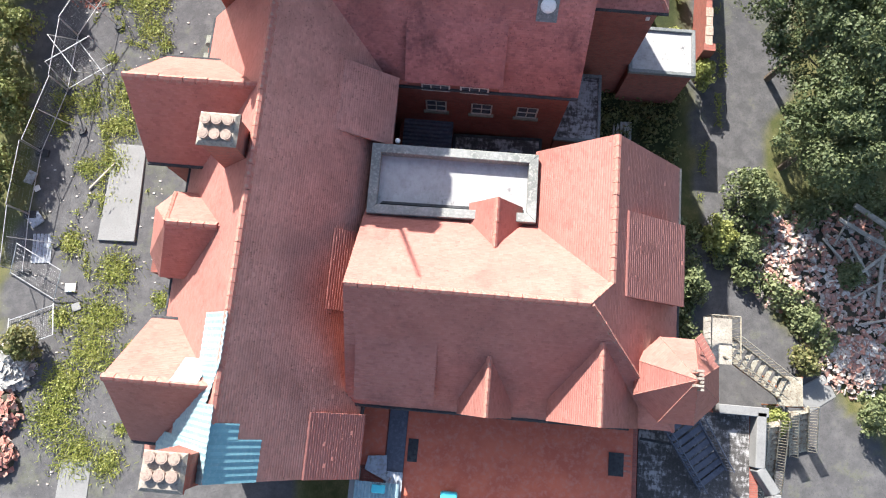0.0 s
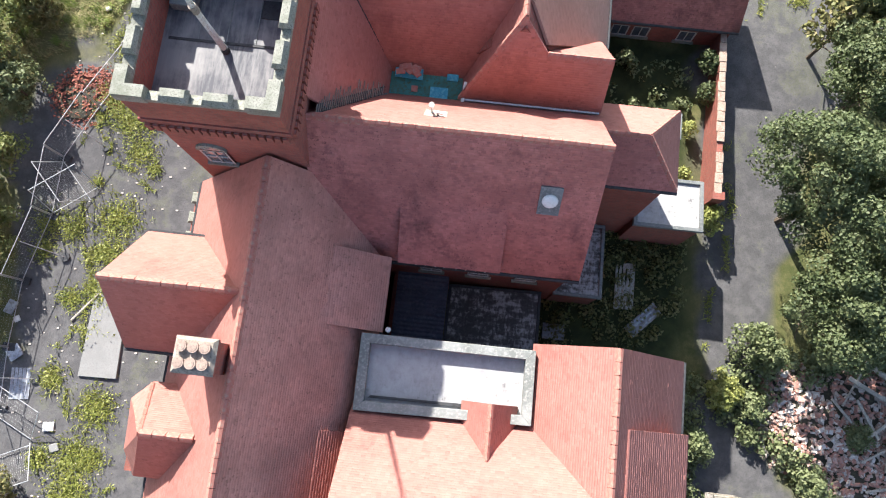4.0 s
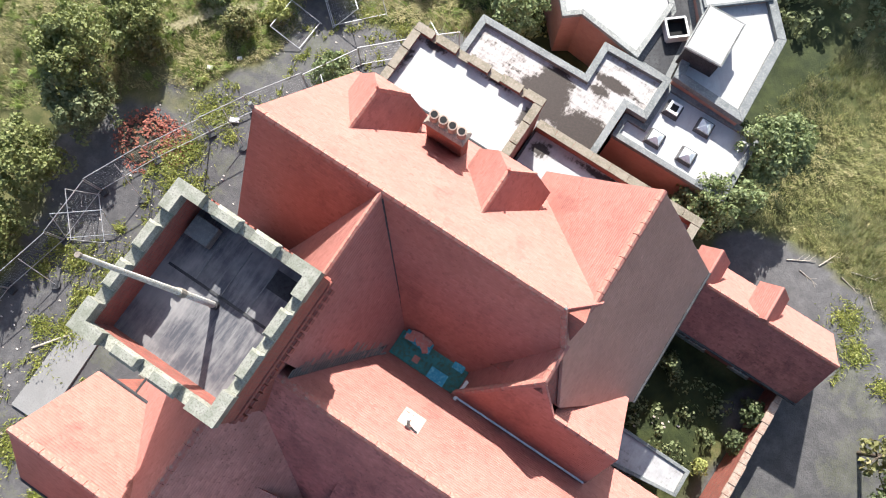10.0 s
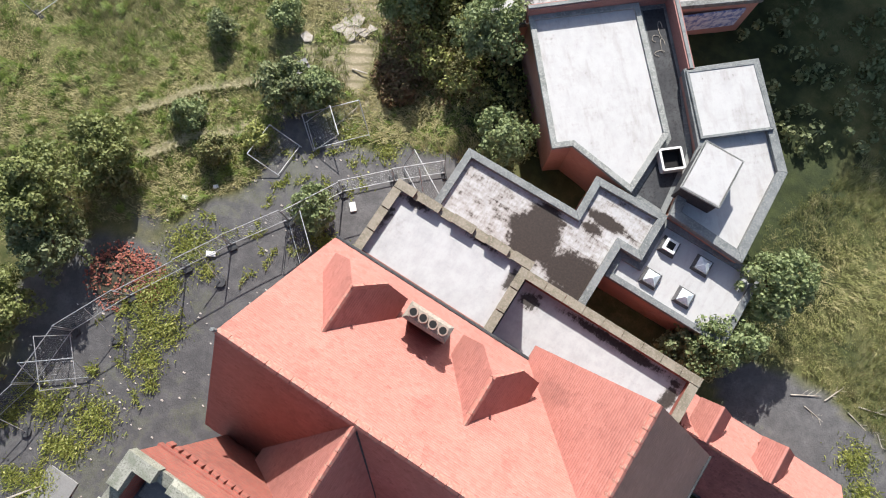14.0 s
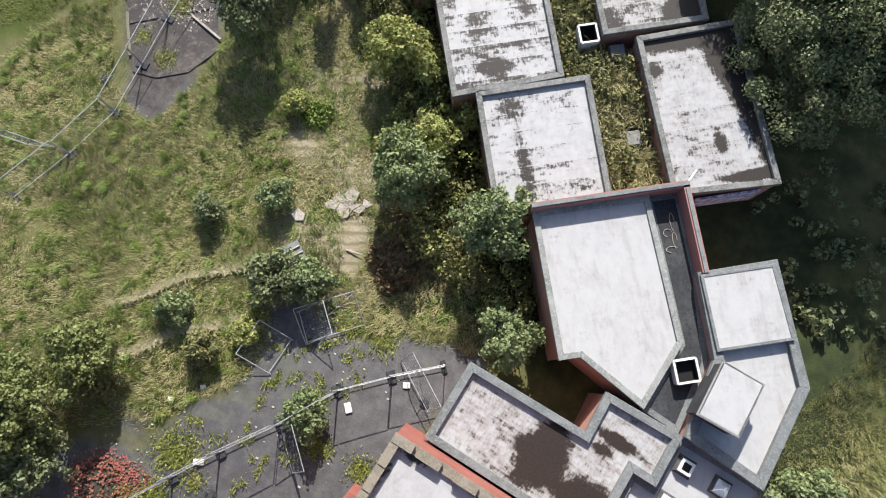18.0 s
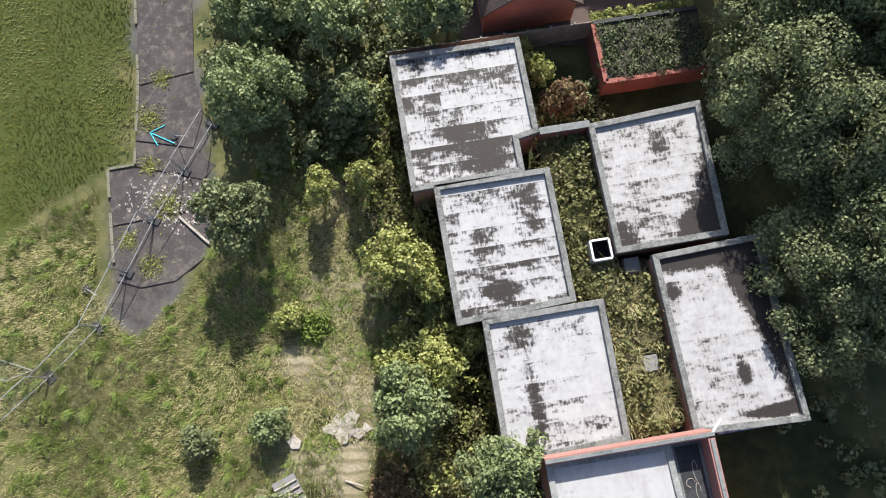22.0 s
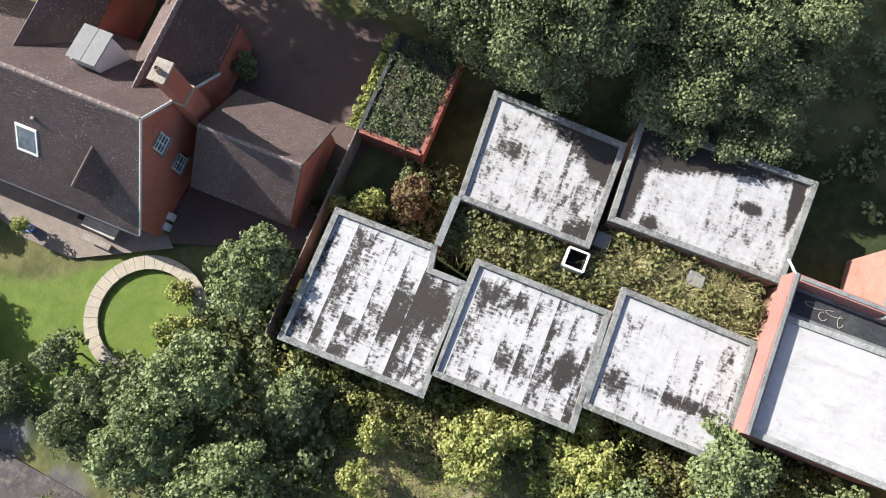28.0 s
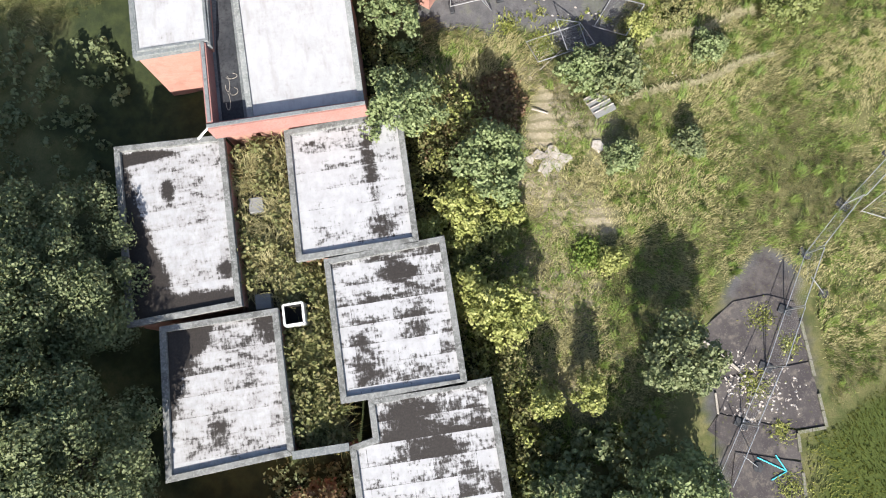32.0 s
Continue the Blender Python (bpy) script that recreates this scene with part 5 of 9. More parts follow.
part("gable", solid(bmesh.new(), [(2.9, 9.25, 8.9), (8.4, 9.25, 8.9), (8.4, 9.4, 8.9), (2.9, 9.4, 8.9)], [(5.3, 9.25, 11.85), (5.5, 9.25, 11.85), (5.5, 9.4, 11.85), (5.3, 9.4, 11.85)]), BRICK, east)
catslide(east, "v", 0, -0.75, 1.55, 9.85, 11.3, (-3.35, -0.45), 0.9, "", TILE)
catslide(east, "u", 0, 8.5, 5.95, 10.0, 11.5, (3.65, 6.75), 0.9)


def gablet(parent, u0, z, v_in, v_front, left, right, zb):
    d = part("dormer", solid(bmesh.new(), [(left + 0.15, v_front + 0.1, zb - 0.6), (right - 0.15, v_front + 0.1, zb - 0.6), (right - 0.15, v_in, zb - 0.6), (left + 0.15, v_in, zb - 0.6)],
                             [(u0 - 0.05, v_front + 0.1, z - 0.15), (u0 + 0.05, v_front + 0.1, z - 0.15), (u0 + 0.05, v_in, z - 0.15), (u0 - 0.05, v_in, z - 0.15)]), BRICK, parent)
    roof("dormer_roof", [(left, v_front, zb), (u0, v_front, z), (u0, v_in, z), (left, v_in, zb)], TILE, d, th=0.1)
    roof("dormer_roof", [(right, v_front, zb), (right, v_in, zb), (u0, v_in, z), (u0, v_front, z)], TILE, d, th=0.1)
    ridge_tiles(d, (u0, v_front, z), (u0, v_in, z), size=0.12)


gablet(east, 1.42, 10.95, 1.2, -0.95, 0.45, 2.45, 9.4)
gablet(east, 5.22, 11.7, 1.95, -0.9, 3.7, 7.0, 9.7)
d = part("dormer", box(0.5, 2.2, 5.2, 7.0, 8.9, 9.7), BRICK, east)
roof("dormer_roof", [(0.28, 7.05, 9.6), (0.28, 5.0, 9.6), (1.31, 5.0, 10.8), (1.31, 7.05, 10.8)], TILE, d, th=0.1)
roof("dormer_roof", [(1.31, 5.0, 10.8), (2.35, 5.0, 9.6), (2.35, 7.05, 9.6), (1.31, 7.05, 10.8)], TILE, d, th=0.1)
part("dormer_gable", solid(bmesh.new(), [(0.45, 6.85, 9.4), (2.2, 6.85, 9.4), (2.2, 6.98, 9.4), (0.45, 6.98, 9.4)], [(1.26, 6.85, 10.7), (1.36, 6.85, 10.7), (1.36, 6.98, 10.7), (1.26, 6.98, 10.7)]), BRICK, d)
ridge_tiles(d, (1.31, 5.1, 10.8), (1.31, 7.05, 10.8), size=0.12)

# flat roof in the angle, with stone parapet
fl = flat_roof("parapet_roof", OLD, [(-3.62, 6.3), (2.82, 6.45), (2.78, 9.1), (-3.66, 9.05)], 0.3, 9.45, "white-painted flat roof behind a stained stone parapet", FELT_GREY, BRICK, 0.32, 0.45, COPING)
part("inner_kerb", prism([(-3.2, 6.75), (2.4, 6.85), (2.4, 6.95), (-3.1, 6.85)], 9.45, 9.6), ASPHALT_DARK, fl)
lamp_ball = thing("globe_light", OLD, (-2.75, 9.25, 9.2), "white globe wall light on the parapet corner", "lamp")
bm = bmesh.new()
bmesh.ops.create_uvsphere(bm, u_segments=12, v_segments=8, radius=0.11)
bmesh.ops.translate(bm, vec=(-2.75, 9.3, 9.75), verts=bm.verts)
part("globe", bm, WHITE, lamp_ball, "", 0, True)
part("bracket", bar((-2.75, 9.1, 9.5), (-2.75, 9.3, 9.65), 0.025, 6), ASPHALT_DARK, lamp_ball)

# octagonal turret
tur = thing("turret", OLD, (8.1, 0.9, 0.2), "octagonal brick stair turret with faceted clay-tiled cap", "turret")
TC, TR, TE, TP = Vector((8.1, 0.92)), 1.62, 10.55, 12.75
octo = [(TC.x + TR * math.cos(radians(22.5 + 45 * i)), TC.y + TR * math.sin(radians(22.5 + 45 * i))) for i in range(8)]
part("wall", prism(inset(octo, 0.2), -0.5, TE - 0.05), BRICK, tur)
part("eaves_band", prism(inset(octo, 0.08), TE - 0.25, TE - 0.06), WHITE, tur, "pale timber eaves band")
for i in range(8):
    p, q = octo[i], octo[(i + 1) % 8]
    roof("roof_facet", [(*p, TE), (*q, TE), (TC.x, TC.y, TP)], TILE, tur, th=0.09)
    part("hip_roll", bar((*p, TE + 0.02), (TC.x, TC.y, TP + 0.02), 0.02, 5), RIDGE, tur)
for i in range(6):
    part("finial_tile", box(TC.x - 0.02 + rnd.uniform(-0.1, 0.1), TC.x + 0.14, TC.y - 0.35 + i * 0.12, TC.y - 0.27 + i * 0.12, TP - 0.25, TP + 0.12), MORTAR_CAP, tur)
for i in range(7):
    piece("loose_tile", mesh_from("loose_tile", box(-0.1, 0.1, -0.14, 0.14, 0, 0.03), RIDGE) if i == 0 else SHARED["lt"], tur,
          Matrix.Translation((8.75 + i * 0.09, 2.0 - i * 0.13, 11.15 - i * 0.03)) @ Matrix.Rotation(0.5, 4, "Y"))
    if i == 0:
        SHARED["lt"] = bpy.data.meshes["loose_tile"]

# ---- south courtyard ----
CZ0 = 6.7
court = thing("courtyard_roof", OLD, (2.7, -4.1, 0.2), "flat roof painted red oxide in the shade of the wing", "flat roof")
part("wall", box(-3.5, 7.85, -10.8, -0.65, -0.3, CZ0), BRICK, court)
part("roof_deck", box(-1.45, 7.65, -10.7, -0.66, CZ0, CZ0 + 0.06), RED_DECK, court)
part("roof_deck", box(-3.45, -2.25, -3.35, -0.66, CZ0, CZ0 + 0.06), RED_DECK, court)
part("walkway", box(-2.2, -1.47, -10.7, -0.7, CZ0, CZ0 + 0.09), DARK_SHEET, court, "dark sheet walkway")
part("patch", box(-1.35, -0.95, -3.07, -2.17, CZ0 + 0.065, CZ0 + 0.09), ASPHALT_DARK, court)
part("patch", box(6.7, 7.3, -2.9, -2.0, CZ0 + 0.065, CZ0 + 0.10), ASPHALT_DARK, court)
for i in range(4):
    part("drain_bar", box(7.3, 7.58, -2.12 - i * 0.2, -2.05 - i * 0.2, CZ0 + 0.07, CZ0 + 0.1), RIDGE, court)
for i in range(9):
    part("seam", box(-1.4 + i * 1.0, -1.37 + i * 1.0, -10.6, -0.7, CZ0 + 0.06, CZ0 + 0.068), RED_DECK, court)
corrugated("roof_sheet", OLD, (-3.3, -5.05, CZ0 + 0.4), (-3.3, -3.92, CZ0 + 0.45), (-1.55, -5.05, CZ0 + 0.4), BLUE_SHEET, "", court, 0.15, 0.018)
corrugated("roof_sheet", OLD, (-2.1, -4.7, CZ0 + 0.2), (-2.1, -3.5, CZ0 + 0.2), (-1.45, -4.7, CZ0 + 0.2), GREY_SHEET, "", court, 0.15, 0.018)
part("fallen_sheet", slab([(-3.0, -3.5, CZ0 + 0.15), (-2.1, -3.88, CZ0 + 0.15), (-2.15, -2.9, CZ0 + 0.2), (-2.9, -2.97, CZ0 + 0.2)], 0.03), GREY_SHEET, court)
solo("plastic_crate", box(0.1, 0.77, -4.6, -4.05, CZ0 + 0.07, CZ0 + 0.4), TURQUOISE, OLD, (0.45, -4.3, CZ0 + 0.07), "turquoise plastic tub on the red roof", "tub", bevel=0.05)
solo("plastic_crate", box(-2.6, -2.07, -4.3, -3.98, CZ0 + 0.5, CZ0 + 0.65), TURQUOISE, OLD, (-2.35, -4.15, CZ0 + 0.5), "turquoise plastic scrap on the sheets", "tub", bevel=0.03)
part("coping", box(-3.52, -3.16, -4.87, -3.4, CZ0 - 0.2, CZ0 + 0.4), CONCRETE, court)

# terrace beside the turret
ter = thing("terrace", OLD, (11.4, -2.5, 0.2), "stained roof terrace with a broken stone parapet", "terrace")
part("wall", box(8.7, 14.0, -8, 0.2, -0.3, 3.7), BRICK, ter)
part("deck", box(8.7, 13.6, -8, -0.1, 3.7, 3.75), FELT_GRIMY, ter)
for a, b in (((12.0, 0.1), (14.2, 0.1)), ((13.9, 0.1), (13.8, -2.3)), ((13.8, -2.3), (14.5, -3.3)), ((14.5, -3.3), (14.3, -7.5))):
    part("parapet", plank((*a, 4.05), (*b, 4.05), 0.42, 0.75), CONCRETE, ter, "", 0.03)
for v in (-0.9, -1.5):
    part("pipe", bar((8.7, v, 3.95), (11.2, v - 0.2, 3.95), 0.06, 6), ASPHALT_DARK, ter)


def steel_stair(name, axes, a, b, width, label, mat=PAINTED_STEEL, rail=True):
    """An open steel flight from a (top) to b (foot) with treads, strings and baluster rails."""
    a, b = Vector(a), Vector(b)
    t = thing(name, axes, tuple(b), label, "staircase")
    d = Vector((b.x - a.x, b.y - a.y, 0)).normalized()
    s = Vector((-d.y, d.x, 0))
    n = max(3, round((a.z - b.z) / 0.19))
    for i in range(n):
        p = a + (b - a) * ((i + 0.5) / n)
        part("tread", plank(p - s * width / 2, p + s * width / 2, 0.24, 0.03), mat, t)
    for k in (-1, 1):
        o = s * (k * width / 2)
        part("string", plank(a + o, b + o, 0.05, 0.2), mat, t)
        if rail:
            h = Vector((0, 0, 0.95))
            part("handrail", bar(a + o + h, b + o + h, 0.03, 6), mat, t)
            for i in range(n * 2 + 1):
                p = a + (b - a) * (i / (n * 2)) + o
                part("baluster", bar(p, p + h, 0.012, 4), mat, t)
    return t


fe = steel_stair("fire_escape", OLD, (12.7, 2.9, 3.6), (16.0, 1.25, 2.0), 1.0, "rusting cream steel fire escape beside the turret")
part("landing", box(11.6, 12.9, 2.1, 4.2, 3.5, 3.58), PALE_TIMBER, fe, "pale landing plate")
for a, b in (((11.6, 4.2), (12.9, 4.2)), ((12.9, 4.2), (12.9, 2.3)), ((11.6, 2.1), (11.6, 4.2))):
    part("handrail", bar((*a, 4.55), (*b, 4.55), 0.03, 6), PAINTED_STEEL, fe)
    for i in range(9):
        p = Vector(a) + (Vector(b) - Vector(a)) * (i / 8)
        part("baluster", bar((*p, 3.58), (*p, 4.55), 0.012, 4), PAINTED_STEEL, fe)
part("landing", box(15.7, 16.9, 0.5, 1.9, 1.92, 2.0), PAINTED_STEEL, fe)
for a, b in (((15.7, 0.5, 2.0), (16.9, 1.9, 0.4)), ((16.9, 0.5, 2.0), (15.7, 1.9, 0.4)), ((15.7, 0.5, 2.0), (15.7, 0.5, 0.3)), ((16.9, 1.9, 2.0), (16.9, 1.9, 0.3)), ((16.9, 0.5, 2.0), (16.9, 0.5, 0.3))):
    part("strut", bar(a, b, 0.04, 6), RUST, fe)
steel_stair("fire_escape", OLD, (16.7, 0.4, 2.0), (17.4, -1.7, 0.4), 0.95, "lower flight of the rusting steel fire escape")
steel_stair("steel_steps", OLD, (9.9, -0.5, 5.4), (12.0, -3.0, 3.75), 1.5, "grey steel steps crossing the roof terrace", DARK_SHEET)
steel_stair("steel_steps", OLD, (14.6, -0.3, 3.6), (15.6, -4.6, 0.4), 0.9, "weedy steel steps below the terrace wall")

# ---- inner court between the wings ----
ct = thing("lean_to_roof", OLD, (-1.9, 10.8, 0.3), "dark slate-blue corrugated lean-to roof in the inner court", "lean-to roof")
part("wall", box(-3.3, -0.9, 9.2, 12.35, 0, 4.0), BRICK, ct)
corrugated("roof_sheet", OLD, (-3.1, 9.2, 4.2), (-0.75, 9.2, 4.2), (-3.1, 12.4, 4.45), DARK_SHEET, "", ct, 0.19, 0.03)
flat_roof("courtyard_flat_roof", OLD, [(-0.7, 9.3), (3.65, 9.5), (3.6, 12.3), (-0.7, 12.2)], 0.3, 3.3, "grimy flat felt roof with pale worn strips", FELT_GRIMY, BRICK, 0.1, 0.08, ASPHALT_DARK)
for pts, m, lab in (([(4.2, 10.4), (5.3, 10.4), (4.2, 11.2)], GREY_SHEET, "grey corrugated sheet lying in the court"), ([(7.7, 12.3), (8.7, 12.35), (7.7, 14.7)], PEELING, "white corrugated sheet in the weeds"), ([(8.3, 11.4), (9.7, 12.85), (8.75, 10.9)], GREY_SHEET, "loose grey corrugated sheet on the ground")):
    z = 0.62
    p0, p1, p2 = ((*p, z) for p in (pts if m is not PEELING else (pts[0], pts[2], pts[1])))
    corrugated("metal_sheet", OLD, p0, p1, p2, m, lab, None, 0.2, 0.03)

# ---- north-east wing and walled yard ----
ne = thing("north_east_wing", OLD, (8.8, 28.7, 1.3), "low red brick wing with a long clay-tiled roof", "building")
part("wall", pentagon("u", 4.6, 12.3, 26.95, 30.3, 0.2, 3.6, 3.5, 28.65, 5.1), BRICK, ne)
roof("roof_slope", [(4.6, 28.65, 5.3), (12.5, 28.65, 5.3), (12.5, 30.5, 3.4), (4.6, 30.5, 3.4)], TILE, ne)
ws = roof("roof_slope", [(4.6, 26.7, 3.45), (12.5, 26.7, 3.45), (12.5, 28.65, 5.3), (4.6, 28.65, 5.3)], TILE_BLOTCHED, ne)
ridge_tiles(ws, (4.7, 28.65, 5.3), (12.5, 28.65, 5.3))
gutter(ne, (4.7, 26.65, 3.4), (12.5, 26.65, 3.4))
for u in (5.7, 8.75):
    g = part("dormer", box(u - 0.45, u + 0.45, 28.8, 30.1, 3.6, 4.7), BRICK, ne)
    roof("dormer_roof", [(u - 0.75, 28.6, 4.75), (u, 28.6, 5.65), (u, 30.3, 5.65), (u - 0.75, 30.3, 4.75)], TILE, g, th=0.08)
    roof("dormer_roof", [(u, 28.6, 5.65), (u + 0.75, 28.6, 4.75), (u + 0.75, 30.3, 4.75), (u, 30.3, 5.65)], TILE, g, th=0.08)
for u in (6.7, 7.8, 10.2):
    window_unit(ne, (u, 26.95, 1.75), 0.9, 1.0, (0, -1), (2, 1))
yard = thing("yard_wall", OLD, (11.9, 22.4, 0.9), "red brick yard wall with a crumbling stone coping", "wall", "", "structure")
part("brickwork", box(11.75, 12.05, 18.2, 26.9, 0.2, 3.0), BRICK, yard)
part("pier", box(11.6, 12.2, 17.9, 18.3, 0.2, 3.1), BRICK, yard)
for i in range(16):
    if i != 4:
        part("coping_stone", box(11.71 + rnd.uniform(-0.03, 0.03), 12.08 + rnd.uniform(-0.04, 0.03), 18.2 + i * 0.54, 18.725 + i * 0.54, 3.0, 3.07 + rnd.uniform(0, 0.04)), WALL_CAP, yard, "", 0.02)
part("prop", bar((12.0, 18.2, 2.9), (11.4, 17.5, 0.6), 0.05, 6), GALV, yard)

# ---- service block behind the north block ----
K1 = [(-10.75, 27.1), (-4.35, 27.1), (-4.35, 30.6), (-10.75, 30.6)]
# dark blobs follow the parapets and corners of these two white decks
EDGE_DARK = (0.030, 0.025, 0.022)
k1 = flat_roof("service_block", OLD, K1, 1.2, 8.32, "white-roofed brick service block with battlemented parapet", FELT_CLEAN, BRICK, 0.30, 0.12, BRICK, over=0.0, wear=(EDGE_DARK, 0.68, 0.0, [(-9.7, 30.2, 0.9, 0.35, 0.30), (-6.6, 30.25, 2.0, 0.22, 0.20), (-4.8, 29.6, 0.3, 0.8, 0.28), (-10.35, 29.2, 0.25, 1.0, 0.22)], None, 0.35))
for a, b, n in (((-10.75, 30.42), (-4.35, 30.42), 3), ((-4.53, 30.2), (-4.53, 27.3), 1), ((-10.57, 27.3), (-10.57, 30.2), 1)):
    a, b = Vector(a), Vector(b)
    L = (b - a).length
    d = (b - a) / L
    cuts = [0, 0.9] + [x for i in range(n) for x in (L * (i + 1) / (n + 1) - 0.5, L * (i + 1) / (n + 1) + 0.5)] + [L - 0.9, L]
    for i in range(0, len(cuts), 2):
        p, q = a + d * cuts[i], a + d * cuts[i + 1]
        part("merlon", plank((*p, 8.54), (*q, 8.54), 0.30, 0.2), BRICK, k1)
        part("coping", plank((*p, 8.68), (*q, 8.68), 0.38, 0.07), MOSSY_CAP, k1)
    for i in range(1, len(cuts) - 1, 2):
        p, q = a + d * cuts[i], a + d * cuts[i + 1]
        part("coping", plank((*p, 8.48), (*q, 8.48), 0.38, 0.07), MOSSY_CAP, k1)
k1b = flat_roof("low_flat_roof", OLD, [(-4.3, 27.0), (4.0, 27.9), (4.0, 30.5), (-4.3, 30.5)], 1.2, 5.85, "sloping white-painted flat roof behind a brick parapet", FELT_CLEAN, BRICK, 0.1, 0.05, ASPHALT_DARK, wear=(EDGE_DARK, 0.68, 0.0, [(0.5, 30.1, 3.4, 0.3, 0.32), (-3.6, 29.7, 0.7, 0.55, 0.34), (3.4, 29.3, 0.4, 0.9, 0.28)], None, 0.35))
part("parapet", box(-4.3, 4.1, 30.3, 30.66, 5.4, 6.35), BRICK, k1b)
part("parapet", box(3.75, 4.1, 28.6, 30.3, 5.4, 6.35), BRICK, k1b)
for i in range(9):
    part("coping", box(-4.3 + i * 0.94, -3.38 + i * 0.94, 30.28, 30.68, 6.35, 6.43), MOSSY_CAP, k1b)
part("coping", box(3.72, 4.13, 28.5, 30.25, 6.35, 6.43), MOSSY_CAP, k1b)

# ---- flat-roofed annexe ----
flat_roof("flat_roof_block", OLD, [(-9.63, 30.7), (-1.38, 30.7), (-1.35, 34.2), (-0.25, 34.2), (-0.25, 36.6), (-3.9, 36.5), (-3.85, 34.55), (-9.63, 34.45)], 1.0, 4.45, "flat-roofed brick block with white paint worn to dark patches", FELT_CLEAN, BRICK_SALMON, 0.32, wear=((0.020, 0.0135, 0.0105), 0.575, 0.04, [(-5.0, 32.7, 1.1, 1.5, 0.4), (-2.3, 31.9, 1.5, 1.0, 0.4), (-2.4, 34.95, 1.1, 0.32, 0.35), (-2.9, 34.3, 0.7, 0.3, 0.2)], None, 0.7))
flat_roof("rooflight_block", OLD, [(-1.2, 32.85), (4.9, 32.85), (4.85, 36.62), (-0.2, 36.62), (-0.2, 34.15), (-1.2, 34.15)], 0.9, 4.05, "white-painted flat roof with four square rooflights", FELT_CLEAN, BRICK_SALMON, 0.26, 0.2)
for u, v in ((0.62, 35.6), (2.34, 35.65), (0.62, 33.85), (2.34, 33.9)):
    r = thing("rooflight", OLD, (u, v, 4.08), "square pyramid rooflight on a lead kerb", "rooflight", "rooflights on the white roof")
    part("kerb", solid(bmesh.new(), [(u - 0.42, v - 0.42, 4.08), (u + 0.42, v - 0.42, 4.08), (u + 0.42, v + 0.42, 4.08), (u - 0.42, v + 0.42, 4.08)], [(u - 0.34, v - 0.34, 4.32), (u + 0.34, v - 0.34, 4.32), (u + 0.34, v + 0.34, 4.32), (u - 0.34, v + 0.34, 4.32)]), DARK_KERB, r)
    if (u, v) == (0.62, 35.6):
        part("frame", prism([(u - 0.3, v - 0.3), (u + 0.3, v - 0.3), (u + 0.3, v + 0.3), (u - 0.3, v + 0.3)], 4.32, 4.42), WHITE, r)
        part("opening", prism([(u - 0.18, v - 0.18), (u + 0.18, v - 0.18), (u + 0.18, v + 0.18), (u - 0.18, v + 0.18)], 4.42, 4.425), BLACK, r)
    else:
        part("glass", solid(bmesh.new(), [(u - 0.3, v - 0.3, 4.32), (u + 0.3, v - 0.3, 4.32), (u + 0.3, v + 0.3, 4.32), (u - 0.3, v + 0.3, 4.32)], [(u - 0.06, v - 0.06, 4.5), (u + 0.06, v - 0.06, 4.5), (u + 0.06, v + 0.06, 4.5), (u - 0.06, v + 0.06, 4.5)]), PANE_PALE, r)


def modern(name, poly, zd, label, deck, z0=0.5, up=0.28, cop=LEAD, rim=0.3, group="", wall=BRICK_SALMON, wear=None):
    return flat_roof(name, MOD, poly, z0, zd, label, deck, wall, rim, up, cop, group, wear=wear)


modern("main_annexe", [(18.95, 32.0), (19.9, 32.0), (22.2, 29.4), (24.5, 31.95), (24.35, 38.75), (18.95, 38.8)], 4.5, "large clean white flat roof of the brick annexe", FELT_CLEAN, 0.6, 0.13, COPING, 0.24)
kg = modern("gutter_roof", [(24.5, 31.9), (22.25, 29.35), (23.6, 28.1), (25.55, 30.9), (25.95, 34.7), (25.95, 38.8), (24.4, 38.8)], 4.15, "dark felt gutter roof between the white roofs", ASPHALT_DARK, 0.6, 0.02)
part("parapet", plank(Vector((26.0, 38.9, 4.6)), Vector((26.0, 34.8, 4.6)), 0.3, 1.1), RENDER, kg)
part("parapet", plank(Vector((18.85, 38.95, 4.55)), Vector((26.15, 38.95, 4.55)), 0.3, 1.2), RENDER, kg, "salmon rendered parapet")
part("coping", plank(Vector((18.85, 38.95, 5.18)), Vector((26.15, 38.95, 5.18)), 0.16, 0.06), LEAD, kg)
part("coping", plank(Vector((26.0, 38.75, 5.18)), Vector((26.0, 34.8, 5.18)), 0.16, 0.06), LEAD, kg)
part("outlet_pipe", bar((26.1, 39.0, 5.1), (26.6, 39.5, 5.15), 0.06, 6), WHITE, kg)
fan = thing("roof_shaft", MOD, (24.4, 30.7, 4.15), "open square roof shaft with a white kerb", "roof shaft", "roof shafts")
for a, b in (((23.9, 30.2), (24.9, 30.2)), ((24.9, 30.2), (24.9, 31.2)), ((24.9, 31.2), (23.9, 31.2)), ((23.9, 31.2), (23.9, 30.2))):
    part("kerb", plank((*a, 4.42), (*b, 4.42), 0.10, 0.5), WHITE, fan)
    # black sheets and plug stand in for the unlit depth of the shaft
    k = (Vector((24.4, 30.7)) - (Vector(a) + Vector(b)) / 2).normalized() * 0.06
    part("shade_liner", plank((*(Vector(a) + k), 4.39), (*(Vector(b) + k), 4.39), 0.02, 0.5), BLACK, fan)
part("opening", box(23.97, 24.83, 30.27, 31.13, 4.18, 4.3), BLACK, fan)
modern("east_annexe", [(23.65, 28.0), (26.38, 25.4), (29.35, 29.2), (29.3, 34.9), (25.7, 34.85), (25.6, 31.0)], 4.75, "white-painted flat roof with wide grey kerbs", FELT_CLEAN, 0.6, 0.28, LEAD, 0.4)
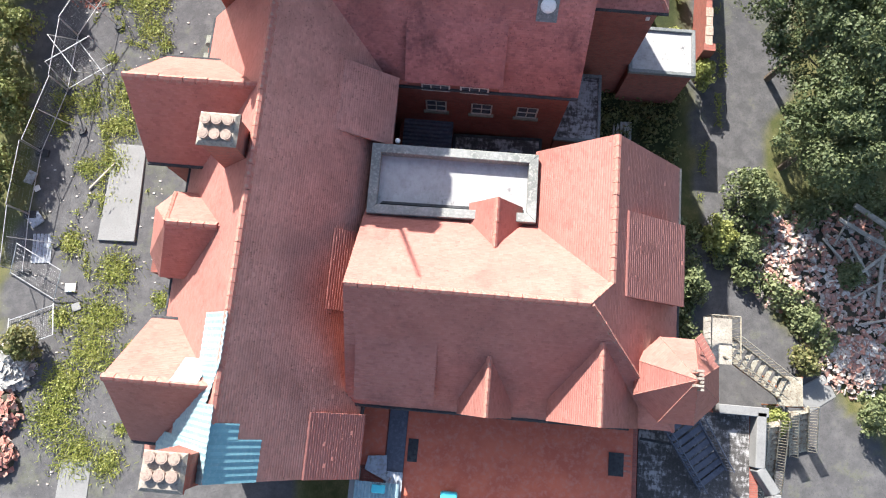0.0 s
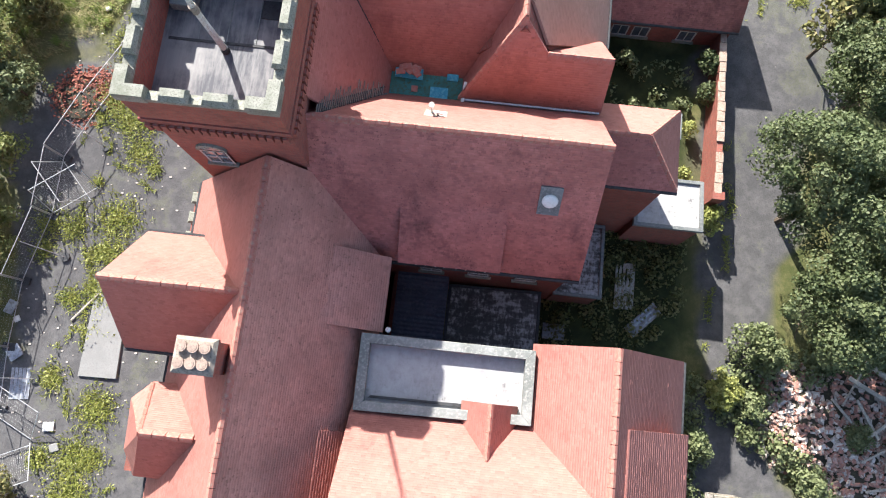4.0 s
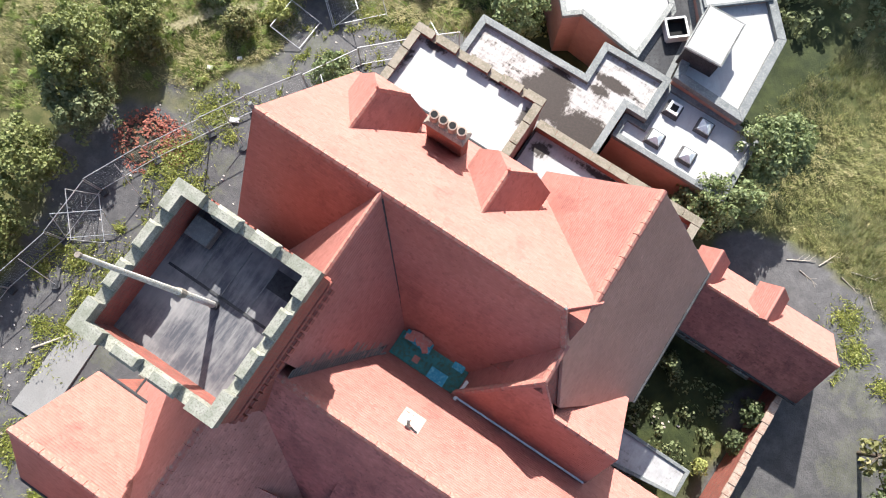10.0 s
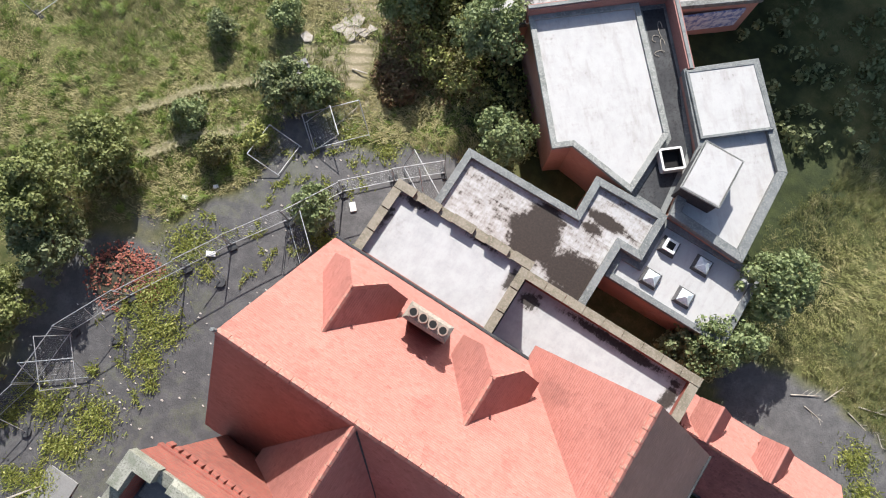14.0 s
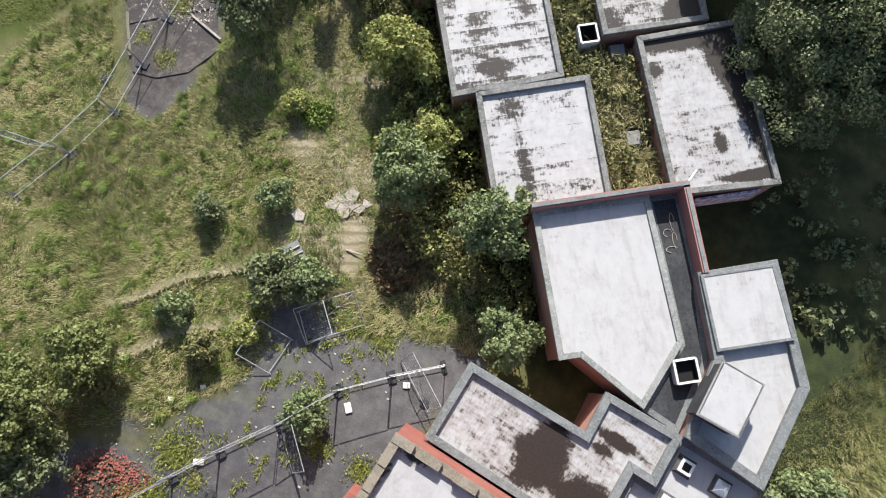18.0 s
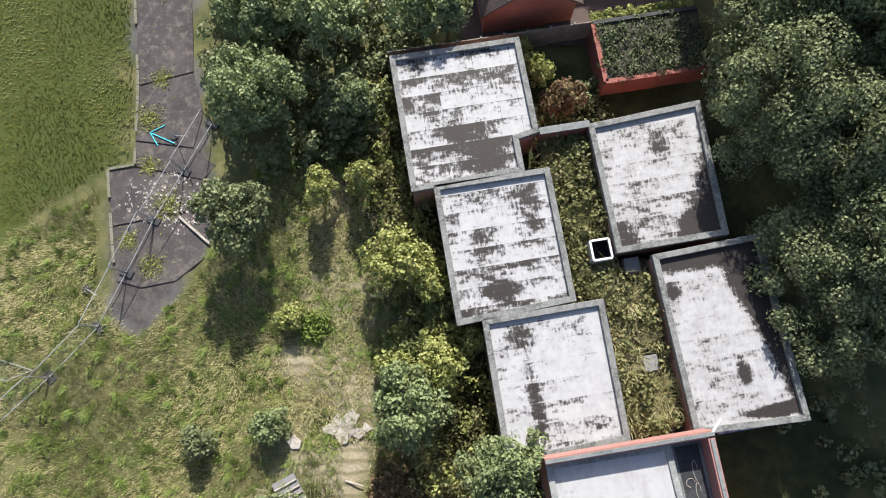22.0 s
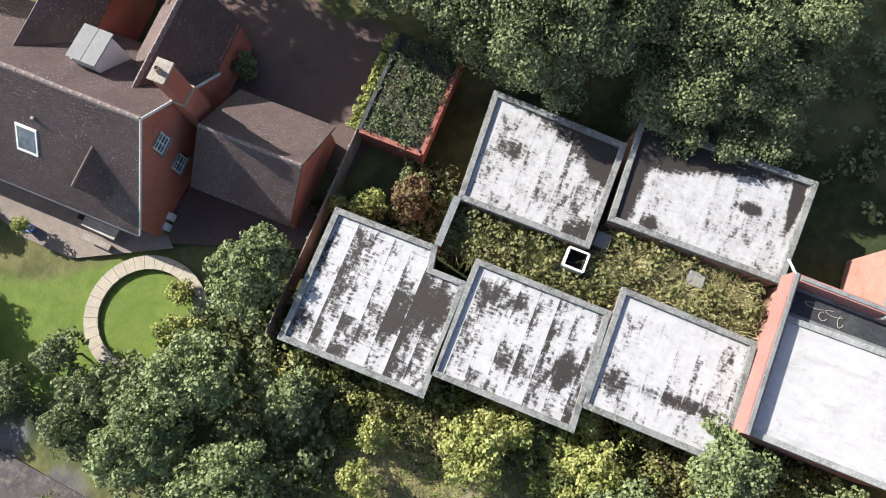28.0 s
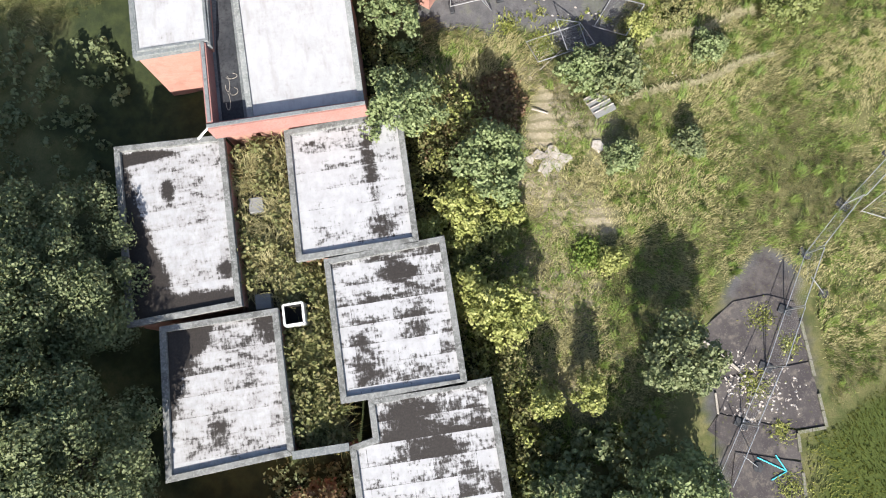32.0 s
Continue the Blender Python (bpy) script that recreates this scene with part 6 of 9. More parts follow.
modern("raised_roof", [(25.75, 31.35), (29.15, 31.35), (29.05, 34.7), (25.75, 34.7)], 5.1, "raised white roof panel with lead edging", FELT_CLEAN, 4.7, 0.06, LEAD, 0.1)
plant = modern("plant_room", [(23.95, 28.95), (25.4, 27.8), (26.95, 29.72), (25.5, 30.9)], 6.1, "white-topped roof plant box with dark sides", FELT_CLEAN, 5.3, 0.03, COPING, 0.06, wall=ASPHALT_DARK)

FD = (0.021, 0.0175, 0.0150)
R = [([(15.12, 52.0), (20.6, 52.15), (20.6, 53.8), (21.65, 54.0), (21.6, 59.05), (15.08, 59.05)], "flat roof bay with white paint worn in dark blocks",
      (FD, 0.505, 0.12, [(19.2, 53.6, 0.9, 1.5, 0.12), (17.4, 54.6, 1.2, 0.7, 0.12), (15.9, 58.2, 0.8, 1.2, 0.1)], None, 0.1)),
     ([(16.22, 45.35), (21.8, 45.6), (21.8, 52.1), (16.2, 52.1)], "flat roof bay with grubby worn white paint",
      (FD, 0.535, 0.10, [(20.6, 49.5, 1.0, 2.4, 0.10), (18.6, 46.6, 0.8, 0.6, 0.12), (18.2, 49.2, 0.7, 0.7, 0.1)], None, 0.1)),
     ([(17.35, 38.9), (22.95, 39.1), (23.05, 45.45), (17.4, 45.4)], "flat roof bay with patchy white paint",
      (FD, 0.565, 0.07, [(18.9, 44.2, 0.7, 0.9, 0.12), (19.2, 41.5, 0.35, 2.2, 0.10), (21.8, 39.9, 1.0, 0.4, 0.10)], None, 0.1)),
     ([(24.2, 47.5), (29.55, 47.55), (29.75, 54.3), (24.15, 53.95)], "flat roof bay streaked with dark moss",
      (FD, 0.555, 0.07, [(27.3, 52.2, 0.6, 1.0, 0.15), (24.8, 48.3, 0.7, 0.8, 0.14), (28.6, 48.2, 1.2, 0.7, 0.35)], (0.24, -0.10, -0.36), 0.35)),
     ([(25.9, 38.85), (31.1, 38.65), (31.0, 47.3), (25.8, 47.1)], "flat roof bay half blackened by moss beneath the trees",
      (FD, 0.575, 0.05, [(27.6, 46.7, 2.4, 0.6, 0.4), (28.8, 41.2, 0.35, 0.6, 0.25), (26.3, 45.3, 0.5, 0.5, 0.2), (30.4, 39.3, 2.0, 0.3, 0.3)], (0.42, 0.12, -0.45), 0.35))]
for poly, lab, wear in R:
    modern("annexe_bay", poly, 3.45, lab, FELT_CLEAN, 0.5, 0.22, BAY_KERB, 0.25, "flat-roofed bays", wear=wear)
court2 = thing("annexe_courtyard", MOD, (23.6, 46.0, 0.5), "overgrown narrow courtyard between the flat roofs", "courtyard", "", "structure")
part("wall", plank((21.7, 54.0, 2.2), (24.2, 54.0, 2.2), 0.25, 2.9), BRICK, court2)
part("coping", plank((21.7, 54.0, 3.66), (24.2, 54.0, 3.66), 0.35, 0.06), LEAD, court2)
part("planter_roof", box(21.8, 24.2, 45.5, 53.9, 0.3, 2.3), WET_DIRT, court2)
part("planter_roof", box(23.0, 25.9, 39.0, 47.2, 0.3, 2.3), WET_DIRT, court2)
sh2 = thing("roof_shaft", MOD, (23.55, 47.85, 2.3), "open square roof shaft with a white kerb", "roof shaft", "roof shafts")
for a, b in (((23.1, 47.35), (24.0, 47.35)), ((24.0, 47.35), (24.0, 48.3)), ((24.0, 48.3), (23.1, 48.3)), ((23.1, 48.3), (23.1, 47.35))):
    part("kerb", plank((*a, 2.9), (*b, 2.9), 0.10, 0.9), WHITE, sh2)
    c = (Vector(a) + Vector(b)) / 2
    # black sheets added inside this kerb too, in place of deep shade
    k = (Vector((23.55, 47.825)) - c).normalized() * 0.06
    part("shade_liner", plank((*(Vector(a) + k), 2.87), (*(Vector(b) + k), 2.87), 0.02, 0.9), BLACK, sh2)
part("opening", box(23.16, 23.94, 47.41, 48.24, 2.31, 2.7), BLACK, sh2)
for p, q in (((24.65, 46.55), (25.4, 47.3)), ((24.55, 41.85), (25.25, 42.6))):
    solo("access_hatch", prism([p, (q[0], p[1]), q, (p[0], q[1])], 2.3, 2.75), CONCRETE, MOD, (p[0], p[1], 2.3), "pale metal access hatch among the weeds", "hatch", "hatches in the courtyard", bevel=0.03)

# ---- house over the boundary ----
house = thing("house", MOD, (21.4, 74.0, 0.4), "orange brick house with a steep brown tiled roof", "house")
HZ, HE = 7.25, 2.85
part("wall", pentagon("v", 67.5, 82, 17.35, 25.5, 0, 3.0, 3.0, 21.42, HZ - 0.15), BRICK_ORANGE, house)
hs = roof("roof_slope", [(17.0, 67.4, HE), (21.42, 67.4, HZ), (21.42, 82, HZ), (17.0, 82, HE)], TILE_GREY, house)
roof("roof_slope", [(21.42, 67.4, HZ), (25.85, 67.4, HE), (25.85, 82, HE), (21.42, 82, HZ)], TILE_GREY, house)
ridge_tiles(hs, (21.42, 67.4, HZ), (21.42, 82, HZ), mat=BROWN_RIDGE, size=0.13)
for a, b in (((17.0, 67.36, HE), (21.42, 67.36, HZ)), ((21.42, 67.36, HZ), (25.85, 67.36, HE))):
    part("bargeboard", plank(a, b, 0.035, 0.14), WHITE, house, "white verge board")
gutter(house, (16.95, 67.4, HE - 0.05), (16.95, 82, HE - 0.05), ASPHALT_DARK)
for p, z in ((21.2, 4.3), (20.98, 1.9)):
    window_unit(house, (p, 67.45, z), 0.85, 0.95, (0, -1), (2, 3), WHITE, PANE)
for p, z in ((17.95, 0.45), (18.5, 0.55)):
    part("meter_box", box(p - 0.19, p + 0.19, 67.2, 67.48, z, z + 0.5), WHITE, house, "white meter box", 0.02)
dz = part("dormer", pentagon("u", 18.0, 19.8, 69.05, 70.45, 3.0, 4.45, 4.45, 69.75, 5.5), WHITE, house)
roof("dormer_roof", [(17.8, 68.85, 4.3), (19.9, 68.85, 4.3), (19.9, 69.75, 5.65), (17.8, 69.75, 5.65)], TILE_GREY, dz, th=0.08)
roof("dormer_roof", [(17.8, 69.75, 5.65), (19.9, 69.75, 5.65), (19.9, 70.65, 4.3), (17.8, 70.65, 4.3)], TILE_GREY, dz, th=0.08)
vx = part("roof_window", slab([(18.5, 72.6, 4.44), (19.5, 72.6, 5.43), (19.5, 73.7, 5.43), (18.5, 73.7, 4.44)], 0.1), WHITE, house)
part("pane", slab([(18.6, 72.7, 4.56), (19.4, 72.7, 5.35), (19.4, 73.6, 5.35), (18.6, 73.6, 4.56)], 0.02), PANE, vx)
part("roof_vent", bar((19.9, 72.6, 5.6), (19.9, 72.6, 6.05), 0.08, 8), LEAD, house)
an = part("annexe_wall", pentagon("u", 22.5, 28.6, 67.6, 70.9, 0, 2.9, 3.7, 69.25, 5.6), BRICK_ORANGE, house)
roof("roof_slope", [(22.6, 69.25, 5.75), (28.8, 69.25, 5.75), (28.8, 71.1, 3.75), (22.6, 71.1, 3.75)], TILE_GREY, an)
roof("roof_slope", [(22.6, 67.55, 2.8), (28.8, 67.55, 2.8), (28.8, 69.25, 5.75), (22.6, 69.25, 5.75)], TILE_GREY, an)
ridge_tiles(an, (22.8, 69.25, 5.75), (28.8, 69.25, 5.75), mat=BROWN_RIDGE, size=0.13)
an2 = part("annexe_wall", pentagon("u", 22.5, 30.5, 73.6, 77.1, 0, 4.0, 2.9, 75.0, 6.0), BRICK_ORANGE, house)
roof("roof_slope", [(22.4, 75.0, 6.1), (30.7, 75.0, 6.1), (30.7, 77.5, 2.8), (22.4, 77.5, 2.8)], TILE_GREY, an2)
roof("roof_slope", [(22.4, 73.4, 3.98), (30.7, 73.4, 3.98), (30.7, 75.0, 6.1), (22.4, 75.0, 6.1)], TILE_GREY, an2)
fd = part("flat_dormer", box(23.0, 24.6, 71.0, 72.25, 3.9, 6.2), WHITE, house)
part("lead_roof", slab([(23.0, 70.9, 6.42), (24.75, 70.9, 6.3), (24.75, 71.6, 6.3), (23.0, 71.6, 6.42)], 0.08), CONCRETE, fd)
part("lead_roof", slab([(23.0, 71.63, 6.42), (24.75, 71.63, 6.3), (24.75, 72.35, 6.3), (23.0, 72.35, 6.42)], 0.08), CONCRETE, fd)
hc = thing("house_chimney", MOD, (23.5, 67.1, 0.4), "tall orange brick chimney breast on the gable with one pot", "chimney")
part("breast", box(22.95, 24.05, 66.75, 67.45, 0.2, 5.6), BRICK_ORANGE, hc)
part("chimney_shaft", box(23.05, 23.95, 66.8, 67.45, 5.6, 7.9), BRICK_ORANGE, hc)
part("band", box(22.98, 24.02, 66.74, 67.5, 5.55, 5.68), CREAM_STONE, hc)
part("cap", box(22.98, 24.02, 66.74, 67.52, 7.9, 8.02), MORTAR_CAP, hc)
part("chimney_pot", bar((23.45, 67.12, 8.0), (23.45, 67.12, 8.4), 0.14, 12, None, 0.12), POT, hc)
part("flue", bar((23.45, 67.12, 8.4), (23.45, 67.12, 8.41), 0.09, 10), BLACK, hc)
gar = thing("garage", MOD, (22.7, 64.2, 0.4), "brick garage with a speckled brown tiled gable roof", "garage")
part("wall", pentagon("v", 61.25, 66.2, 20.35, 25.3, 0, 2.6, 2.6, 22.66, 4.5), BRICK_ORANGE, gar)
gs = roof("roof_slope", [(20.1, 61.05, 2.5), (22.66, 61.05, 4.65), (22.66, 66.35, 4.65), (20.1, 66.35, 2.5)], TILE_GREY, gar)
roof("roof_slope", [(22.66, 61.05, 4.65), (25.6, 61.05, 2.4), (25.6, 66.35, 2.4), (22.66, 66.35, 4.65)], TILE_GREY, gar)
ridge_tiles(gs, (22.66, 61.05, 4.65), (22.66, 66.3, 4.65), mat=BROWN_RIDGE, size=0.11)


def flat_patch(name, poly, z, mat, label, th=0.04):
    bm = prism(poly, z - th, z)
    cx, cy = sum(p[0] for p in poly) / len(poly), sum(p[1] for p in poly) / len(poly)
    return solo(name, bm, mat, IDENT, (cx, cy, z - th), label, "paving", "", "structure")


flat_patch("driveway", [(-15.6, 62.6), (-13.4, 63.6), (-8.6, 67.0), (-9.7, 69.6), (-11.3, 70.4), (-11.7, 72.2), (-14.5, 82), (-19.5, 79), (-18.2, 73.0), (-19.4, 69.0), (-17.2, 66.0)], 0.50, PAVER, "dark brown block-paved driveway")
flat_patch("pavement", [(-25.8, 65.2), (-19.0, 60.4), (-17.6, 62.2), (-22.4, 66.6)], 0.52, PAVER, "brown brick paving beside the house")
flat_patch("pavement", [(-24.8, 64.2), (-27.2, 65.4), (-29.4, 66.5), (-31.0, 68.8), (-31.9, 71.2), (-31.4, 76), (-27.4, 73.5), (-24.6, 66.2)], 0.53, PATIO, "buff paved patio beside the house")
ring_c, r_in, r_out = Vector((-27.6, 61.85)), 2.42, 3.12
pth = thing("garden_path", IDENT, (ring_c.x, ring_c.y, 0.4), "circular cream stone path in the lawn", "path", "", "structure")
NS = 34
for i in range(NS):
    a0, a1 = 2 * math.pi * i / NS + 0.003, 2 * math.pi * (i + 1) / NS - 0.003
    q = [(ring_c.x + r * math.cos(a), ring_c.y + r * math.sin(a)) for r, a in ((r_in, a0), (r_out, a0), (r_out, a1), (r_in, a1))]
    part("paving_stone", prism(q, 0.4, 0.56), CREAM_STONE, pth)
tb = thing("garden_table", IDENT, (-27.1, 66.9, 0.53), "pale wooden picnic table on the patio", "table")
MT = Matrix.Translation((-27.1, 66.9, 0)) @ Matrix.Rotation(radians(-57), 4, "Z")


def placed(bm, m):
    bmesh.ops.transform(bm, matrix=m, verts=bm.verts)
    return bm


for i in range(5):
    part("plank", placed(box(-0.95, 0.95, -0.42 + i * 0.17, -0.27 + i * 0.17, 1.24, 1.28), MT), PALE_TIMBER, tb)
for x in (-0.75, 0.75):
    for y in (-0.35, 0.35):
        part("leg", placed(box(x - 0.05, x + 0.05, y - 0.05, y + 0.05, 0.53, 1.24), MT), TIMBER, tb)
for y in (-0.85, 0.85):
    bch = thing("bench", IDENT, tuple(MT @ Vector((0, y, 0.53))), "slatted wooden bench by the picnic table", "bench", "benches by the table")
    part("seat", placed(box(-0.8, 0.8, y - 0.16, y + 0.16, 0.93, 0.97), MT), TIMBER, bch)
    for x in (-0.65, 0.65):
        part("leg", placed(box(x - 0.04, x + 0.04, y - 0.12, y + 0.12, 0.53, 0.93), MT), TIMBER, bch)
solo("drain_cover", placed(box(-1.75, -1.2, -0.2, 0.35, 0.53, 0.56), MT), BLACK, IDENT, tuple(MT @ Vector((-1.5, 0, 0.53))), "dark square cover in the patio", "cover")
solo("plant_pot", bar((-30.4, 68.9, 0.5), (-30.4, 68.9, 0.95), 0.2, 12, None, 0.28), BLUE_PLASTIC, IDENT, (-30.4, 68.9, 0.5), "blue glazed plant pot on the patio", "pot")

# boundary fence, walls and overgrown shed
bf = thing("boundary_fence", MOD, (22, 59.95, 0.4), "grey boarded boundary fence with concrete posts", "fence", "", "structure")
for i in range(9):
    p0 = 15.0 + i * 1.25
    part("board_panel", box(p0, p0 + 1.15, 60.05, 60.1, 0.4, 2.2), TIMBER, bf)
    part("post", box(p0 + 1.15, p0 + 1.25, 60.02, 60.14, 0.4, 2.3), CONCRETE, bf)
shed = thing("outbuilding", MOD, (28.6, 58.3, 0.4), "low red brick outbuilding with a moss and grass roof", "outbuilding")
part("wall", box(25.9, 31.5, 56.6, 59.9, 0, 2.1), BRICK, shed)
part("roof", box(25.85, 31.55, 56.55, 59.95, 2.1, 2.2), WET_DIRT, shed)
part("coping", plank((25.9, 56.6, 2.25), (25.9, 59.9, 2.25), 0.24, 0.1), BRICK, shed)
part("coping", plank((25.9, 56.6, 2.25), (31.5, 56.6, 2.25), 0.24, 0.1), BRICK, shed)
part("coping", plank((25.9, 59.95, 2.27), (31.5, 59.95, 2.27), 0.2, 0.1), ASPHALT_DARK, shed)

# ---- plants ----


def leaves_mesh(name, pts, normals, sizes, mat, rng, fold=0.25, long=1.35):
    """Many small folded leaf sprays in one mesh."""
    n = len(pts)
    t = rng.normal(size=(n, 3))
    t -= normals * np.sum(t * normals, 1)[:, None]
    t /= np.linalg.norm(t, axis=1)[:, None] + 1e-9
    s = np.cross(normals, t)
    a = sizes[:, None]
    v = np.stack([pts - t * a * long * 0.5, pts + s * a * 0.5 + normals * a * fold, pts + t * a * long * 0.5, pts - s * a * 0.5 + normals * a * fold], 1).reshape(-1, 3)
    i = np.arange(n) * 4
    f = np.concatenate([np.stack([i, i + 1, i + 2], 1), np.stack([i, i + 2, i + 3], 1)])
    me = bpy.data.meshes.new(name)
    me.vertices.add(len(v))
    me.vertices.foreach_set("co", v.reshape(-1).astype(np.float32))
    me.loops.add(len(f) * 3)
    me.loops.foreach_set("vertex_index", f.reshape(-1).astype(np.int32))
    me.polygons.add(len(f))
    me.polygons.foreach_set("loop_start", (np.arange(len(f)) * 3).astype(np.int32))
    me.update(calc_edges=True)
    me.validate()
    me.materials.append(mat)
    return me


def puffs(rng, n, rx, rz, cz, puff, lump=0.25):
    """Centres and sizes of the leafy puffs over an uneven crown."""
    d = rng.normal(size=(n, 3))
    d /= np.linalg.norm(d, axis=1)[:, None]
    d[:, 2] = np.where(d[:, 2] < -0.35, -d[:, 2], d[:, 2])
    k = 1 + lump * np.sin(3.1 * d[:, 0] + rng.uniform(0, 6)) * np.cos(2.7 * d[:, 1] + rng.uniform(0, 6)) + rng.uniform(-0.22, 0.08, n)
    depth = np.where(rng.uniform(size=n) < 0.25, 0.6, 1.0)
    c = d * np.stack([np.full(n, rx), np.full(n, rx), np.full(n, rz)], 1) * (k * depth)[:, None]
    c[:, 2] += cz
    return c, rng.uniform(0.65, 1.25, n) * puff


def crown_leaves(rng, c, r, per, size):
    n = len(c)
    d = rng.normal(size=(n * per, 3))
    d /= np.linalg.norm(d, axis=1)[:, None]
    d[:, 2] = np.abs(d[:, 2]) * np.where(rng.uniform(size=n * per) < 0.8, 1, -1)
    cc, rr = np.repeat(c, per, 0), np.repeat(r, per)
    p = cc + d * (rr * rng.uniform(0.62, 1.08, n * per))[:, None]
    nn = d + rng.normal(size=d.shape) * 0.45
    nn /= np.linalg.norm(nn, axis=1)[:, None]
    return p, nn, rng.uniform(0.6, 1.3, n * per) * size


def trunk_mesh(rng, h, r, spread, limbs=7, z0=-0.3):
    bm = bmesh.new()
    lean = Vector((rng.uniform(-0.2, 0.2), rng.uniform(-0.2, 0.2), 0))
    mid = Vector((0, 0, h * 0.45)) + lean
    bar((0, 0, z0), mid, r, 8, bm, r * 0.7)
    bar(mid, mid + Vector((lean.x, lean.y, h * 0.3)), r * 0.7, 7, bm, r * 0.3)
    for i in range(limbs):
        a = i * 6.283 / limbs + rng.uniform(-0.3, 0.3)
        s = mid * rng.uniform(0.5, 1.0)
        e = s + Vector((math.cos(a) * spread * 0.45, math.sin(a) * spread * 0.45, h * 0.18))
        e2 = e + Vector((math.cos(a + 0.3) * spread * 0.35, math.sin(a + 0.3) * spread * 0.35, h * 0.12))
        bar(s, e, r * 0.4, 6, bm, r * 0.22)
        bar(e, e2, r * 0.22, 5, bm, r * 0.08)
    return bm


def tree(name, x, y, h, r, leafmat, label, seed, leaf_size=0.26, density=1.0, category="tree", trunk=True, z=None, group="", puff=None, squash=None):
    rng = np.random.RandomState(seed)
    z = height(x, y) if z is None else z
    t = thing(name, IDENT, (x, y, z), label, category, group)
    t.matrix_world = Matrix.Translation((x, y, z))
    BASE[t.name] = Vector()
    rz = squash * r if squash else min(r * 0.95, h * 0.5)
    pf = puff or max(0.28, r * 0.19)
    n = max(8, int(3.4 * (r / pf) ** 2 * 1.15 * density))
    c, pr = puffs(rng, n, r - pf * 0.7, rz - pf * 0.5, h - rz, pf)
    per = max(16, int(7.5 * (pf / leaf_size) ** 2))
    p, nn, s = crown_leaves(rng, c, pr, per, leaf_size)
    keep = p[:, 2] > 0.02
    ob = new("crown", leaves_mesh("crown", p[keep], nn[keep], s[keep], leafmat, rng))
    ob.parent = t
    if trunk:
        part("trunk", trunk_mesh(rng, h, max(0.05, h * 0.022), r), BARK, t)
    return t


BIG = [(34.6, 44.4, 6.9, 4.5), (36.2, 46.6, 8.4, 4.6), (33.5, 53.0, 8.4, 4.4), (34.0, 58.4, 8.8, 4.3), (36.6, 50.4, 10.2, 4.4), (38.6, 56.2, 12.0, 4.8), (36.6, 63.2, 11.0, 3.9), (39.6, 43.4, 9.6, 4.2),
       (42.0, 48.2, 11.0, 4.6), (43.6, 53.8, 12.0, 4.6), (43.4, 60.2, 12.2, 4.6), (33.8, 63.6, 8.0, 2.4), (41.4, 67.4, 11.6, 4.4)]
for i, (p, q, h, r) in enumerate(BIG):
    x, y, _ = MOD @ Vector((p, q, 0))
    tree("sycamore_tree", x, y, h, r, LEAF, "broad dark green sycamore in full leaf crowding the flat roofs", 100 + i, 0.12 if p < 40 else 0.2, 1.3, group="sycamores behind the annexe")
ROADSIDE = [(17.4, 16.4, 9.0, 3.5), (17.8, 11.4, 8.2, 3.2), (19.8, 21.6, 8.0, 3.0), (20.8, 27.0, 7.0, 2.8), (22.6, 15.0, 9.0, 3.4), (22.8, 8.8, 7.5, 2.6)]
for i, (x, y, h, r) in enumerate(ROADSIDE):
    tree("sycamore_tree", x, y, h, r, LEAF_DEEP, "bushy green tree leaning over the service road", 140 + i, 0.12 if x < 21 else 0.2, group="trees along the road")
tree("hawthorn_tree", 19.2, 25.2, 5.5, 1.9, LEAF_DRY, "olive-brown hawthorn beside the road", 150, 0.22)
# added out-of-view trees, tall enough for their shade to cover the driveway
for i, (x, y, h, r) in enumerate([(-13.5, 79.5, 12.5, 3.8), (-19.5, 83.5, 12.0, 3.8), (-7.5, 77.0, 12.5, 3.6), (-25.5, 86.0, 11.0, 3.6)]):
    tree("sycamore_tree", x, y, h, r, LEAF, "leafy tree shading the driveway beyond the house", 160 + i, 0.27, group="trees beyond the house")
SEEDS = iter(range(200, 400))


def plant(rows):
    for x, y, h, r, m, lab in rows:
        tree("sapling" if r < 1.0 else "shrub" if h < 4.2 else "young_tree", x, y, h, r, m, lab, next(SEEDS), 0.14 if r > 1 else 0.115, category="shrub" if h < 4.2 else "tree", z=0.95 if r == 0.45 else None, squash=0.6 * h / r if h < 4.2 else None)


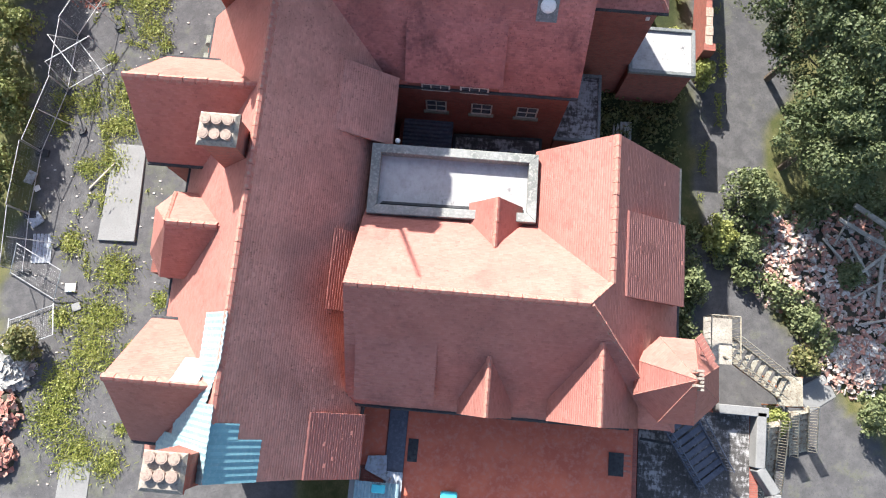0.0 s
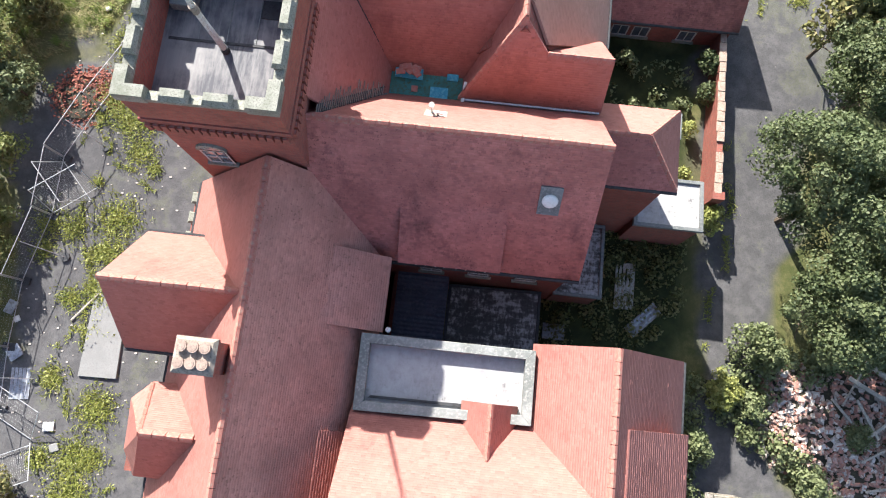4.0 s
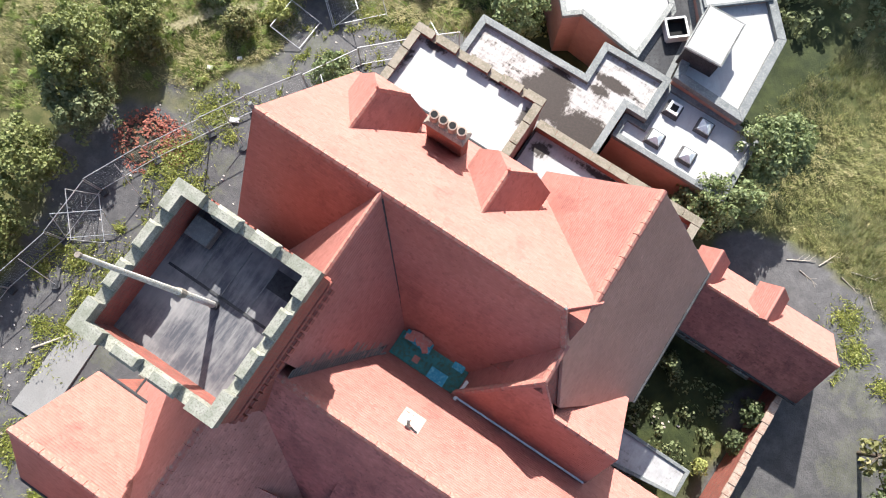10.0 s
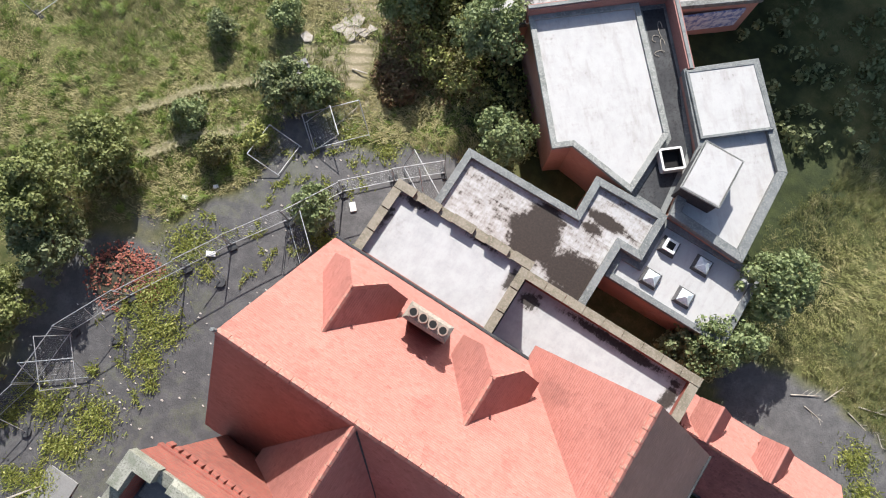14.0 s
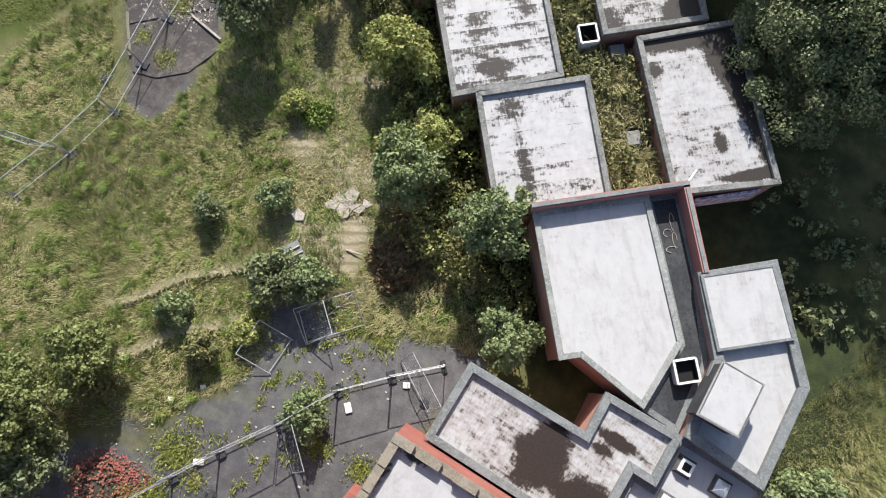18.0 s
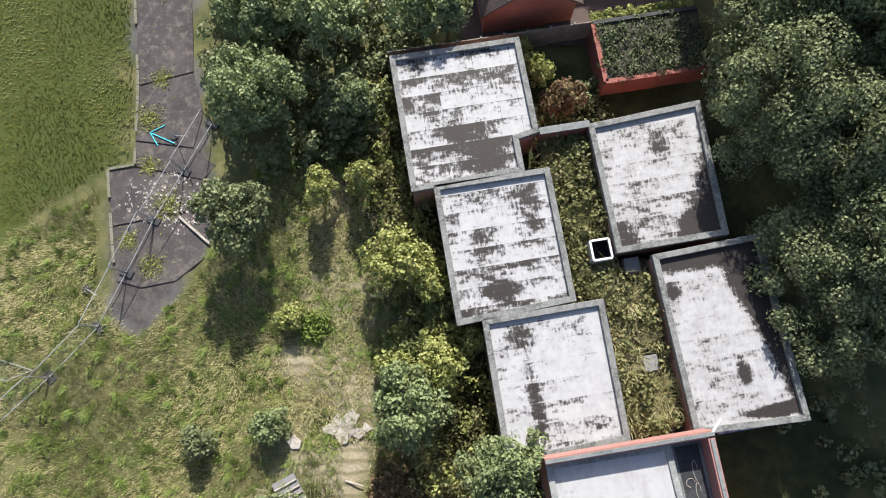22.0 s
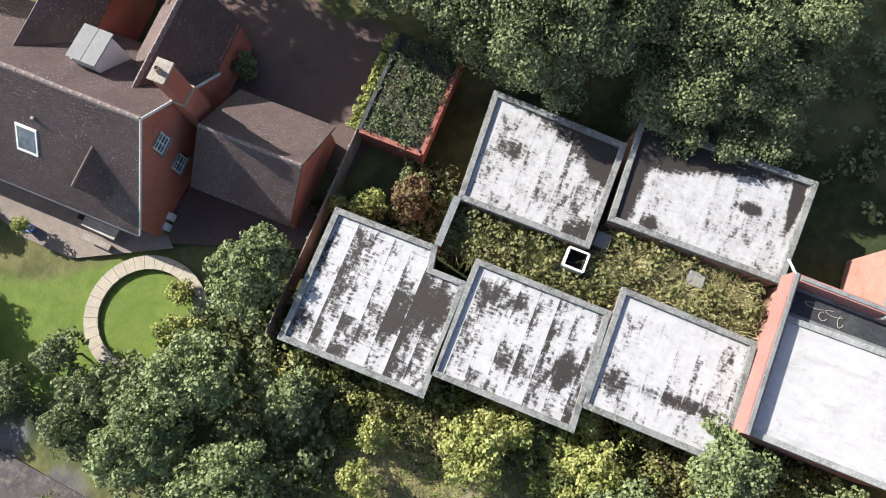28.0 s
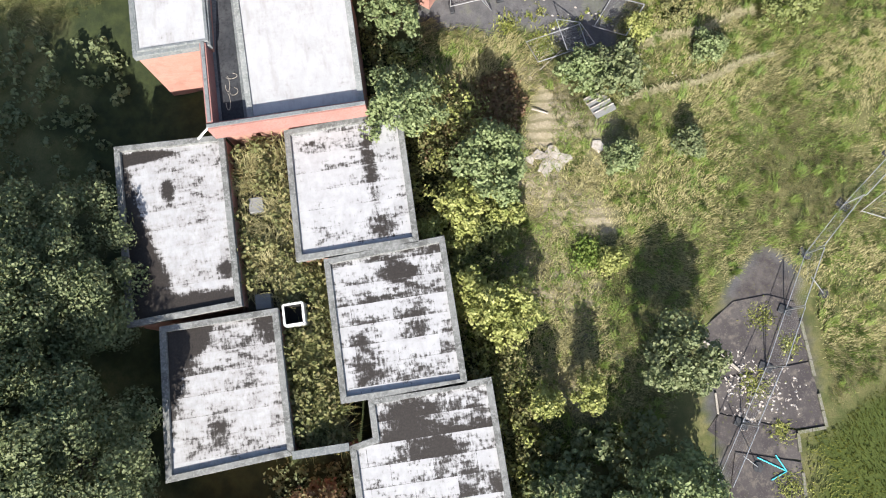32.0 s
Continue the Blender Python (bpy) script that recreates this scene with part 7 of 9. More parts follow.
MEADOW_SHRUBS = [(-25.2, 46.3, 4.4, 1.9, LEAF, "dark young tree in the rough grass"),
    (-13.4, 42.0, 4.6, 2.0, LEAF_BLUE, "pale green young tree near the flat roofs"),
    (-8.4, 41.6, 5.0, 1.95, LEAF_BLUE, "grey-green willow against the annexe wall"),
    (-15.3, 35.2, 2.4, 1.25, LEAF_BLUE, "small bushy tree in the long grass"),
    (-16.8, 34.6, 2.7, 1.35, LEAF, "small bushy tree at the asphalt edge"),
    (-19.0, 38.2, 1.7, 0.95, LEAF_BLUE, "round shrub in the meadow"),
    (-21.8, 36.2, 1.6, 0.9, LEAF, "small shrub in the meadow"),
    (-5.5, 37.0, 4.0, 1.55, LEAF_BLUE, "willow shrub beside the brick wall"),
    (-12.3, 29.6, 1.9, 1.2, LEAF_BLUE, "grey-green shrub behind the fence"),
    (-20.8, 43.2, 1.3, 0.75, LEAF_LIME, "yellowing sapling in the dry grass"),
    (-13.0, 44.4, 3.2, 1.5, LEAF_LIME, "bright green shrub by the flat roof"),
    (-12.2, 46.2, 3.0, 0.7, LEAF_LIME, "thin yellow-green sapling against the roof edge"),
    (-17.0, 31.6, 1.2, 0.8, LEAF_LIME, "low shrub in the meadow"),
    (-13.7, 45.7, 1.9, 1.0, LEAF_LIME, "low bright shrub filling the strip by the flat roofs"),
    (-14.6, 44.7, 1.5, 1.05, LEAF_MID, "low green shrub at the meadow edge"),
    (-14.9, 43.4, 1.8, 1.1, LEAF_LIME, "low bright shrub at the meadow edge"),
    (-15.6, 44.2, 1.0, 0.85, LEAF_MID, "low green shrub at the meadow edge"),
    (-14.2, 46.9, 1.6, 0.9, LEAF_MID, "low green shrub beside the flat roofs"),
    (-12.7, 38.0, 0.8, 1.0, LEAF_BROWN, "low rusty bramble patch by the trodden path"),
    (-11.8, 37.2, 0.7, 0.9, LEAF_BROWN, "low rusty bramble patch by the trodden path"),
    (-12.0, 38.6, 0.7, 0.9, LEAF_BROWN, "low rusty bramble patch beneath the willow"),
    (-17.3, 35.0, 1.0, 0.7, LEAF_DRY, "rusty bramble beside the garden steps")]
EAST_SHRUBS = [(13.6, 24.3, 1.8, 0.75, LEAF_DEEP, "dark shrub at the foot of the yard wall"),
    (13.5, 22.9, 1.4, 0.6, LEAF_DEEP, "dark shrub at the foot of the yard wall"),
    (8.9, 36.1, 4.6, 1.9, LEAF_BLUE, "leafy tree against the rooflight block"),
    (7.7, 32.6, 4.0, 1.75, LEAF_BLUE, "feathery willow by the flat roof corner"),
    (6.3, 31.6, 2.6, 1.1, LEAF, "shrub below the brick parapet"),
    (15.6, 9.8, 2.6, 1.2, LEAF, "leafy shrub beside the rubble"),
    (15.2, 6.9, 1.3, 0.7, LEAF, "weedy shrub by the rubble"),
    (18.0, 3.4, 1.2, 0.75, LEAF, "shrub growing from the rubble"),
    (20.8, -1.4, 2.2, 1.2, LEAF, "shrub beside the rubble"),
    (20.4, 5.6, 1.2, 0.8, LEAF, "weeds in the rubble"),
    (12.2, 5.0, 2.2, 0.9, LEAF, "shrub at the turret foot"),
    (13.4, 16.2, 2.0, 0.8, LEAF_LIME, "weed bush at the wall end"),
    (17.6, 1.2, 1.3, 0.8, LEAF_DRY, "dry weeds by the slab"),
    (15.6, -1.6, 1.8, 0.9, LEAF_LIME, "bright weeds under the steel steps"),
    (13.9, 7.6, 1.4, 1.0, LEAF_LIME, "bright weeds beside the road"),
    (5.8, 23.0, 1.3, 0.6, LEAF, "weed bush in the shaded yard"),
    (7.8, 23.9, 1.2, 0.5, LEAF, "weed bush in the shaded yard"),
    (9.4, 24.6, 1.3, 0.55, LEAF, "weed bush in the shaded yard"),
    (12.6, 21.0, 1.0, 0.4, LEAF_LIME, "weeds by the yard wall"),
    (12.3, 18.6, 1.1, 0.4, LEAF_LIME, "weeds by the yard wall"),
    (13.8, 22.6, 1.4, 0.6, LEAF_DRY, "shrub outside the yard wall")]
YARD_BUSHES = [(-18.3, 30.0, 1.4, 0.95, LEAF_DRY, "small yellow-green shrub at the asphalt edge"),
    (-23.6, 24.4, 4.2, 2.3, LEAF_MID, "bushy green bush at the yard edge"),
    (-22.6, 22.2, 3.4, 1.7, LEAF, "dark bush at the yard edge"),
    (-23.4, 18.4, 3.4, 1.9, LEAF_MID, "yellow-green bush behind the fence"),
    (-23.2, 14.6, 3.2, 1.9, LEAF_MID, "bushy green bush behind the fence"),
    (-23.6, 10.8, 3.0, 1.7, LEAF_MID, "sunlit bush behind the fence"),
    (-22.8, 27.4, 3.2, 1.6, LEAF_MID, "bushy green bush at the meadow edge"),
    (-21.2, 2.2, 1.6, 1.0, LEAF_DRY, "small bush in the yard"),
    (-21.6, 26.4, 1.8, 0.9, LEAF_DRY, "low bush near the burnt patch"),
    (-20.6, 31.0, 1.4, 1.0, LEAF_BLUE, "low shrub in the meadow")]
THICKET = [(-17.3, 47.9, 3.6, 1.75, LEAF_LIME, "yellow-green sallow beside the bays"),
    (-15.2, 47.8, 3.0, 1.1, LEAF_LIME, "yellow-green sapling by the wall"),
    (-22.3, 49.6, 3.0, 0.95, LEAF_LIME, "yellow-green sapling among the brambles"),
    (-20.8, 51.0, 3.0, 0.9, LEAF_LIME, "yellow-green sapling among the brambles"),
    (-29.4, 56.4, 4.8, 2.0, LEAF_BLUE, "dense leafy tree by the old path"),
    (-27.4, 52.4, 5.0, 2.4, LEAF_BLUE, "dense leafy tree in the thicket"),
    (-25.8, 57.4, 5.4, 2.0, LEAF_BLUE, "leafy tree at the garden edge"),
    (-23.4, 54.2, 3.6, 1.5, LEAF, "leafy tree in the thicket"),
    (-22.0, 60.0, 5.2, 1.75, LEAF_BLUE, "pale leafy tree at the garden corner"),
    (-20.6, 60.6, 4.6, 1.4, LEAF_BLUE, "pale leafy tree at the garden corner"),
    (-32.4, 59.0, 3.0, 1.3, LEAF, "dark bushy tree beside the old path"),
    (-22.6, 54.4, 3.6, 1.2, LEAF_BLUE, "leafy shrub beside the bay"),
    (-15.3, 60.4, 2.4, 0.9, LEAF_LIME, "yellow-green shrub in the dark corner"),
    (-13.4, 59.6, 2.6, 1.1, LEAF_BROWN, "brown withered shrub in the corner"),
    (-16.6, 61.3, 1.8, 0.6, LEAF_LIME, "small lime shrub by the fence")]
GARDEN = [(-34.2, 62.0, 2.6, 1.2, LEAF, "dark evergreen shrub in the garden"),
    (-31.2, 62.0, 3.2, 1.1, LEAF, "dark evergreen shrub in the garden"),
    (-25.3, 61.7, 1.7, 0.75, LEAF_LIME, "feathery fern-like garden shrub"),
    (-16.9, 70.4, 1.8, 0.7, LEAF, "clipped green shrub beside the driveway"),
    (-30.4, 68.9, 1.3, 0.45, LEAF_LIME, "spiky plant in the patio pot"),
    (-30.6, 59.6, 3.4, 1.5, LEAF, "shrub in the garden border"),
    (-26.2, 59.6, 3.0, 1.2, LEAF_LIME, "yellow-green shrub in the border"),
    (-28.4, 58.2, 3.4, 1.4, LEAF, "shrub in the border"),
    (-35.2, 66.4, 3.4, 1.3, LEAF, "dark conifer-like shrub by the lawn"),
    (-36.5, 72.5, 3.6, 1.6, LEAF, "dark leafy tree in the garden"),
    (-37.4, 70.2, 5.2, 2.4, LEAF, "dark spreading tree at the end of the lawn"),
    (-40.0, 70.0, 4.4, 2.1, LEAF_MID, "leafy tree in the garden belt"),
    (-39.4, 67.0, 4.0, 2.0, LEAF_BLUE, "grey-green tree in the garden belt"),
    (-37.2, 67.2, 3.2, 1.6, LEAF_MID, "bushy shrub at the lawn edge"),
    (-38.4, 64.4, 3.4, 1.7, LEAF_DRY, "olive shrub beside the old path"),
    (-36.2, 64.4, 2.8, 1.3, LEAF_MID, "feathery shrub at the lawn edge"),
    (-33.0, 72.0, 2.8, 1.2, LEAF_LIME, "sunlit pale shrub behind the patio")]
plant(MEADOW_SHRUBS)
plant(EAST_SHRUBS)
plant(YARD_BUSHES)
plant(THICKET)
plant(GARDEN)
for i in range(9):
    q = MOD @ Vector((26.2 + i * 0.62, 60.35, 0))
    tree("hedge_plant", q.x, q.y, 1.9, 0.42, LEAF_LIME, "golden hedge plant along the drive", 400 + i, 0.12, category="hedge", group="hedge along the drive", z=0.4, puff=0.2)


def scatter(polys, n, seed, avoid=()):
    rng = np.random.RandomState(seed)
    out = []
    for poly in polys:
        xs, ys = [p[0] for p in poly], [p[1] for p in poly]
        x, y = rng.uniform(min(xs), max(xs), n * 3), rng.uniform(min(ys), max(ys), n * 3)
        ok = inside(poly, x, y) > 0
        for a in avoid:
            ok &= inside(a, x, y) < 0
        out.append(np.stack([x[ok], y[ok]], 1)[:n])
    return np.concatenate(out)


def ground_z(xy):
    return 0.35 + 1.2 * np.exp(-(((xy[:, 1] - 27) / 9.5) ** 2)) + 0.12 * np.sin(xy[:, 0] * 0.21) * np.sin(xy[:, 1] * 0.17)


def low_growth(name, xy, hmax, leaf_size, mat, seed, label, per=26, zbase=None):
    """Low brambles and weeds: leafy mounds joined as one."""
    rng = np.random.RandomState(seed)
    z = ground_z(xy) if zbase is None else np.full(len(xy), zbase)
    c = np.stack([xy[:, 0], xy[:, 1], z + rng.uniform(0.0, hmax, len(xy))], 1)
    p, nn, s = crown_leaves(rng, c, rng.uniform(0.25, 0.55, len(xy)), per, leaf_size)
    return tagged(new(name, leaves_mesh(name, p, nn, s, mat, rng)), label, "undergrowth", "", "stuff")


def mod_poly(pq):
    return [tuple((MOD @ Vector((p, q, 0))).xy) for p, q in pq]


SHAFTS = [mod_poly([(22.8, 47.0), (24.3, 47.0), (24.3, 48.6), (22.8, 48.6)]), mod_poly([(24.4, 46.3), (25.6, 46.3), (25.6, 47.5), (24.4, 47.5)]), mod_poly([(24.3, 41.6), (25.5, 41.6), (25.5, 42.9), (24.3, 42.9)])]
WEST_SIDE = [mod_poly([(13.2, 38.5), (18.8, 33), (18.9, 38.8), (17.3, 45.3), (16.1, 52), (15, 59.5), (13, 59.5), (13.4, 50)])]
low_growth("bramble_patch", scatter(WEST_SIDE, 800, 1), 1.3, 0.13, LEAF_DRY, 2, "tangled brambles and weeds along the annexe wall")
low_growth("weed_patch", scatter(WEST_SIDE, 340, 11), 1.7, 0.14, LEAF_LIME, 12, "bright green weeds along the annexe wall")
low_growth("bramble_patch", scatter([[(-14.6, 41), (-12.6, 37), (-9, 37.6), (-7.5, 39.5), (-10, 42.5), (-13, 43)]], 130, 3), 0.3, 0.13, LEAF_BROWN, 4, "brown brambles beside the trodden path")
low_growth("nettle_patch", scatter([[(-20.6, 43.6), (-19.4, 44.2), (-18.9, 43.0), (-19.8, 42.4)]], 60, 71), 0.2, 0.1, WEED, 72, "bright green nettle patch on the trodden strip")
low_growth("thicket", scatter([[(-34, 58), (-31, 52), (-26, 49), (-22, 52), (-20, 58), (-22, 62), (-27, 60), (-33, 61)]], 420, 5), 1.6, 0.2, LEAF, 6, "dark thicket between the garden and the old path")
low_growth("undergrowth", scatter([[(2, 50), (8, 44), (20, 49), (20, 60), (4, 52)]], 160, 7), 0.7, 0.2, LEAF, 8, "dark undergrowth below the sycamores")
low_growth("undergrowth", scatter([[(-16, 58.5), (-12, 62), (-10.5, 59.5), (-13.2, 57.4)]], 60, 17), 0.6, 0.16, LEAF, 18, "weeds in the shaded corner behind the bays")
low_growth("undergrowth", scatter([mod_poly([(26, 56.7), (31.4, 56.7), (31.4, 59.8), (26, 59.8)])], 150, 27), 0.1, 0.11, LEAF_DEEP, 28, "moss and grass on the outbuilding roof", 24, 2.15)
low_growth("undergrowth", scatter([[(15.6, 4.4), (17, 8), (16.6, 10.6), (14.8, 10), (13.6, 6.5)], [(16.2, 5), (18.6, 1.6), (19.4, 2.4), (17, 6)], [(17, 9.5), (23, 10.5), (23, 8.6), (17, 8)]], 110, 37), 0.6, 0.15, LEAF, 38, "weeds round the rubble heap")
low_growth("undergrowth", scatter([[(3.5, 9.5), (10, 9.5), (12.5, 12), (12.5, 15.6), (7, 15.6), (7, 13), (4, 12)]], 170, 39), 0.15, 0.13, LEAF_DRY, 40, "low weeds on the floor of the shaded court")
low_growth("undergrowth", scatter([[(9.8, 0.5), (12.4, 1.5), (13.2, 8.5), (9.9, 8.5)]], 190, 41), 0.4, 0.14, LEAF, 42, "weeds along the foot of the east wing")
low_growth("undergrowth", scatter([[(5.5, 21.5), (12.5, 20.5), (13.5, 25.2), (6.5, 26)]], 40, 43), 0.3, 0.14, LEAF, 44, "weeds in the shaded yard")
for i, (poly, n, m) in enumerate(((mod_poly([(21.9, 45.6), (24.1, 45.6), (24.1, 53.9), (21.9, 53.9)]), 200, LEAF_DRY), (mod_poly([(23.1, 39.2), (25.7, 39.2), (25.7, 47), (23.1, 47)]), 110, LEAF_DRY))):
    low_growth("courtyard_weeds", scatter([poly], n, 50 + i, SHAFTS), 0.8, 0.15, m, 60 + i, "weeds filling the narrow courtyard", 26, 2.3)


def blades(name, xy, z, hmin, hmax, w, mat, seed, label, lean=0.5, comb=True, tuft=0):
    """Grass as single bent blades in one mesh."""
    rng = np.random.RandomState(seed)
    n = len(xy)
    a = rng.uniform(0, 6.28, n)
    if comb:
        a = 1.2 * np.sin(xy[:, 0] * 0.55 + 1.3 * np.sin(xy[:, 1] * 0.4)) + 0.9 * np.cos(xy[:, 1] * 0.63) + rng.normal(size=n) * 0.55 + 3.6
    h = rng.uniform(hmin, hmax, n)
    if tuft:
        m = n // tuft
        who = rng.randint(0, m, n)
        xy = xy[who] + rng.normal(size=(n, 2)) * rng.uniform(0.06, 0.2, m)[who][:, None]
        z = ground_z(xy) if hmax < 0.9 else z
        h = h * rng.uniform(0.5, 1.25, m)[who]
        a = a[who] + rng.normal(size=n) * 0.5
    l = h * rng.uniform(0.4, 1.0, n) * lean * 2
    d = np.stack([np.cos(a), np.sin(a)], 1)
    s = np.stack([-d[:, 1], d[:, 0]], 1) * (w * rng.uniform(0.6, 1.4, n))[:, None]
    base = np.concatenate([xy, z[:, None]], 1)
    v = np.zeros((n, 5, 3))
    v[:, 0], v[:, 1] = base, base
    v[:, 0, :2] -= s / 2
    v[:, 1, :2] += s / 2
    m = base.copy()
    m[:, :2] += d * (l * 0.4)[:, None]
    m[:, 2] += h * 0.75
    v[:, 2], v[:, 3] = m, m
    v[:, 2, :2] += s * 0.4
    v[:, 3, :2] -= s * 0.4
    v[:, 4] = base
    v[:, 4, :2] += d * l[:, None]
    v[:, 4, 2] += h * 0.8
    i = np.arange(n) * 5
    f = np.concatenate([np.stack([i, i + 1, i + 2], 1), np.stack([i, i + 2, i + 3], 1), np.stack([i + 3, i + 2, i + 4], 1)])
    me = bpy.data.meshes.new(name)
    me.vertices.add(n * 5)
    me.vertices.foreach_set("co", v.reshape(-1).astype(np.float32))
    me.loops.add(len(f) * 3)
    me.loops.foreach_set("vertex_index", f.reshape(-1).astype(np.int32))
    me.polygons.add(len(f))
    me.polygons.foreach_set("loop_start", (np.arange(len(f)) * 3).astype(np.int32))
    me.update(calc_edges=True)
    me.materials.append(mat)
    return tagged(new(name, me), label, "grass", "", "stuff")


MEADOW = [[(-37, 28), (-36, 40.6), (-33.4, 44.6), (-30.6, 40.0), (-27.2, 38.6), (-26.0, 43.5), (-26.6, 50), (-22, 55), (-16, 50), (-14, 44), (-12, 38), (-13.4, 35.8), (-16.4, 33.4), (-15.8, 30), (-18.8, 26.0), (-22, 24.0), (-30, 18)]]
TRACKS = [[(-15.9, 39.0), (-14.7, 39.5), (-12.3, 37.0), (-12.6, 35.8), (-14.4, 36.5)], [(-18.3, 35.2), (-18.6, 34.8), (-21.8, 31.4), (-21.4, 31.9)], [(-17.1, 32.8), (-17.5, 32.4), (-19.8, 30.8), (-19.5, 31.3)]]
TRODDEN = [[(-22.4, 50.5), (-20.6, 51), (-18.6, 47.3), (-16.6, 43.4), (-14.8, 40.3), (-15.6, 37.5), (-18, 38.6), (-20.2, 42), (-22, 46)]]


def thinned(xy, seed, lo, hi):
    """Grass in drifts: keeps more blades where a slow wave is high."""
    rng = np.random.RandomState(seed)
    x, y = xy[:, 0], xy[:, 1]
    w = 0.5 + 0.2 * np.sin(x * 0.8 + 1.7 * np.sin(y * 0.45)) + 0.2 * np.cos(y * 1.05 + 1.3 * np.sin(x * 0.6)) + 0.12 * np.sin(2.3 * x - 1.9 * y)
    keep = rng.uniform(size=len(xy)) < lo + (hi - lo) * np.clip(w, 0, 1)
    return xy[keep]


xy = thinned(scatter(MEADOW, 165000, 21, TRODDEN + TRACKS), 1, 0.35, 1.15)
blades("meadow_grass", xy, ground_z(xy), 0.10, 0.27, 0.021, STRAW, 22, "long dry meadow grass combed by the wind", 0.6, True, 9)
xy = thinned(scatter(MEADOW, 105000, 23, TRODDEN + TRACKS), 2, 1.1, -0.1)
blades("meadow_grass", xy, ground_z(xy), 0.08, 0.25, 0.024, WEED, 24, "green grass among the dry meadow", 0.5, False, 14)
xy = thinned(scatter(MEADOW, 46000, 71, TRODDEN + TRACKS), 5, 0.3, 1.2)
blades("grass_tussocks", xy, ground_z(xy), 0.22, 0.5, 0.024, WEED, 72, "taller olive tussocks standing in the meadow", 0.55, False, 42)
xy = thinned(scatter(TRODDEN, 13000, 33, TRACKS), 4, 0.9, -0.2)
blades("trodden_grass", xy, ground_z(xy), 0.08, 0.3, 0.026, WEED, 34, "tufts of green grass on the trodden strip", 0.7, False, 14)
xy = thinned(scatter(TRODDEN, 26000, 29, TRACKS), 3, 0.2, 1.0)
blades("trodden_grass", xy, ground_z(xy), 0.05, 0.24, 0.028, STRAW, 30, "short bleached grass on the trodden strip", 0.9, False, 9)
TURF_AREA = [[(-60, 34), (-46, 34), (-35.8, 41.4), (-33.6, 45.9), (-32.8, 46.8), (-34.8, 50.6), (-39.2, 57.3), (-46, 68), (-66, 68)]]
xy = scatter(TURF_AREA, 60000, 47)
blades("mown_field", xy, ground_z(xy), 0.05, 0.13, 0.045, TURF, 48, "mown green grass of the sports field", 0.9)
VERGE = [[(-7.0, 39.6), (-6.3, 35.6), (-9.3, 35.2), (-12.2, 34.3), (-13.6, 34.4), (-13.6, 38.6), (-12.4, 41.0), (-9.0, 41.4)]]
xy = thinned(scatter(VERGE, 11000, 61), 5, 0.5, 1.1)
blades("verge_grass", xy, ground_z(xy), 0.1, 0.4, 0.026, STRAW, 62, "dry grass between the annexe shrubs and the asphalt", 0.8, True, 12)
xy = thinned(scatter(VERGE, 6000, 63), 6, 1.1, 0.0)
blades("verge_grass", xy, ground_z(xy), 0.08, 0.32, 0.028, WEED, 64, "green weeds between the annexe shrubs and the asphalt", 0.8, True, 12)
EASTSIDE = [[(9, 32.6), (12.4, 34.0), (16.3, 32.8), (22, 29.6), (30, 36.1), (22, 46), (12, 46), (8.6, 40)]]
xy = thinned(scatter(EASTSIDE, 24000, 25), 7, 0.1, 1.0)
blades("meadow_grass", xy, ground_z(xy), 0.12, 0.4, 0.02, STRAW, 26, "long grass east of the annexe", 0.7, True, 14)
xy = scatter(EASTSIDE, 52000, 27)
blades("meadow_grass", xy, ground_z(xy), 0.12, 0.36, 0.021, GREEN_GRASS, 28, "green grass east of the annexe", 0.6, True, 12)
for i, (poly, n, m) in enumerate(((mod_poly([(21.9, 45.6), (24.1, 45.6), (24.1, 53.9), (21.9, 53.9)]), 5000, RANK), (mod_poly([(23.1, 39.2), (25.7, 39.2), (25.7, 47), (23.1, 47)]), 4200, STRAW))):
    xy = scatter([poly], n, 30 + i, SHAFTS)
    blades("courtyard_grass", xy, np.full(len(xy), 2.3), 0.3, 0.9, 0.032, m, 32 + i, "long pale grass in the narrow courtyard", 0.7, False, 12)
    blades("courtyard_grass", xy[::2], np.full(len(xy[::2]), 2.3), 0.2, 0.7, 0.03, RANK, 52 + i, "yellow-green grass in the narrow courtyard", 0.7, False, 12)
YARD_SOUTH = [(-19.4, 15.0, 0.7), (-17.3, 13.8, 0.7), (-19.1, 11.4, 0.6), (-16.2, 19.3, 0.8), (-16.8, 20.7, 0.7), (-19.6, 7.4, 0.7), (-17.2, 5.9, 1.0), (-18.0, 3.5, 1.0), (-18.1, 1.8, 1.1), (-19.4, 0.1, 1.1), (-19.7, -1.5, 1.1), (-18.4, -3.2, 1.1), (-16.7, -3.7, 0.7), (-17.1, 3.5, 0.6), (-14.7, 4.4, 0.5), (-16.2, -2.1, 0.3), (-18.3, 17.6, 0.3), (-15.4, 18.3, 0.4), (-19.7, 3.5, 0.6)]
YARD_NORTH = [(-17.1, 25.2, 1.1), (-17.1, 22.9, 0.8), (-17.8, 21.8, 1.1), (-15.8, 21.0, 0.7), (-15.6, 24.4, 0.4), (-20.6, 15.4, 0.7), (-18.0, 13.8, 0.6), (-20.8, 13.9, 0.6), (-17.1, 15.6, 1.1), (-17.8, 11.7, 0.8), (-17.7, 29.6, 0.6), (-11.4, 28.5, 0.7), (-12.7, 34.2, 0.6), (-10.7, 34.2, 0.6), (-12.5, 30.4, 0.6), (-8.9, 28.5, 0.6)]
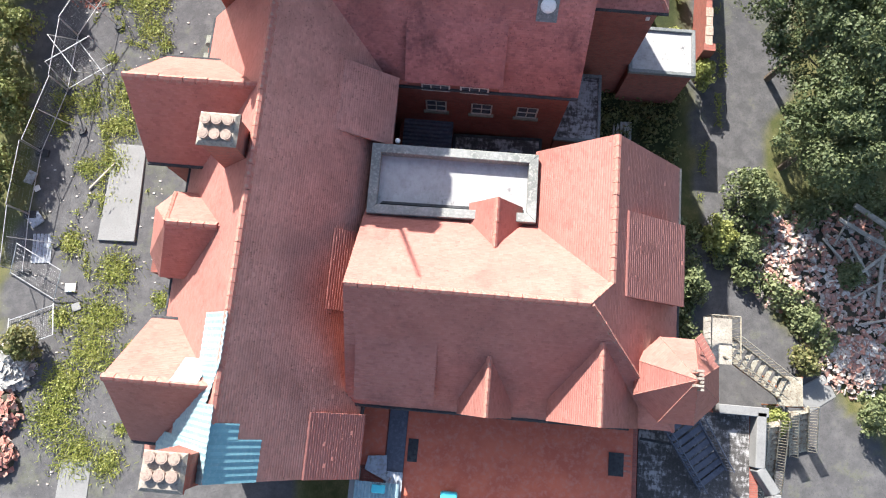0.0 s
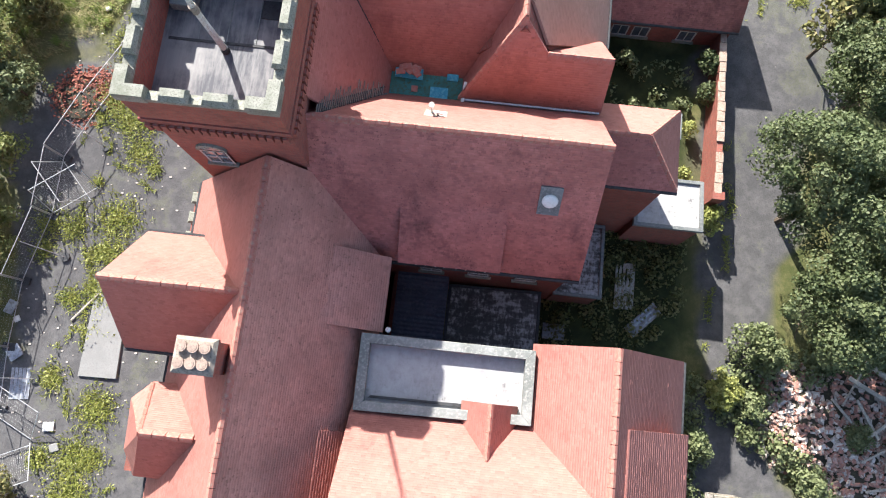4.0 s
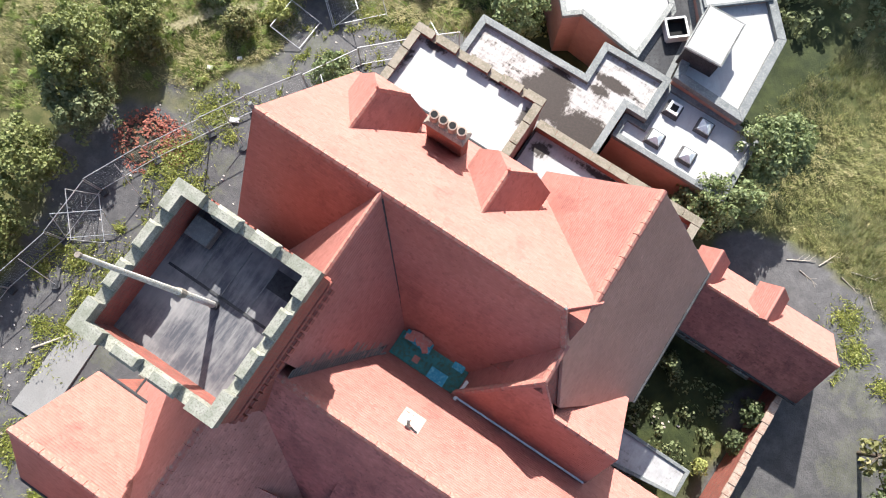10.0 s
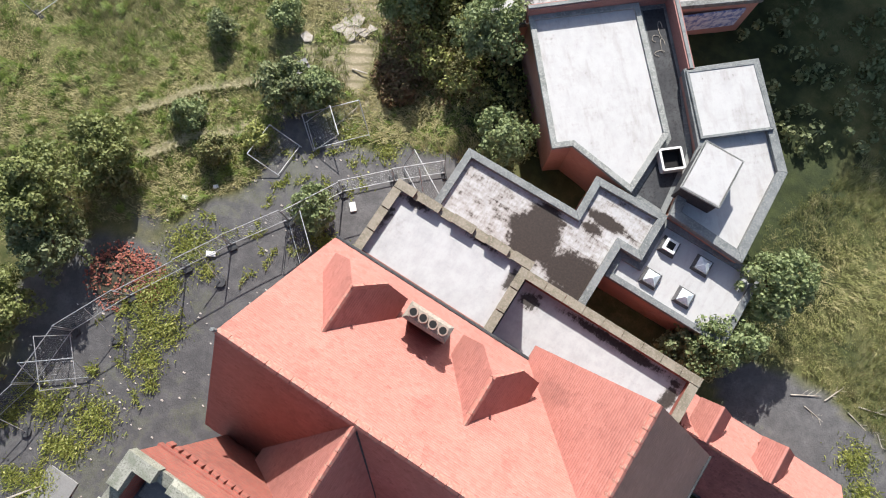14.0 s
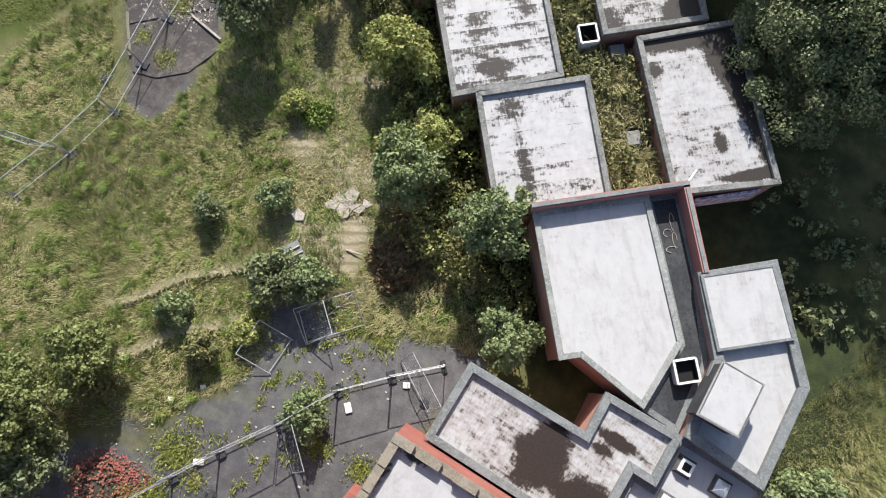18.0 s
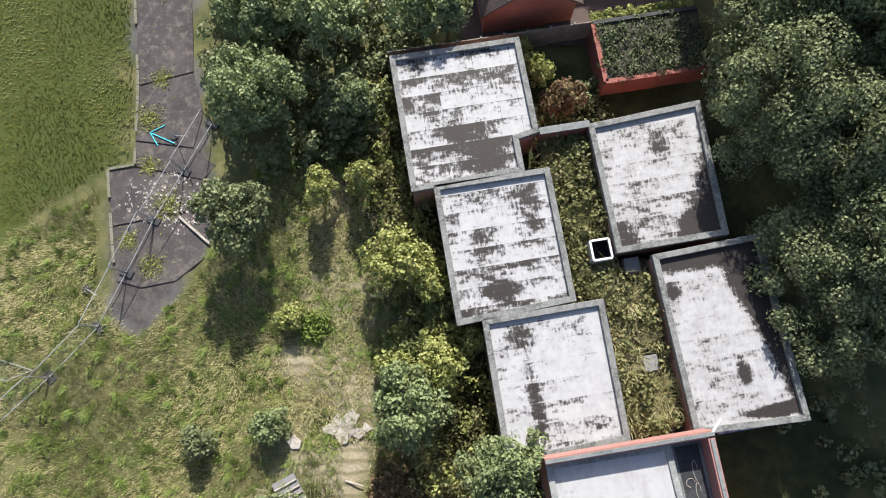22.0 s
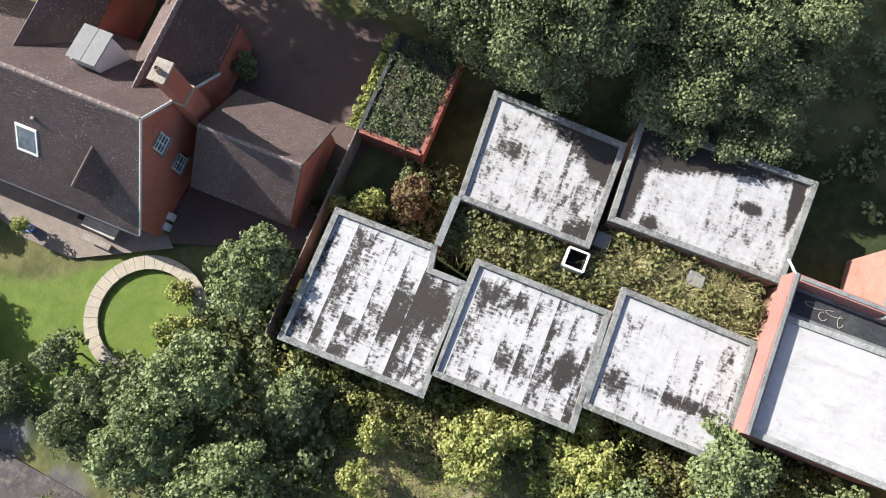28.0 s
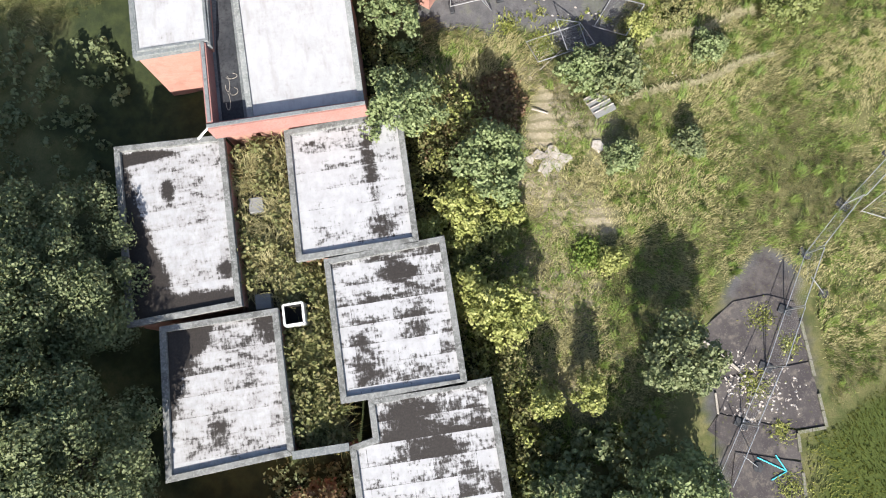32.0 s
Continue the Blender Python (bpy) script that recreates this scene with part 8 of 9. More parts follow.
OLD_STRIP = [(-33.6, 51.6, 0.5), (-33.0, 49.2, 0.7), (-31.6, 47.0, 0.5), (-29.6, 45.6, 0.7), (-36.0, 56.4, 0.6), (-28.6, 42.4, 0.6), (-30.4, 43.0, 0.5), (16.4, 31.0, 0.8), (17.2, 29.6, 0.7), (19.0, 28.6, 0.5)]
wx = []
prng = np.random.RandomState(9)
for x, y, r in YARD_SOUTH + YARD_NORTH + OLD_STRIP:
    n = int(900 * r * r) + 40
    q = prng.normal(size=(n, 2)) * r * 0.55 + (x, y)
    wx.append(q)
CRACKS = [((-15.6, 31.6), (-11.2, 33.6)), ((-14.4, 33.0), (-10.2, 32.2)), ((-16.8, 29.6), (-12.4, 31.2)), ((-13.8, 26.4), (-15.2, 31.0)), ((-18.6, 26.2), (-13.6, 27.6)), ((-12.6, 27.8), (-11.4, 32.4)),
          ((-19.4, 19.6), (-15.6, 22.6)), ((-15.2, 16.4), (-18.8, 21.0)), ((-19.6, 9.2), (-15.8, 10.2)), ((-18.2, 4.4), (-18.8, 16.6)), ((-20.4, -2.0), (-16.2, 2.6)), ((-14.2, 24.8), (-10.6, 29.2)),
          ((13.6, 9.6), (15.2, 20.4)), ((14.4, 26.6), (18.6, 29.6))]
for a, b in CRACKS:
    a, b = np.array(a), np.array(b)
    n = int(np.linalg.norm(b - a) * 70)
    f = prng.uniform(0, 1, n) ** 1.0
    side = np.array([-(b - a)[1], (b - a)[0]]) / np.linalg.norm(b - a)
    sway = 0.35 * np.sin(f * 7 + a[0]) + 0.15 * np.sin(f * 19 + a[1]) + prng.normal(size=n) * 0.10
    q = a + (b - a) * f[:, None] + side * sway[:, None]
    wx.append(q[np.sin(f * 23 + a[1]) + 0.6 * np.sin(f * 51) > -0.25])
wx = np.concatenate(wx)
blades("yard_weeds", wx, ground_z(wx), 0.05, 0.2, 0.04, MOSS, 36, "green weeds growing through the cracked asphalt", 0.9, False)
low_growth("yard_weeds", wx[::60], 0.0, 0.09, LEAF_LIME, 46, "mossy green clumps on the asphalt", 8)

# ---- fences ----


def fence_panel(a, b, label, lean=0.0, group="steel fence panels", feet=True, brace=False, high=1.95):
    """A welded steel site-fence panel from a to b: tube frame, wire infill, concrete feet and brace."""
    a, b = Vector(a), Vector(b)
    za, zb = height(*a), height(*b)
    d = (b - a).normalized()
    s = Vector((-d.y, d.x))
    t = thing("fence_panel", IDENT, (*((a + b) / 2), (za + zb) / 2), label, "fence", group)
    BASE[t.name] = Vector((*((a + b) / 2), (za + zb) / 2))

    def at(f, h):
        p = a + (b - a) * f
        o = s * math.sin(lean) * h
        return (p.x + o.x, p.y + o.y, za + (zb - za) * f + 0.08 + h * math.cos(lean))

    for f in (0.0, 1.0):
        part("upright", bar(at(f, 0), at(f, high), 0.024, 6), GALV, t)
    for h in (0.12, high):
        part("rail", bar(at(0, h), at(1, h), 0.024, 6), GALV, t)
    wires = bmesh.new()
    for i in range(1, 24):
        bar(at(i / 24, 0.12), at(i / 24, high), 0.0017, 3, wires)
    for i in range(1, 7):
        bar(at(0, 0.12 + (high - 0.12) * i / 7), at(1, 0.12 + (high - 0.12) * i / 7), 0.0017, 3, wires)
    tagged(part("wire_infill", wires, GALV, t), "", kind="stuff")
    if feet:
        for f in (0.02, 0.98):
            p = a + (b - a) * f
            q = [tuple(p + d * x + s * y) for x, y in ((-0.12, -0.33), (0.12, -0.33), (0.12, 0.33), (-0.12, 0.33))]
            z = za + (zb - za) * f
            part("foot", prism(q, z - 0.03, z + 0.14), ASPHALT_DARK, t, "", 0.02)
    if brace:
        m = at(0.5, high * 0.85)
        f = a + (b - a) * 0.5 - s * 1.5
        part("brace", bar(m, (f.x, f.y, height(*f) + 0.08), 0.022, 6), GALV, t)
        part("brace_foot", bar((f.x, f.y, height(*f) - 0.02), (f.x, f.y, height(*f) + 0.12), 0.25, 8), ASPHALT_DARK, t)
    return t


def fence_line(pts, label, every=3.2, brace=2):
    k = 0
    for a, b in zip(pts, pts[1:]):
        n = max(1, round((Vector(b) - Vector(a)).length / every))
        for i in range(n):
            p = Vector(a) + (Vector(b) - Vector(a)) * (i / n)
            q = Vector(a) + (Vector(b) - Vector(a)) * ((i + 1) / n)
            fence_panel(p, q - (q - p).normalized() * 0.06, label, 0.03 * math.sin(k * 2.1), brace=k % brace == 0)
            k += 1


fence_line([(-21.9, 5.8), (-21.9, 8.9), (-21.6, 12.3), (-20.5, 15.75), (-20.15, 18.85), (-18.45, 21.65), (-16.65, 24.2), (-15.2, 26.2), (-13.3, 28.6), (-11.6, 31.2), (-9.6, 32.95), (-7.5, 34.6)], "leaning steel mesh site fence panel on concrete feet")
fence_line([(-29.7, 50.5), (-29.75, 44.5), (-29.3, 38.5), (-30.0, 35.4), (-31.0, 32.1)], "galvanised site fence panel at the meadow edge", 3.2, 3)
for a, b, l in (((-20.4, 15.8), (-18.2, 17.2), 0.5), ((-20.1, 18.6), (-18.5, 16.6), -0.5), ((-15.3, 33.6), (-14.1, 32.4), 0.9), ((-14.1, 32.4), (-11.95, 34.5), 1.1), ((-9.6, 33.8), (-7.3, 32.2), 0.4), ((-14.9, 30.4), (-14.75, 32.3), 1.2), ((-13.2, 28.4), (-11.7, 26.9), 0.5),
                ((-22.6, 5.7), (-20.2, 4.3), 1.0), ((-20.2, 4.2), (-22.4, 3.4), 1.15), ((-30.9, 35.4), (-33.6, 35.0), 0.3)):
    fence_panel(a, b, "fallen steel mesh fence panel lying askew", l, "fallen fence panels", False)

# ---- debris ----
deb = random.Random(31)


def chunk_mesh(sx, sy, sz, mat, seed):
    r = random.Random(seed)
    bm = box(-sx / 2, sx / 2, -sy / 2, sy / 2, -sz / 2, sz / 2)
    for v in bm.verts:
        v.co += Vector((r.uniform(-0.12, 0.12) * sx, r.uniform(-0.12, 0.12) * sy, r.uniform(-0.15, 0.15) * sz))
    return mesh_from("brick", bm, mat)


def heap(name, spots, zc, n, mats, label, seed, size=(0.25, 0.13, 0.1), top=300):
    """A mound of broken pieces over a low earth core; each piece its own object."""
    r = random.Random(seed)
    cx, cy = sum(s[0] for s in spots) / len(spots), sum(s[1] for s in spots) / len(spots)
    t = thing(name, IDENT, (cx, cy, height(cx, cy)), label, "rubble")
    BASE[t.name] = Vector((cx, cy, height(cx, cy)))
    core = bmesh.new()
    for x, y, rad, hh in spots:
        rings = []
        for k in range(5):
            rr, z = rad * math.cos(k * math.pi / 9), hh * math.sin(k * math.pi / 9)
            rings.append([core.verts.new((x + rr * math.cos(a * math.pi / 7), y + rr * math.sin(a * math.pi / 7), height(x, y) - 0.05 + z)) for a in range(14)])
        for p, q in zip(rings, rings[1:]):
            for a in range(14):
                core.faces.new((p[a], p[(a + 1) % 14], q[(a + 1) % 14], q[a]))
        core.faces.new(rings[-1])
    part("core", core, WET_DIRT, t)
    meshes = [chunk_mesh(size[0] * r.uniform(0.6, 1.5), size[1] * r.uniform(0.7, 1.5), size[2] * r.uniform(0.7, 1.5), m, seed + i) for i, m in enumerate(mats * 3)]
    for i in range(n):
        x, y, rad, hh = spots[i % len(spots)]
        a, f = r.uniform(0, 6.283), math.sqrt(r.uniform(0, 1)) * 1.02
        px, py = x + rad * f * math.cos(a), y + rad * f * math.sin(a)
        z = height(px, py) + hh * math.sqrt(max(0, 1 - f * f)) * 0.93 + 0.03
        m = Matrix.Translation((px, py, z)) @ Euler((r.uniform(-0.6, 0.6), r.uniform(-0.6, 0.6), r.uniform(0, 6.28))).to_matrix().to_4x4()
        piece("brick", meshes[i % len(meshes)], t, m)
    return t


heap("rubble_heap", [(17.6, 7.4, 1.6, 0.7), (18.6, 5.6, 1.9, 0.9)], 0, 290, [RUBBLE, RUBBLE_PALE, RUBBLE], "heap of broken bricks and mortar beside the road", 71, (0.27, 0.17, 0.12))
heap("rubble_heap", [(20.6, 7.2, 2.0, 0.8), (20.6, 3.6, 1.9, 0.7)], 0, 290, [RUBBLE, RUBBLE_PALE, RUBBLE], "heap of broken bricks with charred timber", 72, (0.26, 0.16, 0.12))
heap("rubble_heap", [(20.4, 1.4, 1.5, 0.5)], 0, 190, [RUBBLE_PALE, RUBBLE_PALE, RUBBLE], "heap of pale broken masonry", 73, (0.28, 0.18, 0.12))
heap("burnt_heap", [(-19.7, 22.2, 1.35, 0.22)], 0, 240, [RED_SHARD, RUST, RED_SHARD], "scatter of broken red tiles on the asphalt", 74, (0.10, 0.075, 0.03))
heap("tile_stack", [(-22.2, -1.2, 1.0, 0.6), (-22.3, -3.4, 1.0, 0.6)], 0, 240, [RIDGE, RUBBLE, RIDGE], "stacks of salvaged clay tiles in the yard", 75, (0.28, 0.17, 0.05))
heap("rubble_heap", [(-22.0, 1.0, 1.1, 0.4)], 0, 110, [RUBBLE_PALE, PEELING, CONCRETE], "pile of white boards and broken render", 76, (0.6, 0.3, 0.05))
heap("rubble_heap", [(9.6, 18.6, 0.7, 0.2), (9.4, 20.0, 0.5, 0.15)], 0, 90, [RUBBLE_PALE, RUBBLE, RUBBLE_PALE], "broken stones along the yard wall", 77, (0.2, 0.14, 0.1))


def rubble_fill(name, spots, n, mat, label, seed, smin, smax):
    """The smaller broken pieces between the larger ones, joined as one."""
    r = random.Random(seed)
    verts, faces = [], []
    for i in range(n):
        x, y, rad, hh = spots[i % len(spots)]
        a, f = r.uniform(0, 6.283), math.sqrt(r.uniform(0, 1)) * 1.12
        px, py = x + rad * f * math.cos(a), y + rad * f * math.sin(a)
        z = height(px, py) + hh * math.sqrt(max(0, 1 - f * f)) * 0.95
        l, w, h = r.uniform(smin, smax), r.uniform(smin, smax) * 0.6, r.uniform(smin, smax) * 0.4
        m = Matrix.Translation((px, py, z)) @ Euler((r.uniform(-0.7, 0.7), r.uniform(-0.7, 0.7), r.uniform(0, 6.28))).to_matrix().to_4x4()
        b = len(verts)
        verts += [tuple(m @ Vector((sx * l / 2, sy * w / 2, sz * h / 2 + r.uniform(-0.01, 0.01)))) for sz in (-1, 1) for sx, sy in ((-1, -1), (1, -1), (1, 1), (-1, 1))]
        faces += [tuple(b + k for k in f4) for f4 in ((0, 3, 2, 1), (4, 5, 6, 7), (0, 1, 5, 4), (1, 2, 6, 5), (2, 3, 7, 6), (3, 0, 4, 7))]
    me = bpy.data.meshes.new(name)
    me.from_pydata(verts, [], faces)
    me.materials.append(mat)
    return tagged(new(name, me), label, "rubble", "", "stuff")


EAST_HEAPS = [(17.6, 7.2, 1.8, 0.7), (18.6, 5.4, 2.0, 0.9), (20.6, 7.0, 2.2, 0.8), (20.7, 3.6, 2.1, 0.7), (20.4, 1.3, 1.7, 0.5), (17.2, 5.2, 1.3, 0.35), (19.2, 3.0, 1.3, 0.45), (22.4, 5.2, 1.8, 0.6)]
rubble_fill("brick_rubble", EAST_HEAPS, 1500, RUBBLE, "loose red brick rubble covering the ground", 81, 0.1, 0.3)
rubble_fill("brick_rubble", EAST_HEAPS, 900, RUBBLE_PALE, "pale mortar-covered rubble among red bricks", 82, 0.1, 0.32)
rubble_fill("court_rubble", [(-29.6, 46.4, 1.3, 0.04), (-28.6, 45.4, 1.1, 0.04), (-30.8, 45.2, 1.2, 0.04)], 420, RUBBLE_PALE, "pale broken concrete scattered on the old court", 84, 0.05, 0.22)
rubble_fill("tile_shards", [(-19.6, 22.2, 1.6, 0.1), (-18.4, 22.6, 1.2, 0.06)], 900, RED_SHARD, "shards of broken red tile on the asphalt", 83, 0.06, 0.16)


def beams(rows, mat, label, group):
    for x, y, z, ln, ang, tilt, w in rows:
        d = Vector((math.cos(radians(ang)) * math.cos(radians(tilt)), math.sin(radians(ang)) * math.cos(radians(tilt)), math.sin(radians(tilt))))
        c = Vector((x, y, height(x, y) + z))
        solo("timber_beam", plank(c - d * ln / 2, c + d * ln / 2, w, w * 0.6), mat, IDENT, tuple(c - d * ln / 2), label, "timber", group, bevel=0.01)


beams([(21.4, 7.6, 0.9, 3.2, 150, 6, 0.2), (22.0, 6.4, 1.0, 3.0, 35, 4, 0.16), (20.8, 6.4, 1.0, 2.2, 120, 10, 0.14), (21.8, 5.2, 0.9, 2.6, 80, 5, 0.18), (22.4, 4.4, 0.9, 2.4, 95, 3, 0.16), (20.2, 7.8, 0.9, 1.8, 60, 8, 0.1), (21.2, 4.8, 0.9, 1.8, 30, 12, 0.1), (19.6, 6.8, 0.95, 1.5, 130, 6, 0.12),
       (22.6, 7.0, 1.0, 2.8, 50, 2, 0.14), (21.6, 3.2, 0.8, 2.2, 10, 5, 0.12), (22.4, 8.2, 0.8, 3.4, 145, 3, 0.25)], PALE_TIMBER, "bleached roof timber lying across the rubble", "timbers in the rubble")
beams([(-27.6, 45.0, 0.14, 2.3, -14, 2, 0.13), (-28.3, 47.2, 0.1, 1.0, -60, 0, 0.1), (-14.3, 37.6, 0.1, 0.9, 10, 0, 0.08), (-18.3, 11.0, 0.1, 1.9, 48, 1, 0.09), (-13.6, 34.9, 0.1, 1.6, 70, 0, 0.05)], PALE_TIMBER, "pale timber baulk lying on the ground", "loose timbers")

for poly, lab in (([(-17.8, 12.8), (-16.1, 12.65), (-16.3, 7.4), (-18.25, 7.5)], "smooth pale concrete slab in the yard"), ([(-19.0, -3.5), (-17.5, -3.6), (-17.6, -5.6), (-19.15, -5.6)], "smooth pale concrete slab in the yard"), ([(17.3, -0.2), (18.9, 0.6), (19.4, -0.5), (18.0, -1.3)], "broken white concrete slab beside the road")):
    z = max(height(*p) for p in poly) + 0.03
    solo("concrete_slab", prism(poly, z - 0.5, z), CONCRETE, IDENT, (*poly[0], z - 0.5), lab, "slab", "concrete slabs", bevel=0.02)
corrugated("metal_sheet", IDENT, (-21.6, 6.3, 0.5), (-21.65, 7.85, 0.5), (-20.6, 6.3, 0.5), GREY_SHEET, "grey corrugated sheet lying in the yard", None, 0.2, 0.03)
junk = [(-19.4, 5.0, 0.55, 0.45, WHITE, "white board lying in the yard"), (-19.0, 4.0, 0.45, 0.4, CONCRETE, "broken paving slab in the yard"), (-22.1, 10.9, 0.7, 0.5, GREY_SHEET, "crumpled metal scrap by the fence"), (-21.7, 10.3, 0.3, 0.3, WHITE, "white scrap by the fence"), (-15.9, 25.3, 0.5, 0.28, WHITE, "white box lying beside the fence"),
        (-18.6, 27.2, 0.3, 0.22, WHITE, "white scrap on the asphalt"), (-17.5, 28.4, 0.25, 0.2, WHITE, "white scrap on the asphalt"), (-10.8, 30.7, 0.5, 0.32, WHITE, "white board on the shrub"), (-8.8, 32.9, 0.35, 0.3, WHITE, "white scrap in the shrubs"), (-21.6, 8.6, 0.7, 0.7, GREY_SHEET, "crumpled pale sheet by the fence")]
for x, y, w, l, m, lab in junk:
    bm = box(-w / 2, w / 2, -l / 2, l / 2, 0, 0.1)
    bmesh.ops.rotate(bm, matrix=Matrix.Rotation(deb.uniform(0, 3), 3, "Z"), verts=bm.verts)
    bmesh.ops.translate(bm, vec=(x, y, height(x, y) + 0.02), verts=bm.verts)
    solo("scrap", bm, m, IDENT, (x, y, height(x, y)), lab, "scrap", "scraps in the yard", bevel=0.02)
tw = random.Random(12)
for x, y, ln, ang in ((12.6, 32.4, 1.5, 25), (14.2, 32.9, 1.2, 60), (15.4, 32.9, 2.2, -20), (17.0, 32.6, 1.8, -50), (15.8, 33.4, 1.6, 10), (13.4, 32.2, 1.1, -15)):
    d = Vector((math.cos(radians(ang)), math.sin(radians(ang)), 0))
    b0 = Vector((x, y, height(x, y) + 0.04))
    tg = thing("fallen_branch", IDENT, tuple(b0), "bare grey branch fallen on the asphalt edge", "branch", "fallen branches")
    part("limb", bar(b0, b0 + d * ln, 0.035, 6, None, 0.012), PALE_TIMBER, tg)
    for i in range(3):
        q = b0 + d * ln * (0.35 + 0.2 * i)
        e = Matrix.Rotation(tw.choice((-1, 1)) * 0.7, 3, "Z") @ d
        part("twig", bar(q, q + e * ln * 0.3 + Vector((0, 0, 0.08)), 0.014, 5, None, 0.006), PALE_TIMBER, tg)
lit = bmesh.new()
lr = random.Random(8)
for x0, x1, y0, y1, n in ((-22, -14, -5, 18, 170), (-21, -9, 18, 34, 150), (17, 22, 1, 9, 90), (8.6, 11.2, 17.5, 23, 40)):
    for i in range(n):
        x, y, s = lr.uniform(x0, x1), lr.uniform(y0, y1), lr.uniform(0.02, 0.07)
        z = height(x, y)
        box(x - s, x + s, y - s * 0.6, y + s * 0.6, z - 0.02, z + s * 0.6, lit)
solo("litter", lit, RUBBLE_PALE, IDENT, (0, 0, 0), "small pale stones and litter over the asphalt", "litter", "", "stuff")

# the old hard court: worn tarmac panels with pale broken edging
def old_tar():
    k = Nodes("old_tarmac", 0.92)
    ob = k.coord("Object")
    n1, n2, n3 = k.noise(ob, 0.6, 6, 0.62), k.noise(ob, 2.4, 6, 0.7), k.noise(ob, 13.0, 5, 0.7)
    c = k.mix(k.ramp(n1, 0.4, 0.62), (0.042, 0.036, 0.037), (0.074, 0.065, 0.062))
    c = k.mix(k.math("MULTIPLY", k.ramp(n2, 0.52, 0.66), 0.8), c, (0.135, 0.118, 0.095))
    c = k.mix(k.math("MULTIPLY", k.ramp(n3, 0.56, 0.7), 0.6), c, (0.19, 0.175, 0.15))
    c = k.mix(k.math("MULTIPLY", k.ramp(n2, 0.30, 0.38, (1, 1, 1, 1), (0, 0, 0, 1)), 0.75), c, (0.10, 0.105, 0.03))
    k.bump(n3, 0.5, 0.015)
    return k.color(c)


OLD_TAR = old_tar()
EDGING = grainy("mossy_pale_edging", (0.15, 0.14, 0.115), (0.095, 0.10, 0.045), (0.21, 0.20, 0.17), 3.0, 14)
hc_court = thing("hard_court", IDENT, (-31.0, 47.0, 0.3), "old dark tarmac court breaking up under moss", "paving", "", "structure")
BASE[hc_court.name] = Vector((-31.0, 47.0, 0.3))


def land_panel(name, poly, mat, up, thick=0.16):
    poly = ccw(poly)
    part(name, solid(bmesh.new(), [(x, y, height(x, y) + up - thick) for x, y in poly], [(x, y, height(x, y) + up) for x, y in poly]), mat, hc_court)


COURT_PANELS = [[(-41.6, 61.6), (-37.4, 61.3), (-34.6, 56.6), (-37.2, 54.9)], [(-37.2, 54.9), (-34.6, 56.6), (-32.2, 52.7), (-34.5, 50.7)],
                [(-34.45, 50.6), (-32.15, 52.6), (-30.5, 50.8), (-30.0, 48.9), (-33.0, 47.9)], [(-32.95, 47.8), (-29.95, 48.8), (-28.4, 48.55), (-28.6, 47.6), (-32.25, 46.65)],
                [(-33.4, 45.8), (-32.2, 46.55), (-28.7, 47.5), (-27.75, 46.3), (-31.6, 43.3)], [(-31.55, 43.2), (-27.65, 46.2), (-26.3, 44.2), (-27.1, 42.3), (-28.5, 41.2), (-29.8, 40.95)]]
for q in COURT_PANELS:
    land_panel("tarmac_panel", q, OLD_TAR, 0.055)
er = random.Random(44)
for line in ([(-40.4, 59.8), (-34.5, 50.65), (-32.3, 46.7), (-33.45, 45.85), (-31.55, 43.2), (-29.85, 40.9)],):
    for a, b in zip(line, line[1:]):
        a, b = Vector(a), Vector(b)
        n = max(1, round((b - a).length / 0.9))
        for i in range(n):
            if er.random() < 0.12:
                continue
            p, q = a + (b - a) * (i / n), a + (b - a) * ((i + 0.96) / n)
            part("edging_stone", plank((*p, height(*p) + 0.04 + er.uniform(0, 0.03)), (*q, height(*q) + 0.04 + er.uniform(0, 0.03)), 0.15, 0.16), EDGING, hc_court)

# marks on the old hard court
court_mark = thing("tube_frame", IDENT, (-32.2, 47.8, 0.3), "turquoise frame of bent tube lying on the asphalt", "tube frame")
for a, b in (((-32.5, 48.6), (-32.0, 49.3)), ((-32.5, 48.6), (-31.75, 48.15)), ((-32.4, 48.6), (-31.0, 48.65))):
    part("tube", bar((*a, height(*a) + 0.09), (*b, height(*b) + 0.09), 0.03, 6), TURQUOISE, court_mark)

# broken paving, steps and trodden lines in the meadow
WORN_PAVING = grainy("worn_pale_paving", (0.41, 0.375, 0.335), (0.32, 0.285, 0.245), (0.19, 0.17, 0.13), 2.6, 11)
pad = thing("broken_paving", IDENT, (-16.0, 39.9, height(-16.0, 39.9)), "broken pale concrete pad at the trodden path", "paving", "", "structure")
BASE[pad.name] = Vector((-16.0, 39.9, height(-16.0, 39.9)))
pr = random.Random(17)
knots = {}
for i in range(6):
    for j in range(4):
        knots[i, j] = (-16.95 + i * 0.36 + j * 0.14 + pr.uniform(-0.13, 0.13), 39.1 + j * 0.5 - i * 0.05 + pr.uniform(-0.15, 0.15))
for i in range(5):
    for j in range(3):
        if (i, j) in ((0, 2), (4, 0), (3, 2)):
            continue
        q = [knots[i, j], knots[i + 1, j], knots[i + 1, j + 1], knots[i, j + 1]]
        cx, cy = sum(c[0] for c in q) / 4, sum(c[1] for c in q) / 4
        k = pr.uniform(0.93, 0.985)
        z = height(cx, cy) + pr.uniform(0.09, 0.17)
        part("slab_piece", prism([(cx + (x - cx) * k, cy + (y - cy) * k) for x, y in q], z - 0.14, z), WORN_PAVING, pad)
